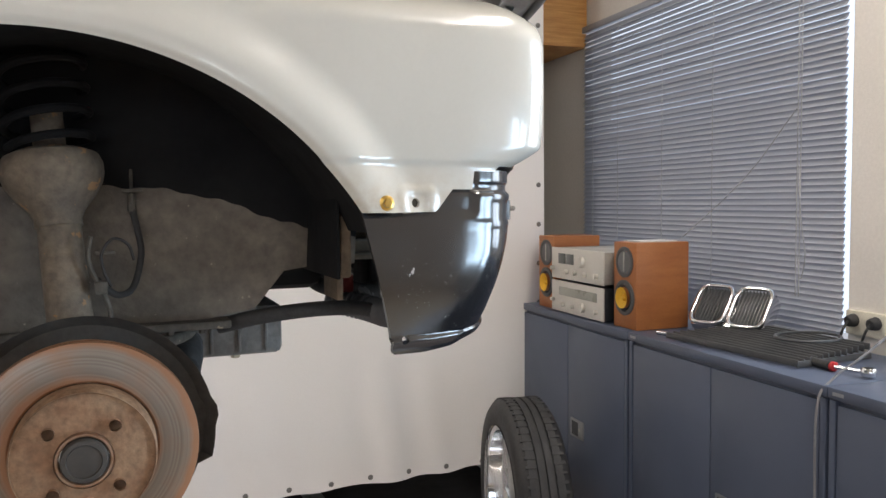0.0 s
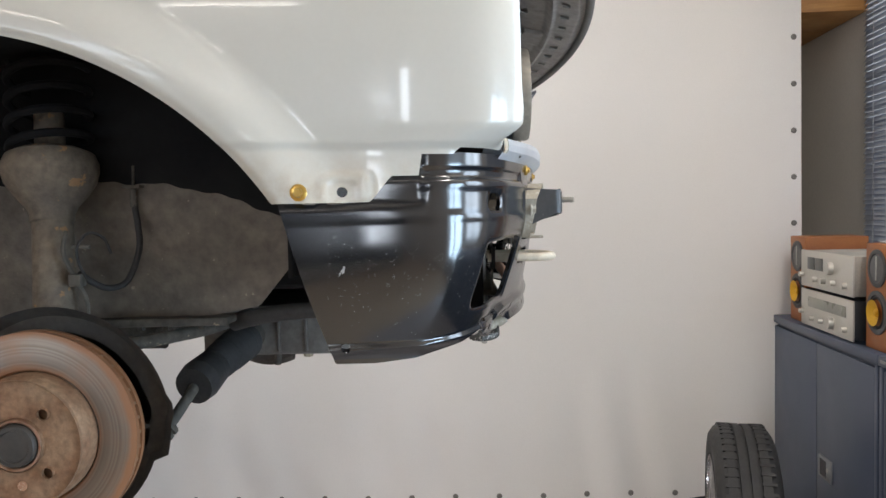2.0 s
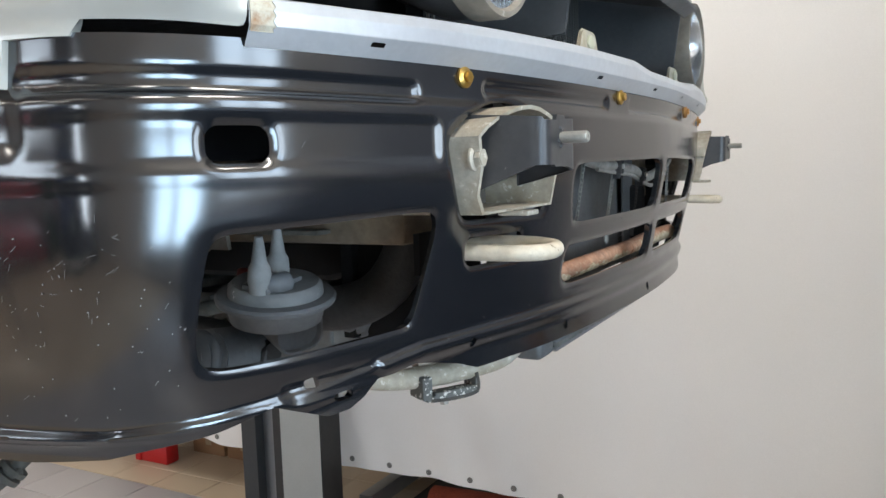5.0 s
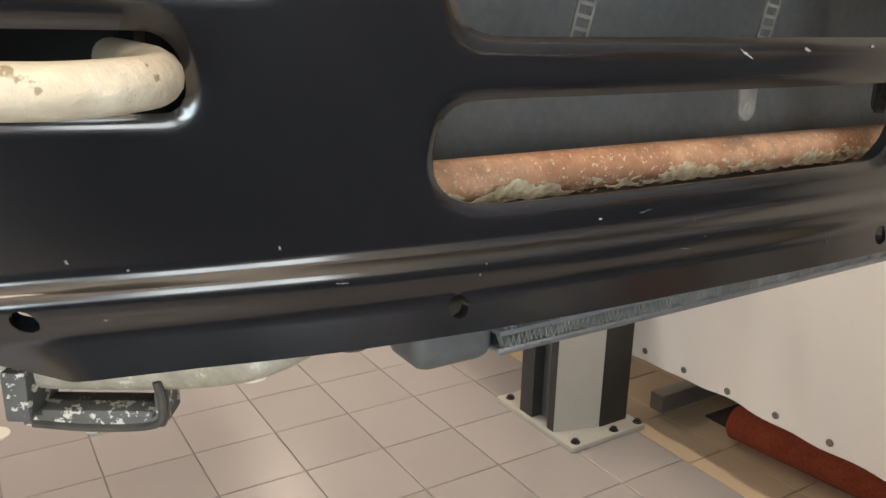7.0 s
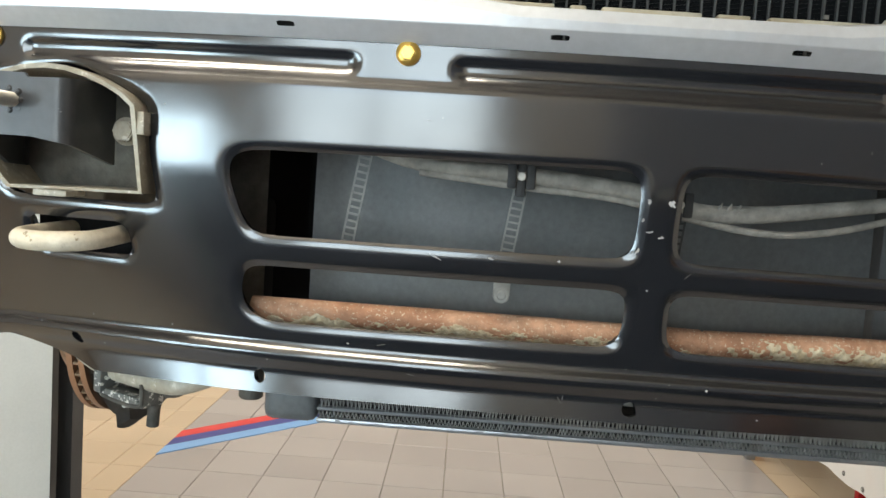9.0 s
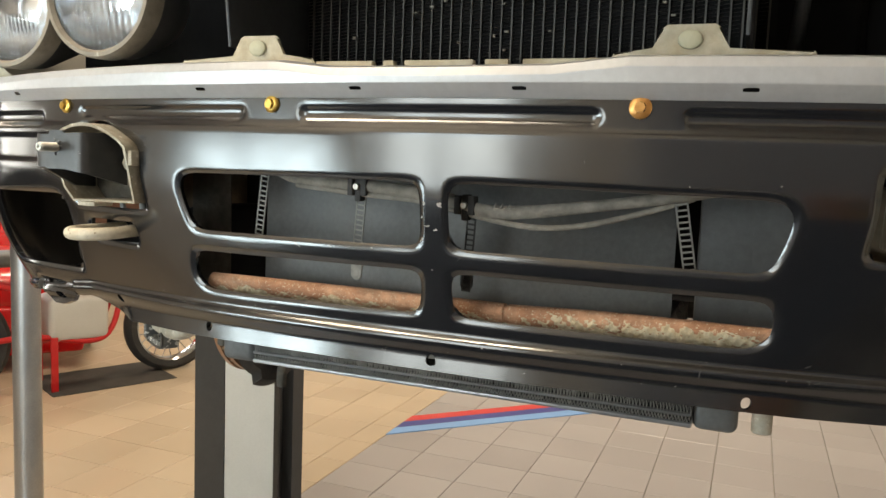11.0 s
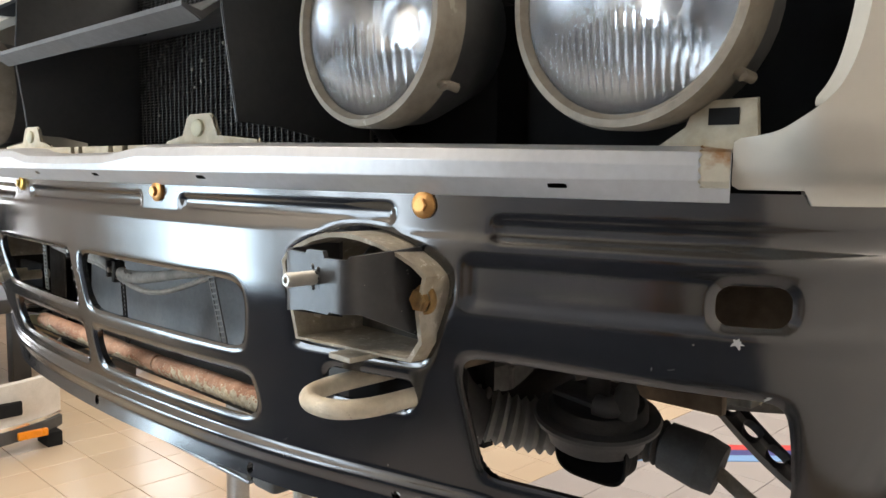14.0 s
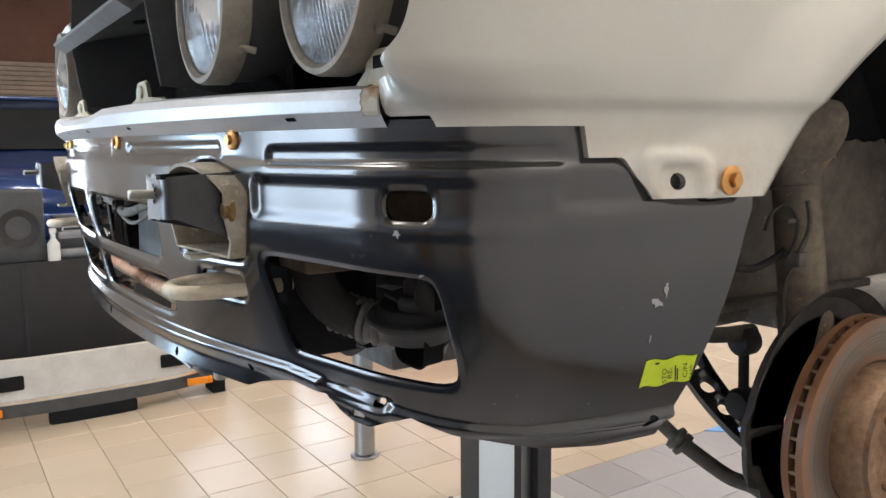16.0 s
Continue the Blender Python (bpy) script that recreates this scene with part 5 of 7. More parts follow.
# dirty inner front structure seen through the side openings
for s in (1, -1):
    bm = bmesh.new()
    box(bm, 0.33, 0.56, *sorted((s * 0.330, s * 0.400)), 1.395, 1.47, bevel=0.006)
    part("frame_rail", bm, "mud", car, "mud-stained front frame rail")
    bm = bmesh.new()
    box(bm, 0.332, 0.348, *sorted((s * 0.40, s * 0.60)), 1.385, 1.52, bevel=0.004)
    box(bm, 0.350, 0.360, *sorted((s * 0.430, s * 0.510)), 1.343, 1.386, bevel=0.002)
    part("inner_panel", bm, "mud", car, "mud-stained inner front panel")
    # added near-black sheet hides the panel's rear where the wheel house is shaded
    part("dark_cover", boxed(0.322, 0.3275, *sorted((s * 0.40, s * 0.615)), 1.385, 1.53, bevel=0.001), "dark", car)
    bm = bmesh.new()
    tube(bm, [(0.52, s * 0.342, 1.44), (0.53, s * 0.347, 1.39), (0.50, s * 0.352, 1.345), (0.44, s * 0.36, 1.33), (0.38, s * 0.36, 1.35)], 0.021, 16)
    part("coolant_hose", bm, "rubber", car, "black coolant hose")
    bm = bmesh.new()
    tube(bm, [(0.47, s * 0.30, 1.30), (0.46, s * 0.345, 1.325), (0.42, s * 0.38, 1.33)], 0.017, 16, ribs=0.002, rib_step=0.009)
    part("corrugated_hose", bm, "grey_plastic", car)
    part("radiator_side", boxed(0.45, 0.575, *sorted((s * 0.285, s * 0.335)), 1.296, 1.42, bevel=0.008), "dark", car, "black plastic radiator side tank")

# ---- wheel houses and suspension
for s in (1, -1):
    # arched liner between the wing's lip and the inner wall, underseal and shade painted near-black
    def liner_place(a, y, s=s):
        r = 0.392 + 0.01 * np.sin(7 * a) * (0.70 - y)
        return np.stack([-0.02 + r * np.cos(a), s * y, 1.304 + r * np.sin(a)], axis=-1)
    part("wheel_house_arch", sheet(liner_place, lambda a, y: np.minimum(y - 0.44, 0.694 - y), np.linspace(radians(22), radians(200), 80), np.linspace(0.43, 0.70, 20), 0), "dark", car, "wheel arch liner painted black, underseal and shade together")
    # inner wall: rail below, bulging wall above
    def wall_place(x, z, s=s):
        y = 0.455 - 0.02 * smooth(1.50, 1.36, z) * smooth(-0.2, 0.3, x) + 0.006 * np.sin(22 * x) * np.sin(17 * z) + 0.02 * smooth(1.60, 1.75, z)
        return np.stack([x, s * y, z], axis=-1)
    def wall_inside(x, z):
        low = z - np.interp(x, [-0.5, 0.17, 0.24, 0.285, 0.34, 0.42], [1.318, 1.318, 1.33, 1.385, 1.392, 1.392])
        return np.minimum(low, 1.72 - z)
    # edge of the arch's shadow on the wall, drawn as a change of colour
    def shade_line(x, z):
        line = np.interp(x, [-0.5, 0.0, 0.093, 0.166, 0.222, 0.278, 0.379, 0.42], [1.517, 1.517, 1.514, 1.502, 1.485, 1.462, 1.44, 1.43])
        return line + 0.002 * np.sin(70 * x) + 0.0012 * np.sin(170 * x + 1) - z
    house = part("wheel_house", sheet(wall_place, lambda x, z: np.minimum(wall_inside(x, z), shade_line(x, z)), np.linspace(-0.5, 0.40, 150), np.linspace(1.30, 1.73, 80), 0.004), "underseal", car, "dirty undersealed wheel house wall")
    # upper wall near-black: underseal with the arch's shade painted in
    part("inner_wing", sheet(wall_place, lambda x, z: np.minimum(wall_inside(x, z), -shade_line(x, z)), np.linspace(-0.5, 0.40, 150), np.linspace(1.30, 1.73, 80), 0.004), "dark", house, "inner wing above the shade line, underseal and shade painted black")
    bm = bmesh.new()
    box(bm, -0.30, 0.20, *sorted((s * 0.42, s * 0.47)), 1.306, 1.318, bevel=0.003)
    for k in range(5):
        rod(bm, (-0.02 + k * 0.045, s * 0.458, 1.307), (-0.02 + k * 0.045, s * 0.458, 1.300), 0.006, n=6)
    part("rail_flange", bm, "dirty_steel", house)
    # strut: tube, perch, coils
    top, foot = Vector((-0.035, s * 0.49, 1.62)), Vector((-0.002, s * 0.565, 1.22))
    ax = (top - foot).normalized()
    m = Matrix.Translation(foot) @ frame_to(ax)
    bm = bmesh.new()
    lathe(bm, [(0, -0.02), (0.030, -0.02), (0.031, 0.10), (0.028, 0.12), (0.0265, 0.245), (0.029, 0.247), (0.029, 0.258), (0.034, 0.268), (0.049, 0.286), (0.059, 0.302), (0.0625, 0.315), (0.0625, 0.328), (0.058, 0.339), (0.046, 0.345), (0.020, 0.348), (0.020, 0.40), (0, 0.40)], m, 36)
    strut = part("strut", bm, "strut_rust", car, "rusty dusty suspension strut")
    bm = bmesh.new()
    pts = []
    for k in range(50):
        a = 2 * math.pi * k / 12
        pts.append(m @ Vector((0.052 * math.cos(a), 0.052 * math.sin(a), 0.350 + 0.0028 * k)))
    tube(bm, pts, 0.006, 8)
    part("coil_spring", bm, "dark", strut, "black coil spring")
    bm = bmesh.new()
    box(bm, 0.018, 0.034, *sorted((s * 0.545, s * 0.565)), 1.375, 1.392, bevel=0.002)
    box(bm, 0.020, 0.044, *sorted((s * 0.55, s * 0.556)), 1.425, 1.430, bevel=0.001)
    tube(bm, [(0.016, s * 0.56, 1.45), (0.012, s * 0.562, 1.42), (0.024, s * 0.556, 1.385), (0.036, s * 0.55, 1.35), (0.03, s * 0.55, 1.30)], 0.003, 8)
    part("hose_bracket", bm, "dirty_steel", strut)
    # brake hose looping to the body
    bm = bmesh.new()
    tube(bm, [(0.022, s * 0.540, 1.392), (0.032, s * 0.528, 1.379), (0.047, s * 0.510, 1.368), (0.066, s * 0.490, 1.376), (0.078, s * 0.474, 1.420), (0.074, s * 0.466, 1.455), (0.069, s * 0.462, 1.482), (0.068, s * 0.461, 1.508)], 0.0046, 12)
    brake_hose = part("brake_hose", bm, "rubber", car, "dusty rubber brake hose")
    bm = bmesh.new()
    tube(bm, [(0.038, s * 0.552, 1.384), (0.030, s * 0.556, 1.404), (0.028, s * 0.556, 1.428), (0.042, s * 0.552, 1.446), (0.060, s * 0.546, 1.438), (0.067, s * 0.542, 1.417)], 0.0020, 10)
    part("hose_loop", bm, "rubber", brake_hose)
    bm = bmesh.new()
    box(bm, 0.056, 0.082, *sorted((s * 0.448, s * 0.474)), 1.507, 1.512, bevel=0.001)
    rod(bm, (0.068, s * 0.461, 1.480), (0.068, s * 0.461, 1.506), 0.0062, 0.0055, 8)
    rod(bm, (0.068, s * 0.461, 1.512), (0.068, s * 0.459, 1.540), 0.0025, n=8)
    part("hose_union", bm, "dirty_steel", house)
    bm = bmesh.new()
    lathe(bm, [(0, 0.006), (0.014, 0.005), (0.017, 0)], Matrix.Translation((0.085, s * 0.452, 1.586)) @ frame_to((0, s, 0)), 20)
    part("rubber_plug", bm, "rubber", house)

    # dust shield
    hub = Vector((0.004, s * 0.676, 1.1975))
    m = Matrix.Translation(hub) @ frame_to((0, s, 0))
    bm = bmesh.new()
    n = 72
    rings = []
    for r0, h in ((0.06, -0.100), (0.120, -0.100), (0.142, -0.096), (0.150, -0.086), (0.1555, -0.080)):
        ring = []
        for k in range(n):
            a = 2 * math.pi * k / n
            d = (m @ Vector((math.cos(a), math.sin(a), 0)) - hub)
            ang = math.degrees(math.atan2(d.z, d.x))
            f = 1.0 + (0.03 if 2 < ang < 12 else 0) - (0.10 if -62 < ang < -20 else 0)
            ring.append(bm.verts.new(m @ Vector((r0 * f * math.cos(a), r0 * f * math.sin(a), h))))
        rings.append(ring)
    for a, b in zip(rings, rings[1:]):
        for k in range(n):
            bm.faces.new((a[k], a[(k + 1) % n], b[(k + 1) % n], b[k]))
    bmesh.ops.solidify(bm, geom=bm.faces[:], thickness=0.0015)
    part("dust_shield", bm, plain("shield_steel" + str(s), (0.11, 0.105, 0.10), 0.6, 0.2, (0.15, 0.13, 0.11), 10, bump=0.2, bump_scale=150, grain=0.15), car, "dark brake dust shield")
    # ventilated disc: two rings, vanes, hat with four holes, hub cap
    bm = bmesh.new()
    lathe(bm, [(0.130, -0.034), (0.129, -0.0335), (0.084, -0.0335), (0.0815, -0.036), (0.081, -0.042), (0.130, -0.042)], m, 96, closed=True)
    lathe(bm, [(0.130, -0.050), (0.130, -0.058), (0.085, -0.058), (0.085, -0.050)], m, 96, closed=True)
    disc = part("brake_disc", bm, "disc_ring", car, "worn ventilated brake disc with a rusty hat") if "disc_ring" in M else None
    if disc is None:
        dm = bpy.data.materials.new("disc_ring")
        dm.use_nodes = True
        nt = dm.node_tree
        b = nt.nodes["Principled BSDF"]
        geo = nt.nodes.new("ShaderNodeTexCoord")
        sep = nt.nodes.new("ShaderNodeSeparateXYZ")
        nt.links.new(geo.outputs["Object"], sep.inputs[0])
        dz = nt.nodes.new("ShaderNodeMath")
        dz.operation = "SUBTRACT"
        dz.inputs[1].default_value = hub.z
        nt.links.new(sep.outputs["Z"], dz.inputs[0])
        comb = nt.nodes.new("ShaderNodeCombineXYZ")
        nt.links.new(sep.outputs["X"], comb.inputs[0])
        nt.links.new(dz.outputs[0], comb.inputs[1])
        ln = nt.nodes.new("ShaderNodeVectorMath")
        ln.operation = "LENGTH"
        nt.links.new(comb.outputs[0], ln.inputs[0])
        cr = nt.nodes.new("ShaderNodeCombineXYZ")
        nt.links.new(ln.outputs["Value"], cr.inputs[0])
        groove = nt.nodes.new("ShaderNodeTexNoise")
        groove.inputs["Scale"].default_value, groove.inputs["Detail"].default_value = 260, 4
        nt.links.new(cr.outputs[0], groove.inputs["Vector"])
        tone = ramp(nt, groove.outputs["Fac"], [(0.3, (0.19, 0.155, 0.125)), (0.7, (0.31, 0.27, 0.23))])
        mr = nt.nodes.new("ShaderNodeMapRange")
        mr.inputs["From Min"].default_value, mr.inputs["From Max"].default_value = 0.1215, 0.1285
        nt.links.new(ln.outputs["Value"], mr.inputs["Value"])
        mr2 = nt.nodes.new("ShaderNodeMapRange")
        mr2.inputs["From Min"].default_value, mr2.inputs["From Max"].default_value = 0.093, 0.084
        nt.links.new(ln.outputs["Value"], mr2.inputs["Value"])
        mx = nt.nodes.new("ShaderNodeMath")
        mx.operation = "MAXIMUM"
        nt.links.new(mr.outputs[0], mx.inputs[0])
        nt.links.new(mr2.outputs[0], mx.inputs[1])
        blot = ramp(nt, noisy(nt, 22, 5), [(0.45, 0), (0.75, 0.6)])
        mx2 = nt.nodes.new("ShaderNodeMath")
        mx2.operation, mx2.use_clamp = "ADD", True
        nt.links.new(mx.outputs[0], mx2.inputs[0])
        nt.links.new(blot, mx2.inputs[1])
        col = mixed(nt, mx2.outputs[0], tone, (0.27, 0.13, 0.065))
        nt.links.new(col, b.inputs["Base Color"])
        inv = nt.nodes.new("ShaderNodeMath")
        inv.operation = "SUBTRACT"
        inv.inputs[0].default_value = 0.9
        nt.links.new(mx2.outputs[0], inv.inputs[1])
        nt.links.new(inv.outputs[0], b.inputs["Metallic"])
        b.inputs["Roughness"].default_value = 0.42
        bp = nt.nodes.new("ShaderNodeBump")
        bp.inputs["Strength"].default_value, bp.inputs["Distance"].default_value = 0.16, 0.001
        nt.links.new(groove.outputs["Fac"], bp.inputs["Height"])
        nt.links.new(bp.outputs[0], b.inputs["Normal"])
        M["disc_ring"] = dm
        bm = bmesh.new()
        lathe(bm, [(0.130, -0.034), (0.129, -0.0335), (0.084, -0.0335), (0.0815, -0.036), (0.081, -0.042), (0.130, -0.042)], m, 96, closed=True)
        lathe(bm, [(0.130, -0.050), (0.130, -0.058), (0.085, -0.058), (0.085, -0.050)], m, 96, closed=True)
        disc = part("brake_disc", bm, "disc_ring", car, "worn ventilated brake disc with a rusty hat")
    vane = mesh_of(boxed(0.086, 0.1285, -0.0018, 0.0018, -0.0505, -0.0415), smooth=False)
    vane.materials.append(M["rust_steel"])
    for k in range(44):
        ob = new("vane", vane)
        ob.parent = disc
        ob.matrix_world = m @ Matrix.Rotation(2 * math.pi * k / 44, 4, "Z")
    def hat_place(a, r, m=m):
        h = -0.002 * smooth(0.06, 0.078, r)
        q = np.stack([r * np.cos(a), r * np.sin(a), h], axis=-1)
        R = np.array(m.to_3x3())
        return q @ R.T + np.array(m.translation)
    def hat_inside(a, r):
        d = np.minimum(r - 0.0325, 0.0775 - r)
        x, y = r * np.cos(a), r * np.sin(a)
        for k in range(4):
            q = math.pi / 4 + k * math.pi / 2 + 0.04
            d = np.minimum(d, np.hypot(x - 0.05 * math.cos(q), y - 0.05 * math.sin(q)) - 0.0068)
        return d
    bm = bmesh.new()
    bm.from_mesh(sheet(hat_place, hat_inside, np.linspace(0, 2 * math.pi, 220), np.linspace(0.030, 0.080, 46), 0.006))
    seam = [f for f in bm.faces if all(abs((m.inverted() @ v.co).y) < 1e-5 for v in f.verts)]
    bmesh.ops.delete(bm, geom=seam, context="FACES_ONLY")
    bmesh.ops.remove_doubles(bm, verts=bm.verts[:], dist=1e-6)
    part("disc_hat", bm, "rust_steel", disc, "rust-filmed disc hat")
    bm = bmesh.new()
    lathe(bm, [(0.0775, -0.002), (0.080, -0.005), (0.0805, -0.036)], m, 72)
    lathe(bm, [(0.036, -0.0065), (0.078, -0.0065)], m, 40)
    part("hat_side", bm, "rust_steel", disc)
    bm = bmesh.new()
    lathe(bm, [(0.0325, -0.004), (0.0325, 0.004), (0.031, 0.006), (0.0285, 0.006), (0.027, 0.0045), (0.027, -0.004)], m, 48)
    part("hub_ring", bm, plain("hub_ring" + str(s), (0.48, 0.36, 0.28), 0.35, 0.8, (0.30, 0.16, 0.09), 30), disc)
    bm = bmesh.new()
    lathe(bm, [(0.0262, -0.004), (0.026, 0.008), (0.024, 0.011), (0.0195, 0.0115), (0.0185, 0.0095), (0.014, 0.0098), (0, 0.0105)], m, 40)
    part("grease_cap", bm, plain("grease_cap" + str(s), (0.035, 0.033, 0.031), 0.5, 0.0, (0.06, 0.054, 0.048), 40), disc, "dark pressed grease cap")
    bm = bmesh.new()
    q = hub + Vector((0.004, s * 0.001, -0.050))
    rod(bm, q, q + Vector((0, s * 0.001, 0)), 0.006, n=20)
    part("set_screw", bm, "rust_pipe", disc)

    # steering: bellows, rod, clamp, rod end
    bm = bmesh.new()
    tube(bm, [(0.150, s * 0.16, 1.243), (0.150, s * 0.22, 1.240)], 0.027, 18)
    rack = part("steering_rack", bm, "dirty_steel", car, "steering rack with rubber bellows")
    bm = bmesh.new()
    tube(bm, [(0.150, s * 0.205, 1.240), (0.144, s * 0.285, 1.232), (0.137, s * 0.350, 1.222)], [0.031, 0.029, 0.025], 22, ribs=0.003, rib_step=0.0095)
    part("bellows", bm, "rubber", rack, "black ribbed rubber bellows")
    bm = bmesh.new()
    tube(bm, [(0.137, s * 0.345, 1.222), (0.130, s * 0.388, 1.211)], [0.029, 0.033], 20)
    tube(bm, [(0.130, s * 0.387, 1.211), (0.126, s * 0.408, 1.205)], [0.033, 0.030], 20)
    part("bellows_end", bm, "rubber", rack)
    bm = bmesh.new()
    tube(bm, [(0.128, s * 0.40, 1.207), (0.112, s * 0.440, 1.173), (0.101, s * 0.465, 1.152)], 0.0085, 14)
    tube(bm, [(0.101, s * 0.465, 1.152), (0.085, s * 0.492, 1.132), (0.068, s * 0.512, 1.116), (0.052, s * 0.535, 1.108), (0.035, s * 0.555, 1.085), (0.03, s * 0.56, 1.05)], 0.0092, 14)
    rod_ob = part("tie_rod", bm, "dirty_steel", car, "dirty steel tie rod with clamp")
    bm = bmesh.new()
    d = Vector((-0.022, s * 0.030, -0.034)).normalized()
    for k in (0.0, 0.010):
        q = Vector((0.105, s * 0.457, 1.159)) + d * k
        tube(bm, [q, q + d * 0.006], 0.0155, 16)
    rod(bm, (0.117, s * 0.46, 1.156), (0.085, s * 0.468, 1.142), 0.0045, n=8)
    part("rod_clamp", bm, "dirty_steel", rod_ob)

    # perforated sickle arm, link and bar
    def arm_place(t, w, s=s):
        x = 0.03 - 0.10 * (1 - t) ** 2 + 0.0 * t
        y = 0.29 + 0.30 * t
        z = 1.262 - 0.135 * t - 0.012 * np.sin(math.pi * t)
        return np.stack([x + w * 0.9, s * y, z - 0.25 * np.abs(w)], axis=-1)
    def arm_inside(t, w):
        half = 0.034 - 0.012 * t + 0.012 * smooth(0.2, 0.0, t)
        d = half - np.abs(w)
        for k in range(5):
            d = np.minimum(d, np.hypot((t - 0.18 - 0.13 * k) * 0.30, (w - 0.002) * 0.8) - 0.0125)
        return d
    arm = part("control_arm", sheet(arm_place, arm_inside, np.linspace(0.0, 1.0, 120), np.linspace(-0.05, 0.05, 40), 0.010), M["anthracite"], car, "black perforated front control arm")
    bm = bmesh.new()
    tube(bm, [(-0.09, s * 0.265, 1.268), (-0.05, s * 0.29, 1.262), (0.045, s * 0.30, 1.262)], 0.016, 14)
    part("arm_bush", bm, "rubber", arm)
    bm = bmesh.new()
    lathe(bm, [(0, 0.02), (0.016, 0.018), (0.020, 0.0), (0.015, -0.016), (0, -0.02)], Matrix.Translation((0.02, s * 0.60, 1.118)), 20)
    part("ball_joint", bm, "rubber", arm)
    bm = bmesh.new()
    tube(bm, [(0.16, s * 0.20, 1.290), (0.15, s * 0.36, 1.290), (0.11, s * 0.44, 1.288), (0.06, s * 0.478, 1.284), (0.0, s * 0.485, 1.282)], 0.010, 14)
    part("anti_roll_bar", bm, "dirty_steel", car, "black anti-roll bar with drop link")
    bm = bmesh.new()
    tube(bm, [(0.018, s * 0.487, 1.263), (0.022, s * 0.492, 1.205)], 0.0065, 12)
    lathe(bm, [(0, 0.016), (0.014, 0.015), (0.018, 0.010), (0.018, -0.010), (0.014, -0.015), (0, -0.016)], Matrix.Translation((0.016, s * 0.486, 1.272)) @ frame_to((1, 0, 0)), 20)
    lathe(bm, [(0, 0.018), (0.016, 0.016), (0.020, 0.008), (0.020, -0.008), (0.016, -0.016), (0, -0.018)], Matrix.Translation((0.024, s * 0.494, 1.196)) @ frame_to((1, 0, 0)), 20)
    part("drop_link", bm, "rubber", car, "rubber bushed drop link")

# sump and crossmember under the engine
bm = bmesh.new()
box(bm, 0.06, 0.335, -0.16, 0.16, 1.205, 1.30, bevel=0.012)
sump = part("engine_sump", bm, plain("cast_alu", (0.20, 0.20, 0.19), 0.6, 0.4, (0.13, 0.12, 0.11), 12, bump=0.3, bump_scale=160, grain=0.15), car, "grey ribbed cast sump")
for k in range(5):
    part("sump_rib", boxed(0.10 + k * 0.05, 0.106 + k * 0.05, -0.166, 0.166, 1.212, 1.295, bevel=0.002), sump.data.materials[0], sump)
bm = bmesh.new()
rod(bm, (0.25, -0.13, 1.206), (0.25, -0.13, 1.197), 0.009, n=6)
part("drain_plug", bm, "bare_primer", car)
bm = bmesh.new()
box(bm, -0.12, 0.07, -0.40, 0.40, 1.262, 1.315, bevel=0.012)
part("crossmember", bm, "dirty_steel", car, "dirty front axle crossmember")
# filler boxes in place of an unseen engine, near-black like the shaded bay
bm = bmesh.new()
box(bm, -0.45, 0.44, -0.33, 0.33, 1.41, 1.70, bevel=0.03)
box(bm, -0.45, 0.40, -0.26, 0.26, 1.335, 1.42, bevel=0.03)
part("engine", bm, "dark", car, "dark filler mass added to close off the engine bay")
bm = bmesh.new()
tube(bm, [(0.40, -0.64, 1.345), (0.43, -0.60, 1.332), (0.44, -0.537, 1.322), (0.44, -0.47, 1.313), (0.42, -0.42, 1.318), (0.37, -0.38, 1.33)], 0.020, 20, ribs=0.0025, rib_step=0.0085)
part("ribbed_hose", bm, "plastic", car, "black ribbed intake hose")
bm = bmesh.new()
tube(bm, [(0.50, 0.335, 1.345), (0.46, 0.385, 1.330), (0.418, 0.425, 1.325)], 0.021, 20, ribs=0.0024, rib_step=0.0085)
part("ribbed_hose", bm, plain("pale_hose", (0.26, 0.26, 0.25), 0.55, 0, (0.18, 0.18, 0.17), 20, bump=0.1), car, "pale grey ribbed intake hose")
bm = bmesh.new()
tube(bm, [(0.30, 0.10, 1.33), (0.38, -0.05, 1.35), (0.40, -0.20, 1.335), (0.42, -0.38, 1.33)], 0.014, 12)
part("intake_hose", bm, "rubber", car, "black rubber duct hose")
bm = bmesh.new()
tube(bm, [(0.19, -0.40, 1.300), (0.25, -0.435, 1.316), (0.33, -0.45, 1.324), (0.40, -0.45, 1.321), (0.46, -0.455, 1.308)], 0.012, 14)
part("breather_hose", bm, "rubber", car, "black smooth rubber hose")
part("red_bracket", boxed(0.382, 0.406, -0.408, -0.399, 1.342, 1.372, bevel=0.003), plain("red_plastic", (0.17, 0.014, 0.013), 0.4), car)

part("floor_pan", boxed(-1.4, -0.28, -0.62, 0.62, 1.2155, 1.27, bevel=0.01), "underseal", car, "undersealed floor pan resting on the lift pads")

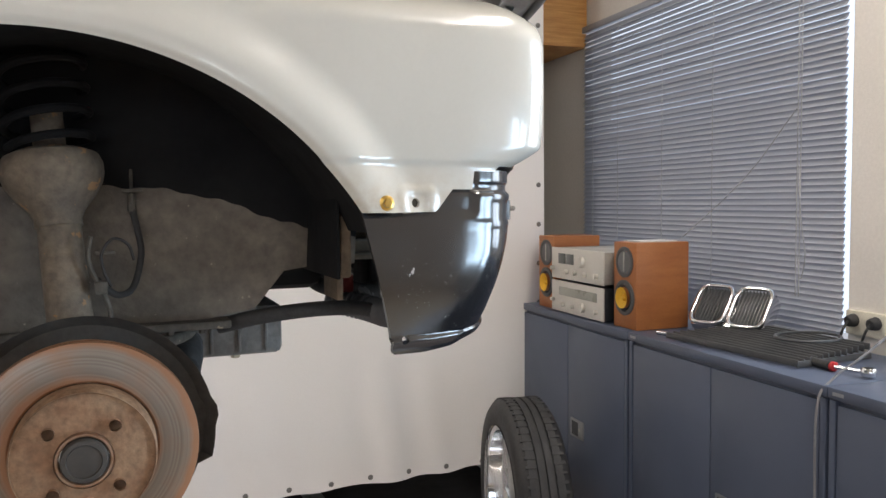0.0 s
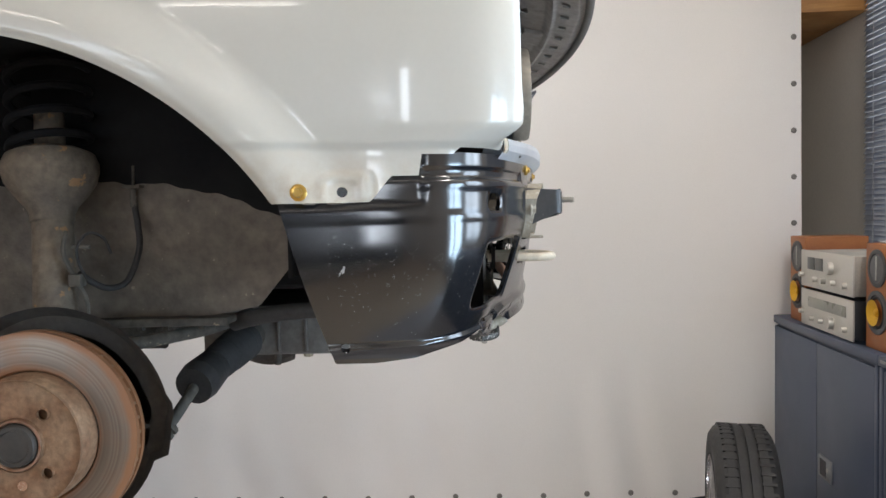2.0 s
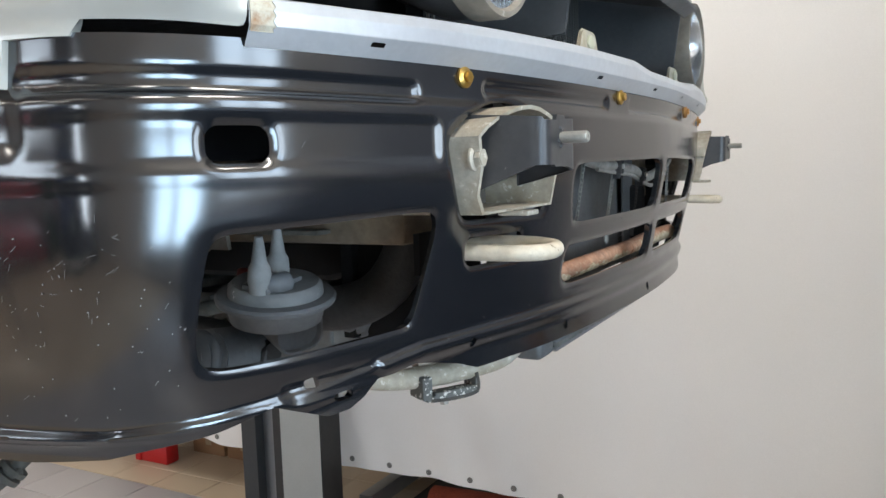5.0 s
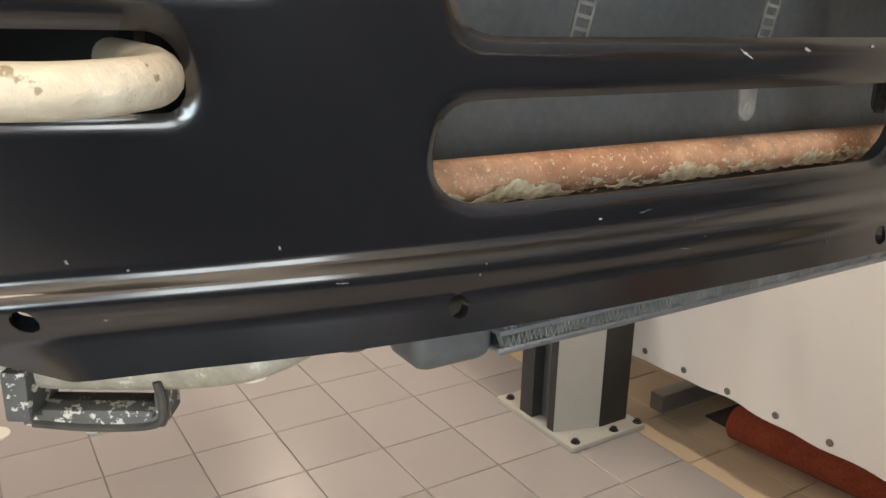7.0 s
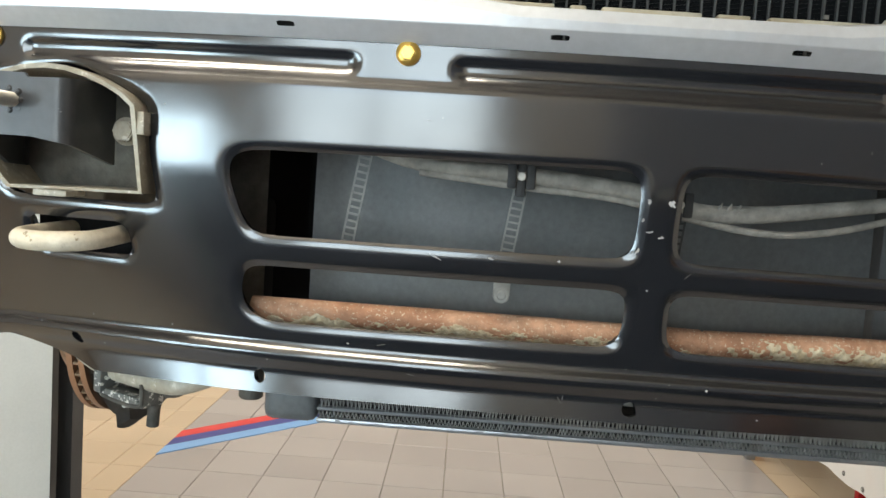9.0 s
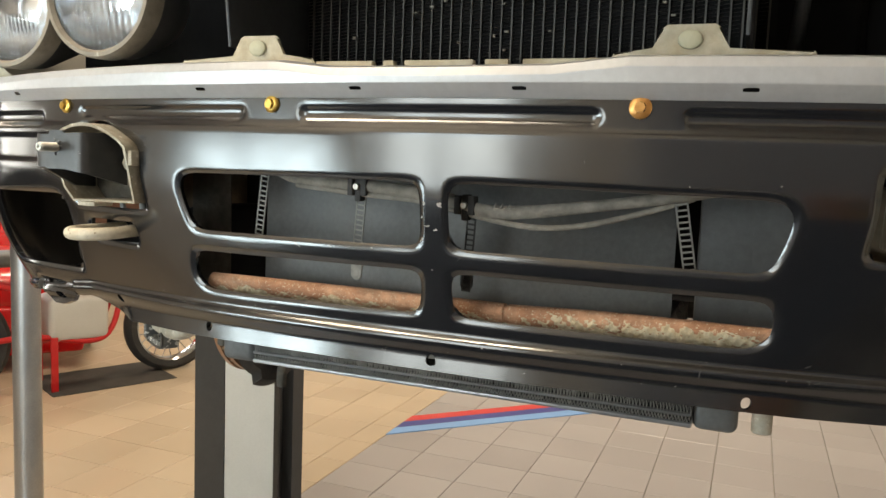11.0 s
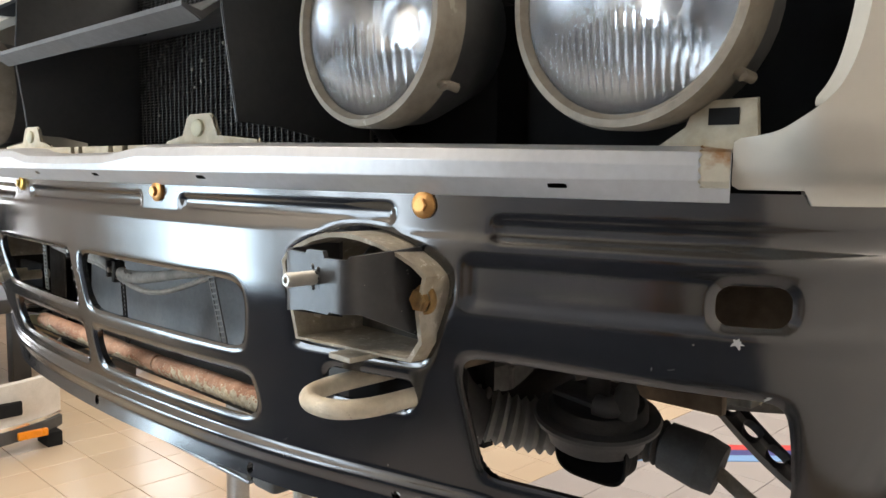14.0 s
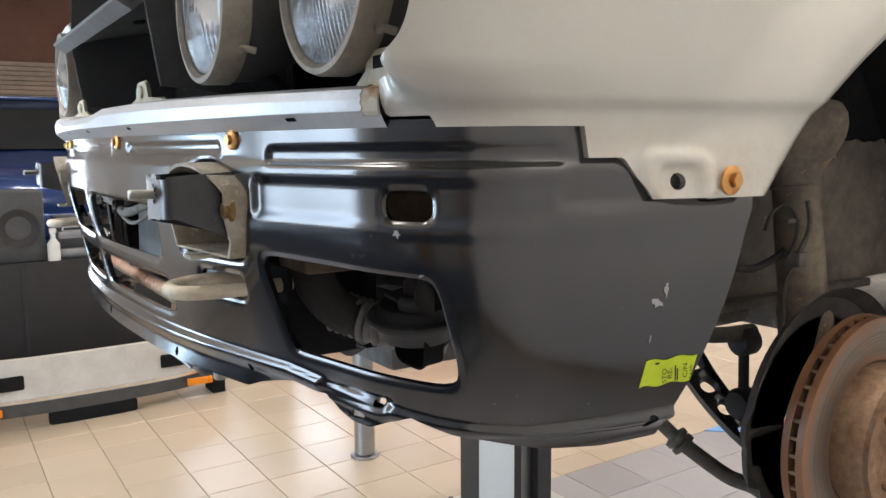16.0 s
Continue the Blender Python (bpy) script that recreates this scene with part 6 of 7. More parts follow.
# half-open bonnet: the lip runs across the car, the underside slopes up behind it
def bonnet_place(q, y):
    x = 0.784 - 0.29 * y ** 2 - 0.95 * q
    dent = 0.006 * smooth(0.004, -0.004, rbox(q, y, 0.075, 0.20, -0.52, -0.30, 0.02)) + 0.006 * smooth(0.004, -0.004, rbox(q, y, 0.075, 0.20, -0.22, 0.0, 0.02)) + 0.006 * smooth(0.004, -0.004, rbox(q, y, 0.075, 0.20, 0.08, 0.30, 0.02))
    ridge = 0.005 * smooth(0.008, 0.0, np.abs(q - 0.066)) - 0.006 * smooth(0.020, 0.006, q)
    return np.stack([x, y, 1.793 - 0.06 * y + 0.22 * q + dent - ridge], axis=-1)


def bonnet_inside(q, y):
    d = np.minimum(np.minimum(q, 0.30 - q), np.minimum(0.46 + 0.2 * q - y, y + 0.60))
    for k in range(15):
        c = 0.405 - k * 0.068
        d = np.minimum(d, rbox(q, y, 0.034, 0.050, c - 0.011, c + 0.011, 0.003))
    for k in range(8):
        c = 0.35 - k * 0.115
        d = np.minimum(d, rbox(q, y, 0.112, 0.128, c - 0.016, c + 0.016, 0.006))
    for k in range(7):
        d = np.minimum(d, np.hypot(q - 0.165, (y - 0.31 + k * 0.12) / 1.7) - 0.007)
    return d


M["bonnet_inner"] = plain("bonnet_inner", (0.36, 0.345, 0.32), 0.45, 0.2, (0.24, 0.23, 0.21), 10, bump=0.2, bump_scale=120, grain=0.15)
M["bonnet_rim"] = plain("bonnet_rim", (0.17, 0.16, 0.15), 0.5, 0.2)
bonnet = part("bonnet", sheet(bonnet_place, bonnet_inside, np.linspace(-0.005, 0.305, 120), np.linspace(-0.62, 0.54, 380), 0.003), "bonnet_inner", car, "half-open bonnet showing its perforated grey underside")


def skin_place(q, y):
    p = bonnet_place(q, y)
    p[..., 0] += 0.008
    p[..., 2] = 1.809 - 0.06 * y + 0.22 * q
    return p


part("bonnet_skin", sheet(skin_place, lambda q, y: np.minimum(np.minimum(q, 0.30 - q), np.minimum(0.465 + 0.2 * q - y, y + 0.60)), np.linspace(-0.002, 0.302, 30), np.linspace(-0.62, 0.54, 60), 0), "white_paint", bonnet, "outer bonnet skin")
bm = bmesh.new()
tube(bm, [(0.786 - 0.29 * y * y, y, 1.799 - 0.06 * y) for y in np.linspace(-0.60, 0.46, 16)], 0.0075, 10)
part("folded_lip", bm, "bonnet_rim", bonnet, "dark folded lip of the bonnet")

# ---- along the window wall
M["black_steel"] = plain("black_steel", (0.03, 0.032, 0.036), 0.4, 0.2)
for k, s0 in enumerate((0.696, -0.218, -1.132)):
    s1 = s0 + 0.912 + (0.008 if k == 0 else 0)
    cab = thing("steel_cabinet", CAB @ Vector((0.2, (s0 + s1) / 2, 0)), "dark blue-grey two-door steel office cabinet", "cabinet", "cabinets under the window")
    part("body", boxed(0.018, 0.462, s0 + 0.002, s1 - 0.002, 0.0, 0.984, bevel=0.003, m=CAB), "cabinet", cab)
    part("top", boxed(0.0, 0.465, s0, s1, 0.986, 1.016, bevel=0.004, m=CAB), "cabinet", cab)
    mid = (s0 + s1) / 2
    for a, b in ((s0 + 0.028, mid - 0.0015), (mid + 0.0015, s1 - 0.028)):
        dr = part("cabinet_door", boxed(0.005, 0.0178, a, b, 0.06, 0.974, bevel=0.002, m=CAB), "cabinet", cab)
        if a < mid < b + 0.02 and b < mid:
            lk = part("lock_plate", boxed(-0.001, 0.006, mid - 0.138, mid - 0.032, 0.518, 0.594, bevel=0.002, m=CAB), "alu", dr, "steel recessed lock plate")
            part("lock_recess", boxed(-0.0016, -0.0006, mid - 0.098, mid - 0.045, 0.528, 0.584, m=CAB), "black_steel", lk)
            bm = bmesh.new()
            rod(bm, CAB @ Vector((0.0, mid - 0.108, 0.557)), CAB @ Vector((-0.003, mid - 0.108, 0.557)), 0.008)
            part("lock", bm, "zinc", lk)
    for a, b in ((s0 + 0.004, s0 + 0.024), (s1 - 0.024, s1 - 0.004)):
        part("stile", boxed(0.003, 0.0178, a, b, 0.01, 0.984, bevel=0.002, m=CAB), "cabinet", cab)
    part("plinth", boxed(0.012, 0.0176, s0 + 0.026, s1 - 0.026, 0.004, 0.058, m=CAB), "cabinet", cab)
    part("badge", boxed(-0.0012, 0.0006, s1 - 0.052, s1 - 0.018, 0.997, 1.006, m=CAB), "alu", cab, "small silver maker's badge")

M["speaker_wood"] = plain("speaker_wood", (0.36, 0.13, 0.035), 0.4, 0, (0.25, 0.08, 0.02), 4, grain=0.06, stretch=(1, 1, 5), bump=0.05, cut=(0.3, 0.7))
M["cone_yellow"] = plain("cone_yellow", (0.75, 0.42, 0.02), 0.6)
for s0, s1, d in ((0.690, 0.842, 0.032), (1.324, 1.476, 0.030)):
    sp = thing("loudspeaker", CAB @ Vector((d + 0.14, (s0 + s1) / 2, 1.016)), "cherry wood bookshelf loudspeaker with a yellow cone", "loudspeaker", "loudspeakers on the cabinets")
    part("enclosure", boxed(d, d + 0.225, s0, s1, 1.016, 1.336, bevel=0.004, m=CAB), "speaker_wood", sp)
    c = (s0 + s1) / 2
    for z, r in ((1.262, 0.057), (1.130, 0.066)):
        m = CAB @ Matrix.Translation((d, c, z)) @ frame_to((-1, 0, 0))
        bm = bmesh.new()
        lathe(bm, [(r, 0), (r, 0.004), (r * 0.93, 0.006), (r * 0.78, 0.005), (r * 0.74, 0.001)], m, 40)
        part("driver_ring", bm, "plastic", sp)
        bm = bmesh.new()
        if r > 0.06:
            lathe(bm, [(r * 0.74, 0.002), (r * 0.66, 0.006), (r * 0.60, 0.002)], m, 36)
            part("surround", bm, "rubber", sp)
            bm = bmesh.new()
            lathe(bm, [(r * 0.60, 0.002), (r * 0.2, -0.012), (r * 0.12, -0.004), (0, -0.003)], m @ Matrix.Translation((0, 0, 0.0135)), 36)
            part("cone", bm, "cone_yellow", sp, "yellow woven cone")
        else:
            lathe(bm, [(r * 0.74, 0.003), (0, 0.003)], m, 36)
            part("tweeter_plate", bm, "grey_plastic", sp)
            bm = bmesh.new()
            box(bm, -0.004, 0.004, -0.036, 0.036, 0.003, 0.006, bevel=0.0015, m=m)
            part("ribbon_tweeter", bm, "zinc", sp)
    if s0 < 1:
        part("paper_sheet", boxed(d + 0.03, d + 0.19, s0 + 0.02, s1 - 0.02, 1.3365, 1.3395, m=CAB), plain("paper", (0.6, 0.6, 0.58), 0.7), sp)
M["silver_face"] = plain("silver_face", (0.62, 0.60, 0.55), 0.35, 0.6, (0.58, 0.56, 0.51), 6, grain=0.02)
for k, z0 in enumerate((1.024, 1.164)):
    a, b, d = 0.880, 1.310, 0.010
    amp = thing("amplifier" if k else "radio_tuner", CAB @ Vector((d + 0.15, (a + b) / 2, z0 - 0.006)), "silver faced hi-fi " + ("amplifier with meters and knobs" if k else "tuner with a wide dial"), "hi-fi unit", "hi-fi stack")
    part("case", boxed(d + 0.006, d + 0.30, a + 0.008, b - 0.008, z0, z0 + 0.126, bevel=0.003, m=CAB), plain("case_grey" + str(k), (0.45, 0.43, 0.38), 0.5, 0.3) if k else M["black_steel"], amp)
    part("face_plate", boxed(d, d + 0.006, a, b, z0 - 0.002, z0 + 0.128, bevel=0.0015, m=CAB), "silver_face", amp)
    if k:
        for y in (1.115, 1.185):
            part("meter", boxed(d - 0.0025, d + 0.001, y, y + 0.06, z0 + 0.062, z0 + 0.105, bevel=0.001, m=CAB), plain("meter%d" % int(y * 1000), (0.10, 0.105, 0.10), 0.3), amp)
    else:
        part("dial", boxed(d - 0.0025, d + 0.001, 0.93, 1.24, z0 + 0.068, z0 + 0.104, bevel=0.001, m=CAB), plain("dial_glass", (0.30, 0.30, 0.26), 0.25), amp)
    for y, r, z in ((1.045, 0.022, 0.078), (0.93, 0.010, 0.03), (1.02, 0.010, 0.03), (1.10, 0.010, 0.03), (1.17, 0.010, 0.03), (1.29, 0.009, 0.04)) if k else ((1.04, 0.020, 0.035), (0.93, 0.009, 0.03), (1.12, 0.009, 0.03), (1.20, 0.009, 0.03), (1.29, 0.008, 0.045)):
        bm = bmesh.new()
        lathe(bm, [(r, 0), (r, 0.010), (r * 0.9, 0.016), (0, 0.016)], CAB @ Matrix.Translation((d, y, z0 + z)) @ frame_to((-1, 0, 0)), 24)
        part("knob", bm, "silver_face", amp)
    for y in (a + 0.05, b - 0.05):
        bm = bmesh.new()
        rod(bm, CAB @ Vector((d + 0.05, y, z0)), CAB @ Vector((d + 0.05, y, z0 - 0.006)), 0.012)
        part("foot", bm, "rubber", amp)

# chrome kidney grille on a black ribbed grille panel
M["chrome"] = plain("chrome", (0.80, 0.80, 0.80), 0.1, 1.0, (0.74, 0.74, 0.74), 20, grain=0.02)
kid = thing("kidney_grille", CAB @ Vector((0.228, 0.47, 1.05)), "chrome twin kidney grille with black bars", "car grille")
KM = CAB @ Matrix.Translation((0.228, 0.464, 1.056)) @ Matrix.Rotation(radians(22), 4, "Z") @ Matrix.Rotation(radians(40), 4, "Y") @ Matrix.Scale(0.86, 4, (0, 1, 0)) @ Matrix.Scale(1.36, 4, (0, 0, 1))
for c in (-0.083, 0.083):
    pts = []
    for k in range(32):
        a = 2 * math.pi * k / 32
        ca, sa = math.cos(a), math.sin(a)
        pts.append(KM @ Vector((0, c + 0.073 * math.copysign(abs(ca) ** 0.45, ca), 0.062 + 0.058 * math.copysign(abs(sa) ** 0.45, sa))))
    bm = bmesh.new()
    tube(bm, pts, 0.0075, 10, closed=True)
    fr = part("chrome_frame", bm, "chrome", kid)
    for k in range(9):
        y = c - 0.056 + k * 0.014
        part("bar", boxed(0.002, 0.03, y - 0.0022, y + 0.0022, 0.010, 0.114, bevel=0.0008, m=KM), "plastic", fr)
    bm = bmesh.new()
    box(bm, 0.03, 0.032, c - 0.068, c + 0.068, 0.006, 0.118, m=KM)
    part("backing", bm, "dark", fr)
part("grille_shell", boxed(0.012, 0.075, -0.158, 0.158, 0.0, 0.115, bevel=0.012, m=KM), "chrome", kid)
pan = thing("grille_panel", CAB @ Vector((0.28, 0.32, 1.016)), "black plastic radiator grille panel lying on the cabinets", "car grille")
GM = CAB @ Matrix.Translation((0.085, -0.03, 1.018)) @ Matrix.Rotation(radians(5), 4, "Z") @ Matrix.Scale(0.74, 4, (0, 1, 0))
for k in range(13):
    part("rib", boxed(0.0 + k * 0.024, 0.006 + k * 0.024, 0.0, 0.74 - 0.01 * k, 0.002 + 0.002 * k, 0.022 + 0.002 * k, bevel=0.002, m=GM), "plastic", pan)
for y in (0.0, 0.24, 0.48, 0.62):
    part("cross_rib", boxed(0.0, 0.30, y, y + 0.008, 0.0, 0.018, bevel=0.002, m=GM), "plastic", pan)
bm = bmesh.new()
pts = [GM @ Vector((0.15 + 0.10 * math.cos(a), 0.13 + 0.11 * math.sin(a), 0.062)) for a in np.linspace(0, 2 * math.pi, 24, endpoint=False)]
tube(bm, pts, 0.0045, 8, closed=True)
part("lamp_ring", bm, "plastic", pan)
rat = thing("ratchet", CAB @ Vector((0.16, -0.1, 1.016)), "chrome ratchet wrench with a black and red handle", "tool")
bm = bmesh.new()
rod(bm, CAB @ Vector((0.152, -0.010, 1.030)), CAB @ Vector((0.150, -0.085, 1.030)), 0.013)
part("handle", bm, "rubber", rat)
bm = bmesh.new()
rod(bm, CAB @ Vector((0.150, -0.085, 1.030)), CAB @ Vector((0.150, -0.098, 1.030)), 0.0135)
part("collar", bm, plain("tool_red", (0.5, 0.02, 0.02), 0.4), rat)
bm = bmesh.new()
rod(bm, CAB @ Vector((0.150, -0.098, 1.030)), CAB @ Vector((0.165, -0.165, 1.030)), 0.006)
lathe(bm, [(0, 0.012), (0.016, 0.012), (0.019, 0.008), (0.019, -0.008), (0.016, -0.012), (0, -0.012)], CAB @ Matrix.Translation((0.172, -0.187, 1.030)), 24)
part("head", bm, "chrome", rat)
bm = bmesh.new()
rod(bm, CAB @ Vector((0.152, -0.010, 1.03)), CAB @ Vector((0.155, 0.03, 1.03)), 0.005)
part("handle_end", bm, "chrome", rat)
bm = bmesh.new()
tube(bm, [CAB @ Vector(p) for p in ((0.45, -0.36, 1.45), (0.30, -0.31, 1.28), (0.12, -0.235, 1.10), (0.03, -0.208, 1.03), (-0.012, -0.200, 0.96), (-0.008, -0.193, 0.7), (-0.008, -0.196, 0.3), (-0.03, -0.20, 0.01))], 0.0034, 10)
tagged(part("power_cable", bm, plain("cable_grey", (0.22, 0.22, 0.23), 0.5)), "grey power cable hanging over the cabinet front", "cable")
sock = thing("wall_socket", CAB @ Vector((0.465, 0.08, 1.10)), "cream double wall socket with black plugs", "socket")
part("socket_plate", boxed(0.452, 0.47, 0.000, 0.160, 1.064, 1.140, bevel=0.004, m=CAB), plain("socket_cream", (0.70, 0.66, 0.55), 0.45), sock)
for y in (0.126, 0.044):
    bm = bmesh.new()
    rod(bm, CAB @ Vector((0.455, y, 1.11)), CAB @ Vector((0.425, y, 1.108)), 0.021, 0.017)
    tube(bm, [CAB @ Vector((0.428, y, 1.108)), CAB @ Vector((0.40, y - 0.01, 1.09)), CAB @ Vector((0.40, y + 0.02, 1.03)), CAB @ Vector((0.40, y + 0.07, 1.022))], 0.004, 8)
    part("plug", bm, "rubber", sock)
sk = thing("socket_bits", CAB @ Vector((0.05, 0.60, 1.016)), "small chrome socket bit", "tool")
bm = bmesh.new()
rod(bm, CAB @ Vector((0.06, 0.60, 1.024)), CAB @ Vector((0.075, 0.56, 1.024)), 0.008)
part("bit", bm, "chrome", sk)

# wheel leaning against the cabinets
def road_wheel(m, R, w, rim_r, label, group=""):
    wh = new("leaning_wheel")
    wh.matrix_world = m
    bpy.context.view_layer.update()
    tagged(wh, label, "wheel", group)
    bm = bmesh.new()
    prof = [(rim_r, -w / 2 + 0.01), (rim_r + 0.012, -w / 2), (R - 0.03, -w / 2 - 0.002), (R - 0.010, -w / 2 + 0.012), (R - 0.002, -w / 2 + 0.03)]
    for k in range(5):
        x = -w / 2 + 0.03 + (w - 0.06) * k / 4
        if 0 < k < 4:
            prof += [(R, x - 0.005), (R - 0.008, x - 0.004), (R - 0.008, x + 0.004), (R, x + 0.005)]
        else:
            prof += [(R, x)]
    prof += [(R - 0.002, w / 2 - 0.03), (R - 0.010, w / 2 - 0.012), (R - 0.03, w / 2 + 0.002), (rim_r + 0.012, w / 2), (rim_r, w / 2 - 0.01)]
    lathe(bm, prof, m, 96)
    tyre = part("tyre", bm, "rubber", wh, "worn black tyre")
    cuts = bmesh.new()
    for k in range(72):
        a = 2 * math.pi * k / 72
        for side in (-1, 1):
            box(cuts, R - 0.004, R + 0.0012, -0.005, 0.005, side * w * 0.28 - 0.022, side * w * 0.28 + 0.018, m=m @ Matrix.Rotation(a + side * 0.03, 4, "Z"))
    tagged(part("tread", cuts, "rubber", tyre), kind="stuff")
    bm = bmesh.new()
    lathe(bm, [(rim_r + 0.006, w / 2 + 0.002), (rim_r + 0.006, w / 2 - 0.006), (rim_r - 0.012, w / 2 - 0.012), (rim_r - 0.020, w / 2 - 0.070), (rim_r - 0.050, w / 2 - 0.080), (rim_r - 0.056, w / 2 - 0.095), (rim_r - 0.024, w / 2 - 0.105), (rim_r - 0.022, -w / 2 + 0.02)], m, 64)
    part("rim", bm, "chrome", wh, "polished rim with mesh spokes")
    bm = bmesh.new()
    for k in range(20):
        for turn in (0.16, -0.16):
            a = 2 * math.pi * k / 20
            p = m @ Vector((0.05 * math.cos(a), 0.05 * math.sin(a), w / 2 - 0.060))
            q = m @ Vector(((rim_r - 0.048) * math.cos(a + turn), (rim_r - 0.048) * math.sin(a + turn), w / 2 - 0.078))
            rod(bm, p, q, 0.006, n=6)
    lathe(bm, [(0, -0.045), (0.030, -0.045), (0.055, -0.055), (0.06, -0.075)], m @ Matrix.Translation((0, 0, w / 2)), 32)
    part("mesh_spokes", bm, plain("spoke_silver", (0.45, 0.45, 0.44), 0.35, 0.8), wh)
    return wh


road_wheel(Matrix.Translation((1.425, 0.90, 0.376)) @ frame_to((-0.970, 0.242, 0.0)), 0.376, 0.18, 0.27, "tyre on a polished mesh-spoke rim leaning by the cabinets")

# lift columns
M["column_black"] = plain("column_black", (0.035, 0.034, 0.033), 0.5)
for s in (1, -1):
    y0 = 1.262
    lift = thing("lift_column", (-1.1, s * (y0 + 0.12), 0), "light grey two-post car lift column with black covers", "car lift", "lift columns")

    def prism(pts, z0, z1):
        b = bmesh.new()
        slab(b, [(x, s * y) for x, y in pts], Matrix.Translation((0, 0, z0)), z1 - z0, 0.002)
        return b
    part("light_panel", prism([(-0.962, y0 + 0.168), (-0.972, y0 + 0.176), (-1.022, y0 + 0.010), (-1.012, y0)], 0.02, 3.0), "grey_enamel", lift)
    part("front_cover", prism([(-0.958, y0 + 0.170), (-0.958, y0 + 0.295), (-0.974, y0 + 0.295), (-0.974, y0 + 0.170)], 0.02, 3.0), "column_black", lift)
    part("inner_channel", prism([(-1.014, y0), (-1.048, y0), (-1.048, y0 + 0.05), (-1.014, y0 + 0.04)], 0.02, 3.0), "column_black", lift)
    part("channel_back", prism([(-1.048, y0 + 0.045), (-1.135, y0 + 0.045), (-1.135, y0 + 0.06), (-1.048, y0 + 0.06)], 0.02, 3.0), "alu", lift)
    part("rear_flange", prism([(-1.135, y0), (-1.205, y0), (-1.205, y0 + 0.06), (-1.135, y0 + 0.06)], 0.02, 3.0), M["anthracite"], lift)
    part("column_body", prism([(-0.976, y0 + 0.180), (-1.03, y0 + 0.066), (-1.205, y0 + 0.066), (-1.205, y0 + 0.295), (-0.976, y0 + 0.295)], 0.02, 3.0), "grey_enamel", lift)
    arm = bmesh.new()
    slab(arm, [(-1.12, s * (y0 - 0.02)), (-1.20, s * (y0 - 0.02)), (-0.64, s * 0.47), (-0.56, s * 0.50)], Matrix.Translation((0, 0, 1.12)), 0.06, 0.004)
    part("lift_arm", arm, "column_black", lift)
    pad = bmesh.new()
    rod(pad, (-0.60, s * 0.50, 1.18), (-0.60, s * 0.50, 1.215), 0.05, n=24)
    part("lift_pad", pad, "rubber", lift)
    base = part("base_plate", boxed(-1.335, -0.895, *sorted((s * (y0 - 0.012), s * (y0 + 0.33))), 0.0, 0.02, bevel=0.003), "grey_enamel", lift)
    for x, y in ((-0.922, 0.024), (-1.298, 0.026), (-0.920, 0.200), (-0.920, 0.315)):
        hex_bolt((x, s * (y0 + y), 0.02), (0, 0, 1), 0.012, base, "black_steel", 1.4, "anchor_bolt")

# silver post of the neighbouring bay
post = thing("steel_post", (-0.868, -2.262, 0), "brushed silver round steel post on the tiles", "post")
bm = bmesh.new()
rod(bm, (-0.868, -2.262, 0.012), (-0.868, -2.262, 3.25), 0.050, n=32)
part("tube", bm, "alu", post)
bm = bmesh.new()
rod(bm, (-0.868, -2.262, 0.0), (-0.868, -2.262, 0.012), 0.070, n=32)
part("foot_ring", bm, "alu", post)

# ---- under and behind the curtain
roll = thing("carpet_roll", (-0.2, 1.79, 0), "rust-red rolled carpet on the floor behind the curtain", "carpet")
bm = bmesh.new()
rod(bm, (-0.70, 1.83, 0.062), (0.55, 1.95, 0.062), 0.062, n=24)
carpet = part("roll", bm, plain("carpet_red", (0.30, 0.06, 0.025), 0.95, 0, (0.22, 0.04, 0.02), 12, bump=0.6, bump_scale=200, grain=0.2), roll)
bm = bmesh.new()
tube(bm, [Vector((0.5505, 1.95, 0.062)) + (0.008 + 0.0011 * k) * Vector((0.09 * math.sin(k * 0.55), math.cos(k * 0.55), math.sin(k * 0.55))) for k in range(46)], 0.0022, 6)
part("rolled_edge", bm, "dark", carpet, "dark spiral edge of the rolled carpet")
bench = thing("steel_bench", (-0.3, 2.2, 0), "grey steel bench frame behind the curtain", "bench")
for x in (-0.95, 0.9, 1.9):
    part("foot_beam", boxed(x - 0.03, x + 0.03, 1.70, 2.7, 0.02, 0.09, bevel=0.004), "alu", bench)
    part("leg", boxed(x - 0.025, x + 0.025, 2.35, 2.40, 0.09, 0.85, bevel=0.003), "alu", bench)
part("bench_top", boxed(-1.1, 2.0, 1.95, 2.75, 0.85, 0.90, bevel=0.004), plain("bench_grey", (0.12, 0.11, 0.10), 0.7), bench)
mat_ob = part("rubber_mat", boxed(-0.85, 2.2, 1.86, 3.1, -0.002, 0.006, bevel=0.002), plain("mat_dark", (0.04, 0.036, 0.032), 0.9, 0, (0.06, 0.055, 0.05), 6, bump=0.3))
tagged(mat_ob, "dark rubber mat under the bench", "mat")
bm = bmesh.new()
rod(bm, (1.35, 1.75, 0.0), (1.35, 1.75, 0.05), 0.022)
rod(bm, (1.35, 1.75, 0.05), (1.35, 1.75, 0.09), 0.010)
tagged(part("levelling_foot", bm, "zinc"), "small zinc levelling foot on the floor", "foot")


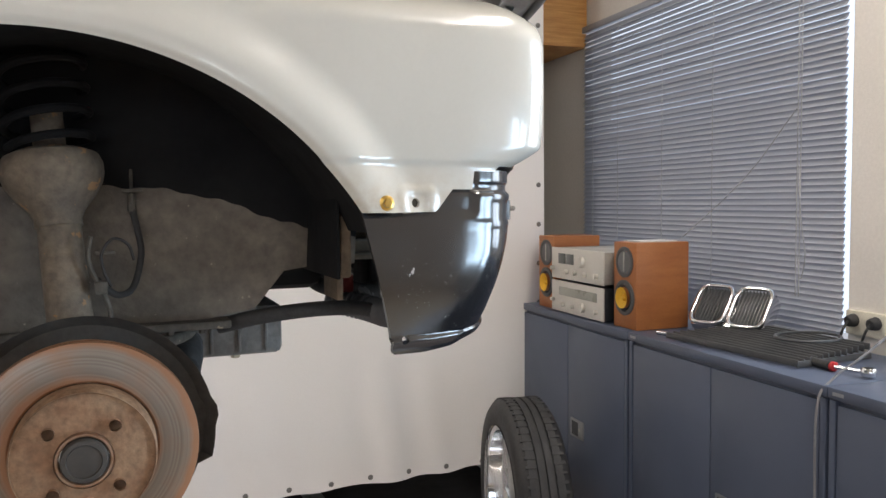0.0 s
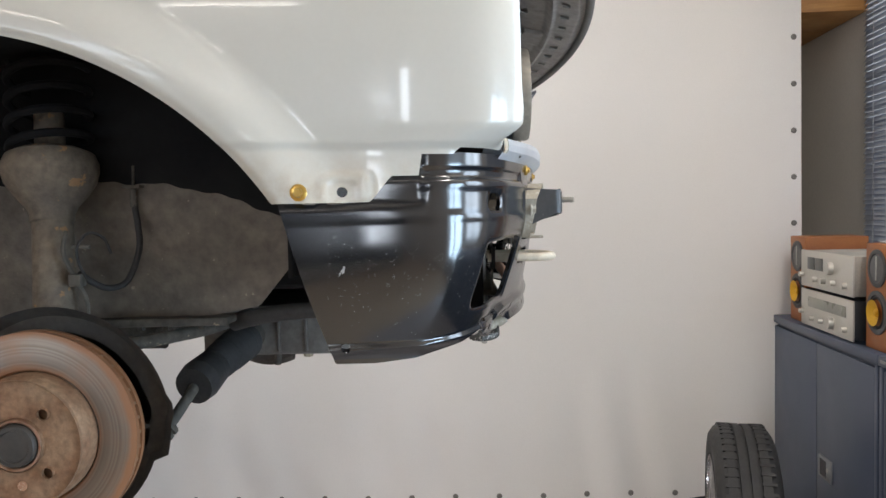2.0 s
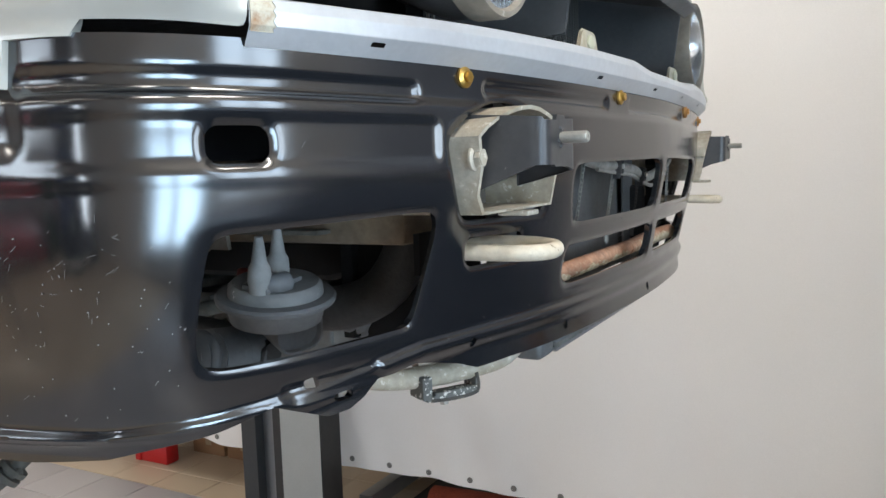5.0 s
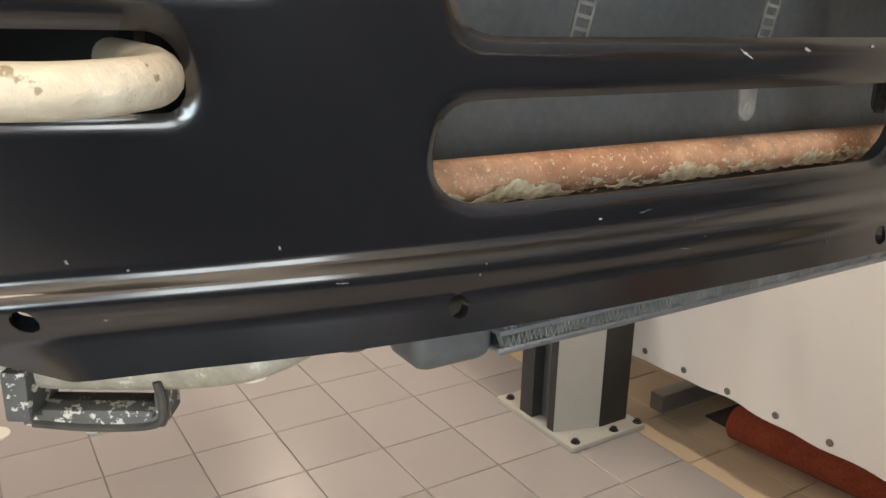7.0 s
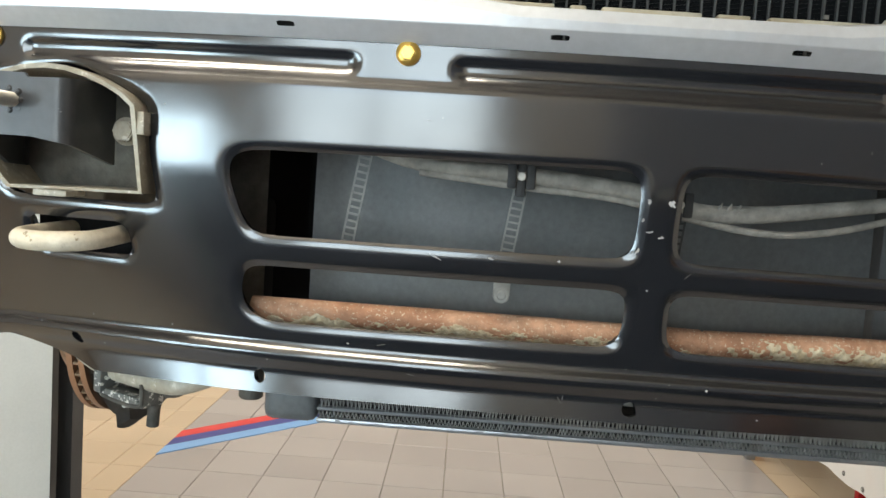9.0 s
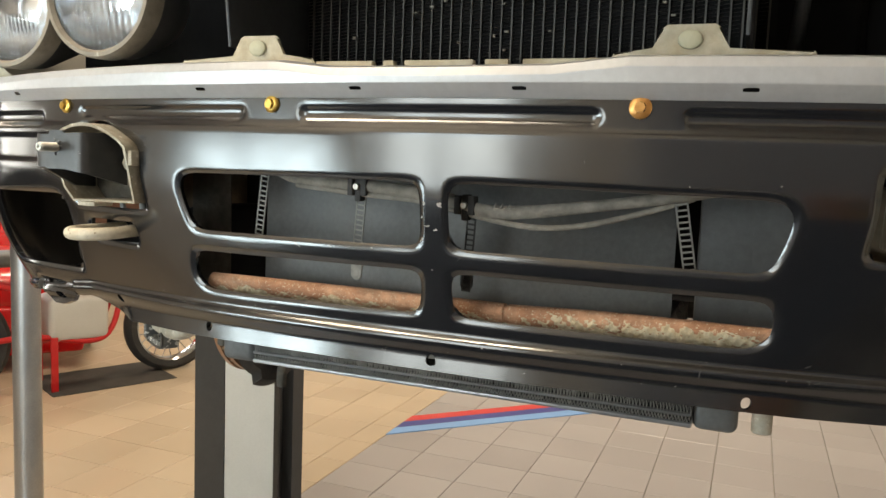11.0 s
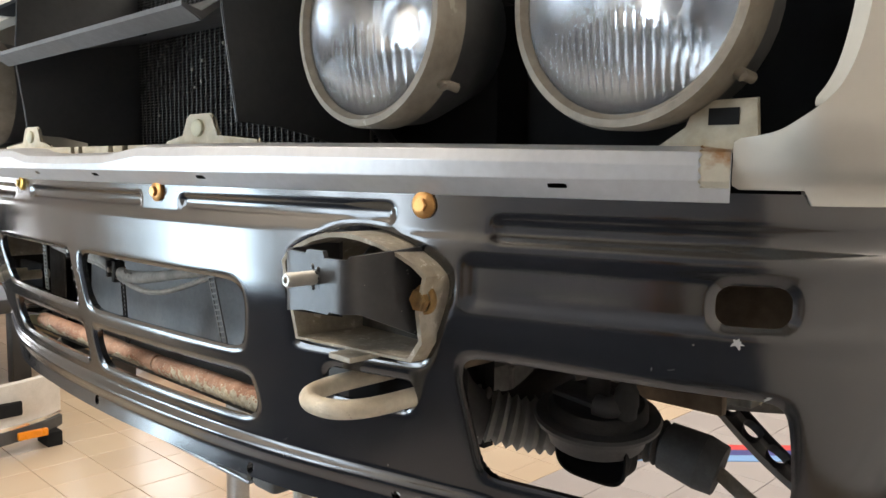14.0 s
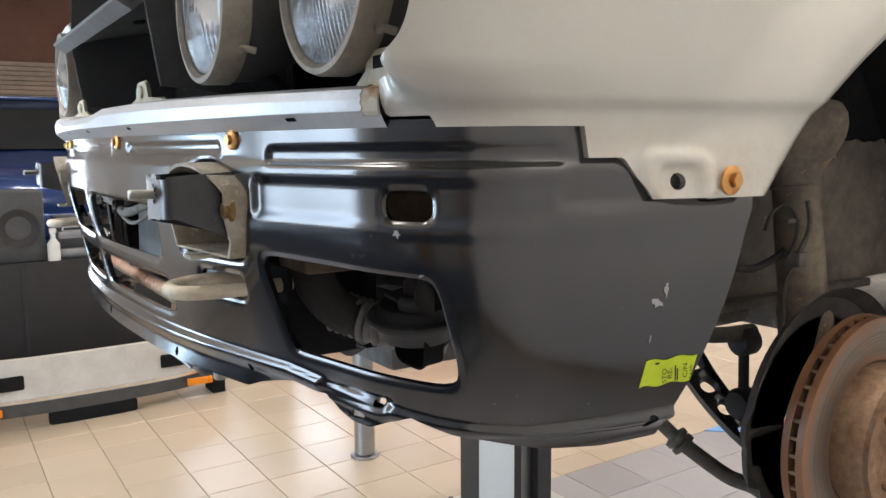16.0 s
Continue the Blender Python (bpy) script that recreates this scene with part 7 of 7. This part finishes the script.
M["crate_red"] = plain("crate_red", (0.55, 0.012, 0.015), 0.4, 0, (0.45, 0.01, 0.012), 8)
panel = thing("red_cabinet", (-2.40, 1.9, 0), "red framed white cabinet standing near the lift", "cabinet")
part("frame_post", boxed(-2.425, -2.385, 1.766, 1.822, 0.0, 0.95, bevel=0.004), "crate_red", panel)
part("base_shoe", boxed(-2.384, -2.195, 1.766, 1.85, 0.0, 0.10, bevel=0.012), "crate_red", panel)
part("white_door", boxed(-2.42, -2.39, 1.823, 2.5, 0.04, 0.95, bevel=0.004), "wall", panel)
for x in (-2.12, -1.88):
    bx = thing("cardboard_box", (x, 2.1, 0), "brown cardboard box on the floor", "box", "boxes behind the curtain")
    part("carton", boxed(x - 0.11, x + 0.11, 1.98, 2.25, 0.0, 0.16 if x < -2 else 0.13, bevel=0.003), plain("card%d" % int(-x * 100), (0.30, 0.17, 0.085), 0.8, 0, (0.26, 0.14, 0.07), 6), bx)
    part("tape", boxed(x - 0.02, x + 0.02, 1.979, 1.98, 0.05, 0.13), plain("tape%d" % int(-x * 100), (0.4, 0.3, 0.18), 0.4), bx)
table = thing("work_table", (-3.4, 1.9, 0), "white work table with clutter below it", "table")
for x, y in ((-3.15, 1.55), (-3.15, 2.3), (-3.9, 1.55), (-3.9, 2.3)):
    part("leg", boxed(x - 0.025, x + 0.025, y - 0.025, y + 0.025, 0.0, 0.85, bevel=0.003), "alu", table)
part("top", boxed(-4.0, -3.05, 1.45, 2.4, 0.85, 0.89, bevel=0.004), "grey_enamel", table)
for x, y, r, h, c in ((-3.3, 1.65, 0.05, 0.14, (0.75, 0.2, 0.02)), (-3.25, 1.85, 0.06, 0.12, (0.7, 0.7, 0.7)), (-3.4, 2.0, 0.07, 0.10, (0.75, 0.75, 0.75)), (-3.2, 2.15, 0.05, 0.16, (0.2, 0.2, 0.22))):
    can = thing("canister", (x, y, 0), "small workshop canister on the floor", "canister", "canisters under the table")
    bm = bmesh.new()
    lathe(bm, [(0, 0), (r, 0), (r, h * 0.75), (r * 0.5, h * 0.9), (r * 0.35, h), (0, h)], Matrix.Translation((x, y, 0)), 20)
    part("can", bm, plain("can%d" % int(h * 1000 - x * 10), c, 0.4), can)

# ---- the far side of the workshop
# bumper lying on the tiles
M["bumper_white"] = plain("bumper_white", (0.62, 0.59, 0.54), 0.5, 0, (0.52, 0.49, 0.44), 10, bump=0.1)
M["orange_lens"] = plain("orange_lens", (0.85, 0.26, 0.01), 0.25)
bump = thing("car_bumper", (-0.1, -3.6, 0), "white and black car bumper with chrome strip and orange indicators", "bumper")


def bar(name, pts, z0, z1, t, material, parent):
    b = bmesh.new()
    lo = [(x, y) for x, y in pts]
    out = lo + [(x, y - t) for x, y in reversed(lo)]
    slab(b, out, Matrix.Translation((0, 0, z0)), z1 - z0, min(0.008, t / 4))
    return part(name, b, material, parent)


arcp = [(0.78 - 1.62 * k / 14, -3.50 - 0.13 * abs(2 * k / 14 - 1) ** 4 - 0.04 * (2 * k / 14 - 1) ** 2) for k in range(15)]
bar("shell", [(x, y - 0.02) for x, y in arcp], 0.155, 0.385, 0.05, "bumper_white", bump)
bar("chrome_strip", [(x, y - 0.005) for x, y in arcp], 0.145, 0.165, 0.045, "chrome", bump)
bar("rubber_strip", arcp, 0.075, 0.145, 0.06, "plastic", bump)
bar("under_spoiler", [p for p in arcp if -0.35 < p[0] < 0.25], 0.0, 0.075, 0.05, "dark", bump)
for x in (0.50, -0.63):
    part("indicator", boxed(x - 0.075, x + 0.075, -3.525, -3.493, 0.092, 0.132, bevel=0.006), "orange_lens", bump)
for x in (0.40, -0.50):
    part("vent", boxed(x - 0.09, x + 0.09, -3.540, -3.520, 0.22, 0.30, bevel=0.01), "dark", bump)
for x in (0.66, -0.76):
    part("end_foot", boxed(x - 0.04, x + 0.04, -3.72, -3.56, 0.0, 0.08, bevel=0.004), "dark", bump)

bump.location += Vector((0.17, -0.12, 0))

# black flight case with hi-fi clutter on it
case = thing("black_chest", (0.2, -4.3, 0), "black wooden chest with clutter on its top", "chest")
part("body", boxed(-0.42, 1.3, -4.75, -4.05, 0.0, 0.86, bevel=0.008), plain("chest_black", (0.018, 0.017, 0.017), 0.55), case)
part("plinth", boxed(-0.44, 1.32, -4.77, -4.04, 0.0, 0.06, bevel=0.004), "dark", case)
for x in (-0.41, 0.40):
    part("corner_strip", boxed(x, x + 0.02, -4.048, -4.044, 0.06, 0.86), "black_steel", case)
dsp = thing("floor_speaker", (0.42, -4.4, 0.86), "black box speaker on the chest", "loudspeaker")
part("cabinet", boxed(0.27, 0.55, -4.55, -4.12, 0.86, 1.27, bevel=0.006), "plastic", dsp)
bm = bmesh.new()
lathe(bm, [(0.11, 0), (0.11, 0.008), (0.09, 0.004), (0.03, -0.02), (0, -0.015)], Matrix.Translation((0.41, -4.115, 1.06)) @ frame_to((0, 1, 0)), 28)
part("driver", bm, "rubber", dsp)
for k, (x0, x1, z0, h, c) in enumerate(((-0.12, 0.22, 0.862, 0.06, (0.16, 0.16, 0.17)), (-0.10, 0.21, 0.924, 0.055, (0.05, 0.05, 0.055)), (-0.08, 0.20, 0.981, 0.04, (0.4, 0.4, 0.42)), (-0.10, 0.18, 1.023, 0.03, (0.55, 0.56, 0.58)), (-0.06, 0.2, 1.055, 0.05, (0.08, 0.08, 0.08)))):
    u = thing("stacked_unit", ((x0 + x1) / 2, -4.3, z0), "flat grey electronic unit stacked on the chest", "hi-fi unit", "units on the chest")
    part("box", boxed(x0, x1, -4.45, -4.12, z0, z0 + h, bevel=0.004), plain("unit%d" % k, c, 0.4, 0.2), u)
    part("front", boxed(x0 + 0.01, x1 - 0.01, -4.12, -4.116, z0 + 0.008, z0 + h - 0.006, bevel=0.001), "black_steel" if k % 2 else "alu", u)
btl = thing("spray_bottle", (0.235, -4.08, 0.86), "white spray bottle on the chest", "bottle")
bm = bmesh.new()
lathe(bm, [(0, 0), (0.035, 0), (0.035, 0.10), (0.014, 0.13), (0.014, 0.16), (0.02, 0.165), (0.02, 0.19), (0, 0.19)], Matrix.Translation((0.235, -4.08, 0.86)), 20)
part("flask", bm, plain("bottle_white", (0.75, 0.75, 0.72), 0.4), btl)

# blue car and shutter behind
M["car_blue"] = plain("car_blue", (0.02, 0.055, 0.20), 0.2, 0.2, (0.018, 0.05, 0.18), 2, coat=0.6)
M["car_red"] = plain("car_red", (0.62, 0.006, 0.008), 0.2, 0, (0.56, 0.005, 0.007), 2, coat=0.6)
M["glass_dark"] = plain("glass_dark", (0.02, 0.024, 0.028), 0.08)


def far_car(name, m, material, label, lamps=True):
    """A parked saloon: x forward, y left, z up in m."""
    c = new(name)
    c.matrix_world = m
    bpy.context.view_layer.update()
    tagged(c, label, "car")
    sec = [(2.12, 0.52, 0.42, 0.58), (2.02, 0.70, 0.28, 0.66), (1.7, 0.80, 0.22, 0.74), (1.0, 0.83, 0.20, 0.82), (0.6, 0.84, 0.20, 0.90), (-1.2, 0.84, 0.20, 0.92), (-1.8, 0.80, 0.24, 0.90), (-2.1, 0.66, 0.34, 0.82)]
    bm = bmesh.new()
    rings = []
    for x, w, z0, z1 in sec:
        zm = (z0 + z1) / 2
        o = [(-w * 0.90, z0), (-w, z0 + 0.10), (-w, zm + 0.06), (-w * 0.93, z1 - 0.05), (-w * 0.80, z1), (0, z1 + 0.02), (w * 0.80, z1), (w * 0.93, z1 - 0.05), (w, zm + 0.06), (w, z0 + 0.10), (w * 0.90, z0)]
        rings.append([bm.verts.new(m @ Vector((x, y, z))) for y, z in o])
    for a, b in zip(rings, rings[1:]):
        for k in range(len(a)):
            bm.faces.new((a[k], a[(k + 1) % len(a)], b[(k + 1) % len(b)], b[k]))
    bm.faces.new(rings[0])
    bm.faces.new(rings[-1][::-1])
    bmesh.ops.subdivide_edges(bm, edges=bm.edges[:], cuts=1, smooth=0.4, use_grid_fill=True)
    body = part("body", bm, material, c, angle=60)
    bm = bmesh.new()
    roof = []
    for x, w, z in ((0.75, 0.74, 0.90), (0.1, 0.62, 1.34), (-0.9, 0.62, 1.36), (-1.55, 0.72, 0.92)):
        roof.append([bm.verts.new(m @ Vector((x, y, zz))) for y, zz in ((-w - 0.06 * (z > 1), 0.88), (-w, z), (w, z), (w + 0.06 * (z > 1), 0.88))])
    for a, b in zip(roof, roof[1:]):
        for k in range(3):
            bm.faces.new((a[k], a[k + 1], b[k + 1], b[k]))
    part("greenhouse", bm, "glass_dark", c)
    part("roof", boxed(-0.88, 0.08, -0.60, 0.60, 1.345, 1.385, bevel=0.015, m=m), material, c)
    part("front_bumper", boxed(2.02, 2.16, -0.74, 0.74, 0.26, 0.44, bevel=0.03, seg=3, m=m), material, c)
    part("front_spoiler", boxed(1.90, 2.14, -0.72, 0.72, 0.11, 0.27, bevel=0.03, seg=3, m=m), material, c)
    for s in (1, -1):
        if lamps:
            part("head_lamp", boxed(2.06, 2.125, s * 0.60 - 0.13, s * 0.60 + 0.13, 0.52, 0.63, bevel=0.02, seg=3, m=m), "dark", c)
            bm = bmesh.new()
            lathe(bm, [(0, 0.012), (0.035, 0.008), (0.048, 0)], m @ Matrix.Translation((2.125, s * 0.64, 0.575)) @ frame_to((1, 0, 0)), 20)
            part("lamp_glass", bm, "grey_plastic", c)
            part("indicator", boxed(2.155, 2.168, s * 0.52 - 0.08, s * 0.52 + 0.08, 0.37, 0.405, bevel=0.006, m=m), "orange_lens", c)
            part("intake", boxed(2.155, 2.166, s * 0.47 - 0.10, s * 0.47 + 0.10, 0.28, 0.335, bevel=0.006, m=m), "dark", c)
        for x in (1.32, -1.28):
            mm = m @ Matrix.Translation((x, s * 0.76, 0.30)) @ frame_to((0, s, 0))
            bm = bmesh.new()
            lathe(bm, [(0.20, 0.08), (0.29, 0.085), (0.305, 0.06), (0.305, -0.09), (0.29, -0.10), (0.2, -0.10)], mm, 32)
            wl = part("wheel", bm, "rubber", c)
            bm = bmesh.new()
            lathe(bm, [(0, 0.06), (0.05, 0.065), (0.06, 0.05), (0.17, 0.055), (0.20, 0.08)], mm, 24)
            part("rim", bm, "alu", wl)
    return c


far_car("blue_car", Matrix.Translation((0.1, -7.3, 0.62)) @ Matrix.Rotation(radians(95), 4, "Z"), M["car_blue"], "blue saloon car parked on a raised platform", lamps=False)
plat = thing("parking_platform", (0.1, -7.3, 0), "dark steel car platform carrying the blue car", "platform")
part("deck", boxed(-1.0, 1.2, -9, -5.1, 0.52, 0.62, bevel=0.01), "anthracite", plat)
for x, y in ((-0.9, -5.2), (1.1, -5.2), (-0.9, -8.8), (1.1, -8.8)):
    part("leg", boxed(x - 0.06, x + 0.06, y - 0.06, y + 0.06, 0.0, 0.52, bevel=0.005), "anthracite", plat)
shut = thing("roller_shutter", (0, -8.95, 2.0), "beige roller shutter slats on the far wall", "shutter")
for k in range(9):
    part("slat", boxed(-3.0, 2.5, -8.985, -8.955, 2.02 + k * 0.052, 2.066 + k * 0.052, bevel=0.006), plain("shutter_beige", (0.55, 0.46, 0.37), 0.6) if k == 0 else bpy.data.materials["shutter_beige"], shut)

# mural-painted black cabinet
mural = thing("painted_cabinet", (-1.48, -5.6, 0), "black cabinet painted with a green and violet mural", "cabinet")
mm_ = bpy.data.materials.new("mural_paint")
mm_.use_nodes = True
_nt = mm_.node_tree
_n = noisy(_nt, 2.2, 3, 0.5)
_c = ramp(_nt, _n, [(0.30, (0.02, 0.02, 0.02)), (0.42, (0.06, 0.16, 0.04)), (0.52, (0.22, 0.28, 0.04)), (0.60, (0.05, 0.10, 0.05)), (0.70, (0.08, 0.06, 0.16))])
_nt.links.new(_c, _nt.nodes["Principled BSDF"].inputs["Base Color"])
_nt.nodes["Principled BSDF"].inputs["Roughness"].default_value = 0.35
part("carcass", boxed(-1.56, -1.402, -6.5, -4.78, 0.0, 1.15, bevel=0.006), plain("mural_black", (0.022, 0.02, 0.019), 0.5), mural)
part("painted_front", boxed(-1.401, -1.390, -6.48, -4.84, 0.19, 1.12, bevel=0.002), mm_, mural)
part("gold_line", boxed(-1.401, -1.388, -6.48, -4.82, 0.155, 0.170), plain("gold_line", (0.45, 0.33, 0.18), 0.5), mural)
part("white_tag", boxed(-1.401, -1.388, -5.42, -5.33, 0.03, 0.10), "wall", mural)

# red sports car and red motorcycle
far_car("red_car", Matrix.Translation((-3.53, -6.09, 0.0)) @ Matrix.Rotation(radians(52), 4, "Z"), M["car_red"], "red sports car parked on beige tiles")
moto = thing("motorcycle", (-2.4, -4.2, 0), "red motorcycle with wire-spoked wheels on its stand", "motorcycle")
MM = Matrix.Translation((-1.85, -4.02, 0)) @ Matrix.Rotation(radians(154), 4, "Z")


def bike_wheel(x):
    m = MM @ Matrix.Translation((x, 0, 0.32)) @ frame_to((0, 1, 0))
    bm = bmesh.new()
    lathe(bm, [(0.25, 0.045), (0.29, 0.05), (0.318, 0.025), (0.322, 0), (0.318, -0.025), (0.29, -0.05), (0.25, -0.045)], m, 48)
    w = part("tyre", bm, "rubber", moto)
    bm = bmesh.new()
    lathe(bm, [(0.252, 0.045), (0.238, 0.035), (0.232, 0), (0.238, -0.035), (0.252, -0.045)], m, 48)
    part("rim", bm, "chrome", w)
    bm = bmesh.new()
    for k in range(24):
        a, b = 2 * math.pi * k / 24, 2 * math.pi * (k + (2 if k % 2 else -2)) / 24
        rod(bm, m @ Vector((0.06 * math.cos(a), 0.06 * math.sin(a), 0.03)), m @ Vector((0.236 * math.cos(b), 0.236 * math.sin(b), 0)), 0.003, n=5)
    part("spokes", bm, "alu", w)
    bm = bmesh.new()
    lathe(bm, [(0, 0.06), (0.06, 0.055), (0.085, 0.03), (0.085, -0.03), (0.06, -0.055), (0, -0.06)], m, 32)
    part("hub", bm, "grey_enamel", w)


bike_wheel(0.0)
bike_wheel(1.32)
for s in (1, -1):
    bm = bmesh.new()
    tube(bm, [MM @ Vector((1.32, s * 0.085, 0.32)), MM @ Vector((1.18, s * 0.085, 0.70)), MM @ Vector((1.05, s * 0.085, 1.0))], 0.02)
    part("fork_leg", bm, "alu", moto)
    bm = bmesh.new()
    tube(bm, [MM @ Vector((0.0, s * 0.09, 0.32)), MM @ Vector((0.45, s * 0.10, 0.36))], 0.018)
    part("swing_arm", bm, "crate_red", moto)
    bm = bmesh.new()
    tube(bm, [MM @ Vector((0.45, s * 0.11, 0.34)), MM @ Vector((0.42, s * 0.11, 0.62)), MM @ Vector((0.75, s * 0.11, 0.80)), MM @ Vector((1.04, s * 0.03, 0.92))], 0.02)
    tube(bm, [MM @ Vector((0.45, s * 0.11, 0.34)), MM @ Vector((0.85, s * 0.11, 0.32)), MM @ Vector((1.0, s * 0.05, 0.80))], 0.018)
    tube(bm, [MM @ Vector((0.42, s * 0.11, 0.62)), MM @ Vector((-0.15, s * 0.11, 0.78))], 0.016)
    part("frame_tube", bm, "crate_red", moto)
    part("side_stand", boxed(0.50, 0.54, s * 0.16 - 0.012, s * 0.16 + 0.012, 0.0, 0.34, bevel=0.004, m=MM), "crate_red", moto)
part("engine", boxed(0.50, 0.86, -0.14, 0.14, 0.30, 0.58, bevel=0.04, seg=3, m=MM), "grey_enamel", moto)
part("tank", boxed(0.45, 0.98, -0.14, 0.14, 0.78, 0.98, bevel=0.06, seg=4, m=MM), "crate_red", moto)
part("seat", boxed(-0.15, 0.46, -0.13, 0.13, 0.78, 0.86, bevel=0.03, seg=3, m=MM), "plastic", moto)
part("mudguard", boxed(-0.22, 0.12, -0.07, 0.07, 0.655, 0.675, bevel=0.008, m=MM), "crate_red", moto)
mt = part("parking_mat", boxed(0.48, 1.25, -0.26, 0.26, 0.0, 0.006, bevel=0.002, m=MM), bpy.data.materials["mat_dark"])
tagged(mt, "dark rubber mat under the motorcycle", "mat")

# ---- floor markings and tiles
STRIPE = (("stripe_light_blue", 0.0, (0.20, 0.42, 0.78)), ("stripe_dark_blue", 0.118, (0.05, 0.06, 0.28)), ("stripe_red", 0.236, (0.70, 0.05, 0.05)))
for name, off, col in STRIPE:
    bm = bmesh.new()
    x0 = -2.517 - off
    w = 0.118
    slab(bm, [(x0, -1.535), (x0 - 4.0, 2.5), (x0 - w - 4.0, 2.5), (x0 - w, -1.535)], Matrix.Translation((0, 0, -0.001)), 0.006, 0.0003)
    tagged(part(name, bm, plain(name, col, 0.4, 0, tuple(c * 0.9 for c in col), 6)), "painted floor stripe across the grey tiles", "", "", "structure")
for x, y in ((-1.979, -0.413), (-1.988, 0.508)):
    capo = thing("floor_socket", (x, y, 0), "white round floor socket cap", "floor cap", "floor caps")
    bm = bmesh.new()
    lathe(bm, [(0, 0.007), (0.045, 0.007), (0.056, 0.004), (0.058, 0)], Matrix.Translation((x, y, 0.0)), 28)
    lid = part("cap", bm, "lamp_white", capo)
    bm = bmesh.new()
    rod(bm, (x, y, 0.006), (x, y, 0.0078), 0.007, n=12)
    part("screw", bm, "grey_plastic", lid)


def tile_material(name, a, b):
    m = bpy.data.materials.new(name)
    m.use_nodes = True
    nt = m.node_tree
    bs = nt.nodes["Principled BSDF"]
    info = nt.nodes.new("ShaderNodeObjectInfo")
    geo = nt.nodes.new("ShaderNodeNewGeometry")
    add = nt.nodes.new("ShaderNodeMath")
    add.operation = "ADD"
    nt.links.new(info.outputs["Random"], add.inputs[0])
    nt.links.new(geo.outputs["Random Per Island"], add.inputs[1])
    fr = nt.nodes.new("ShaderNodeMath")
    fr.operation = "FRACT"
    nt.links.new(add.outputs[0], fr.inputs[0])
    base = mixed(nt, fr.outputs[0], a, b)
    cloud_tex = nt.nodes.new("ShaderNodeTexNoise")
    cloud_tex.inputs["Scale"].default_value, cloud_tex.inputs["Detail"].default_value = 1.8, 2
    nt.links.new(geo.outputs["Position"], cloud_tex.inputs["Vector"])
    cloud = ramp(nt, cloud_tex.outputs["Fac"], [(0.25, 0.92), (0.75, 1.0)])
    mul = nt.nodes.new("ShaderNodeMix")
    mul.data_type, mul.blend_type = "RGBA", "MULTIPLY"
    mul.inputs[0].default_value = 1
    nt.links.new(base, mul.inputs[6])
    nt.links.new(cloud, mul.inputs[7])
    nt.links.new(mul.outputs[2], bs.inputs["Base Color"])
    bs.inputs["Roughness"].default_value = 0.27
    return m


M["tile_grey"] = tile_material("tile_grey", (0.445, 0.425, 0.43), (0.395, 0.375, 0.38))
M["tile_beige"] = tile_material("tile_beige", (0.62, 0.50, 0.37), (0.56, 0.45, 0.33))
PITCH, GAP, X0, Y0 = 0.281, 0.0016, -2.368, -1.535
bm = bmesh.new()
h, i_ = PITCH / 2 - GAP, PITCH / 2 - GAP - 0.0025
top = [bm.verts.new((x * i_, y * i_, 0.0)) for x, y in ((-1, -1), (1, -1), (1, 1), (-1, 1))]
mid = [bm.verts.new((x * h, y * h, -0.0018)) for x, y in ((-1, -1), (1, -1), (1, 1), (-1, 1))]
low = [bm.verts.new((x * h, y * h, -0.007)) for x, y in ((-1, -1), (1, -1), (1, 1), (-1, 1))]
bm.faces.new(top)
for a, b in ((top, mid), (mid, low)):
    for k in range(4):
        bm.faces.new((b[k], b[(k + 1) % 4], a[(k + 1) % 4], a[k]))
tile_meshes = {}
base_mesh = mesh_of(bm, smooth=False)
for name in ("tile_grey", "tile_beige"):
    tile_meshes[name] = base_mesh.copy()
    tile_meshes[name].materials.append(M[name])
tv = np.array([v.co[:] for v in base_mesh.vertices])
tf = [list(p.vertices) for p in base_mesh.polygons]
rest = {"tile_grey": ([], []), "tile_beige": ([], [])}
near = 0
EDGE = Y0 + 11 * PITCH                       # the grey bay ends here, under the curtain
cells = []
for a in range(-24, 20):
    cells += [("tile_grey", X0 + (a + 0.5) * PITCH, Y0 + (b + 0.5) * PITCH, PITCH, PITCH) for b in range(11)]
B_PITCH, BX, BY = 0.2845, -0.655, -2.826     # the beige field has its own joints
for a in range(-30, 13):
    for b in range(-22, 22):
        y0, y1 = BY + b * B_PITCH, BY + (b + 1) * B_PITCH
        if y0 > Y0 - 0.03 and y1 < EDGE + 0.03:
            continue
        if y0 < Y0 < y1:
            y1 = Y0
        if y0 < EDGE < y1:
            y0 = EDGE
        if y1 - y0 > 0.03:
            cells.append(("tile_beige", BX + (a + 0.5) * B_PITCH, (y0 + y1) / 2, B_PITCH, y1 - y0))
for name, x, y, wx, wy in cells:
    if not (-8.9 < x < 3.0 and -8.9 < y < 3.1):
        continue
    if -2.65 < x < -0.2 and -3.6 < y < 1.9 and near < 300:
        ob = new("tile", tile_meshes[name])
        ob.location = (x, y, rng.uniform(-0.0003, 0.0003))
        ob.scale = (wx / PITCH, wy / PITCH, 1)
        ob.parent = floor_bed
        near += 1
    else:
        V, F = rest[name]
        n = len(V) * 12
        V.append(tv * np.array([wx / PITCH, wy / PITCH, 1]) + np.array([x, y, rng.uniform(-0.0003, 0.0003)]))
        F.extend([[k + n for k in f] for f in tf])
for name, (V, F) in rest.items():
    me = bpy.data.meshes.new(name)
    me.from_pydata(np.concatenate(V).tolist(), [], F)
    me.materials.append(M[name])
    ob = new("tiles", me)
    ob.parent = floor_bed
    ob["kind"] = "stuff"
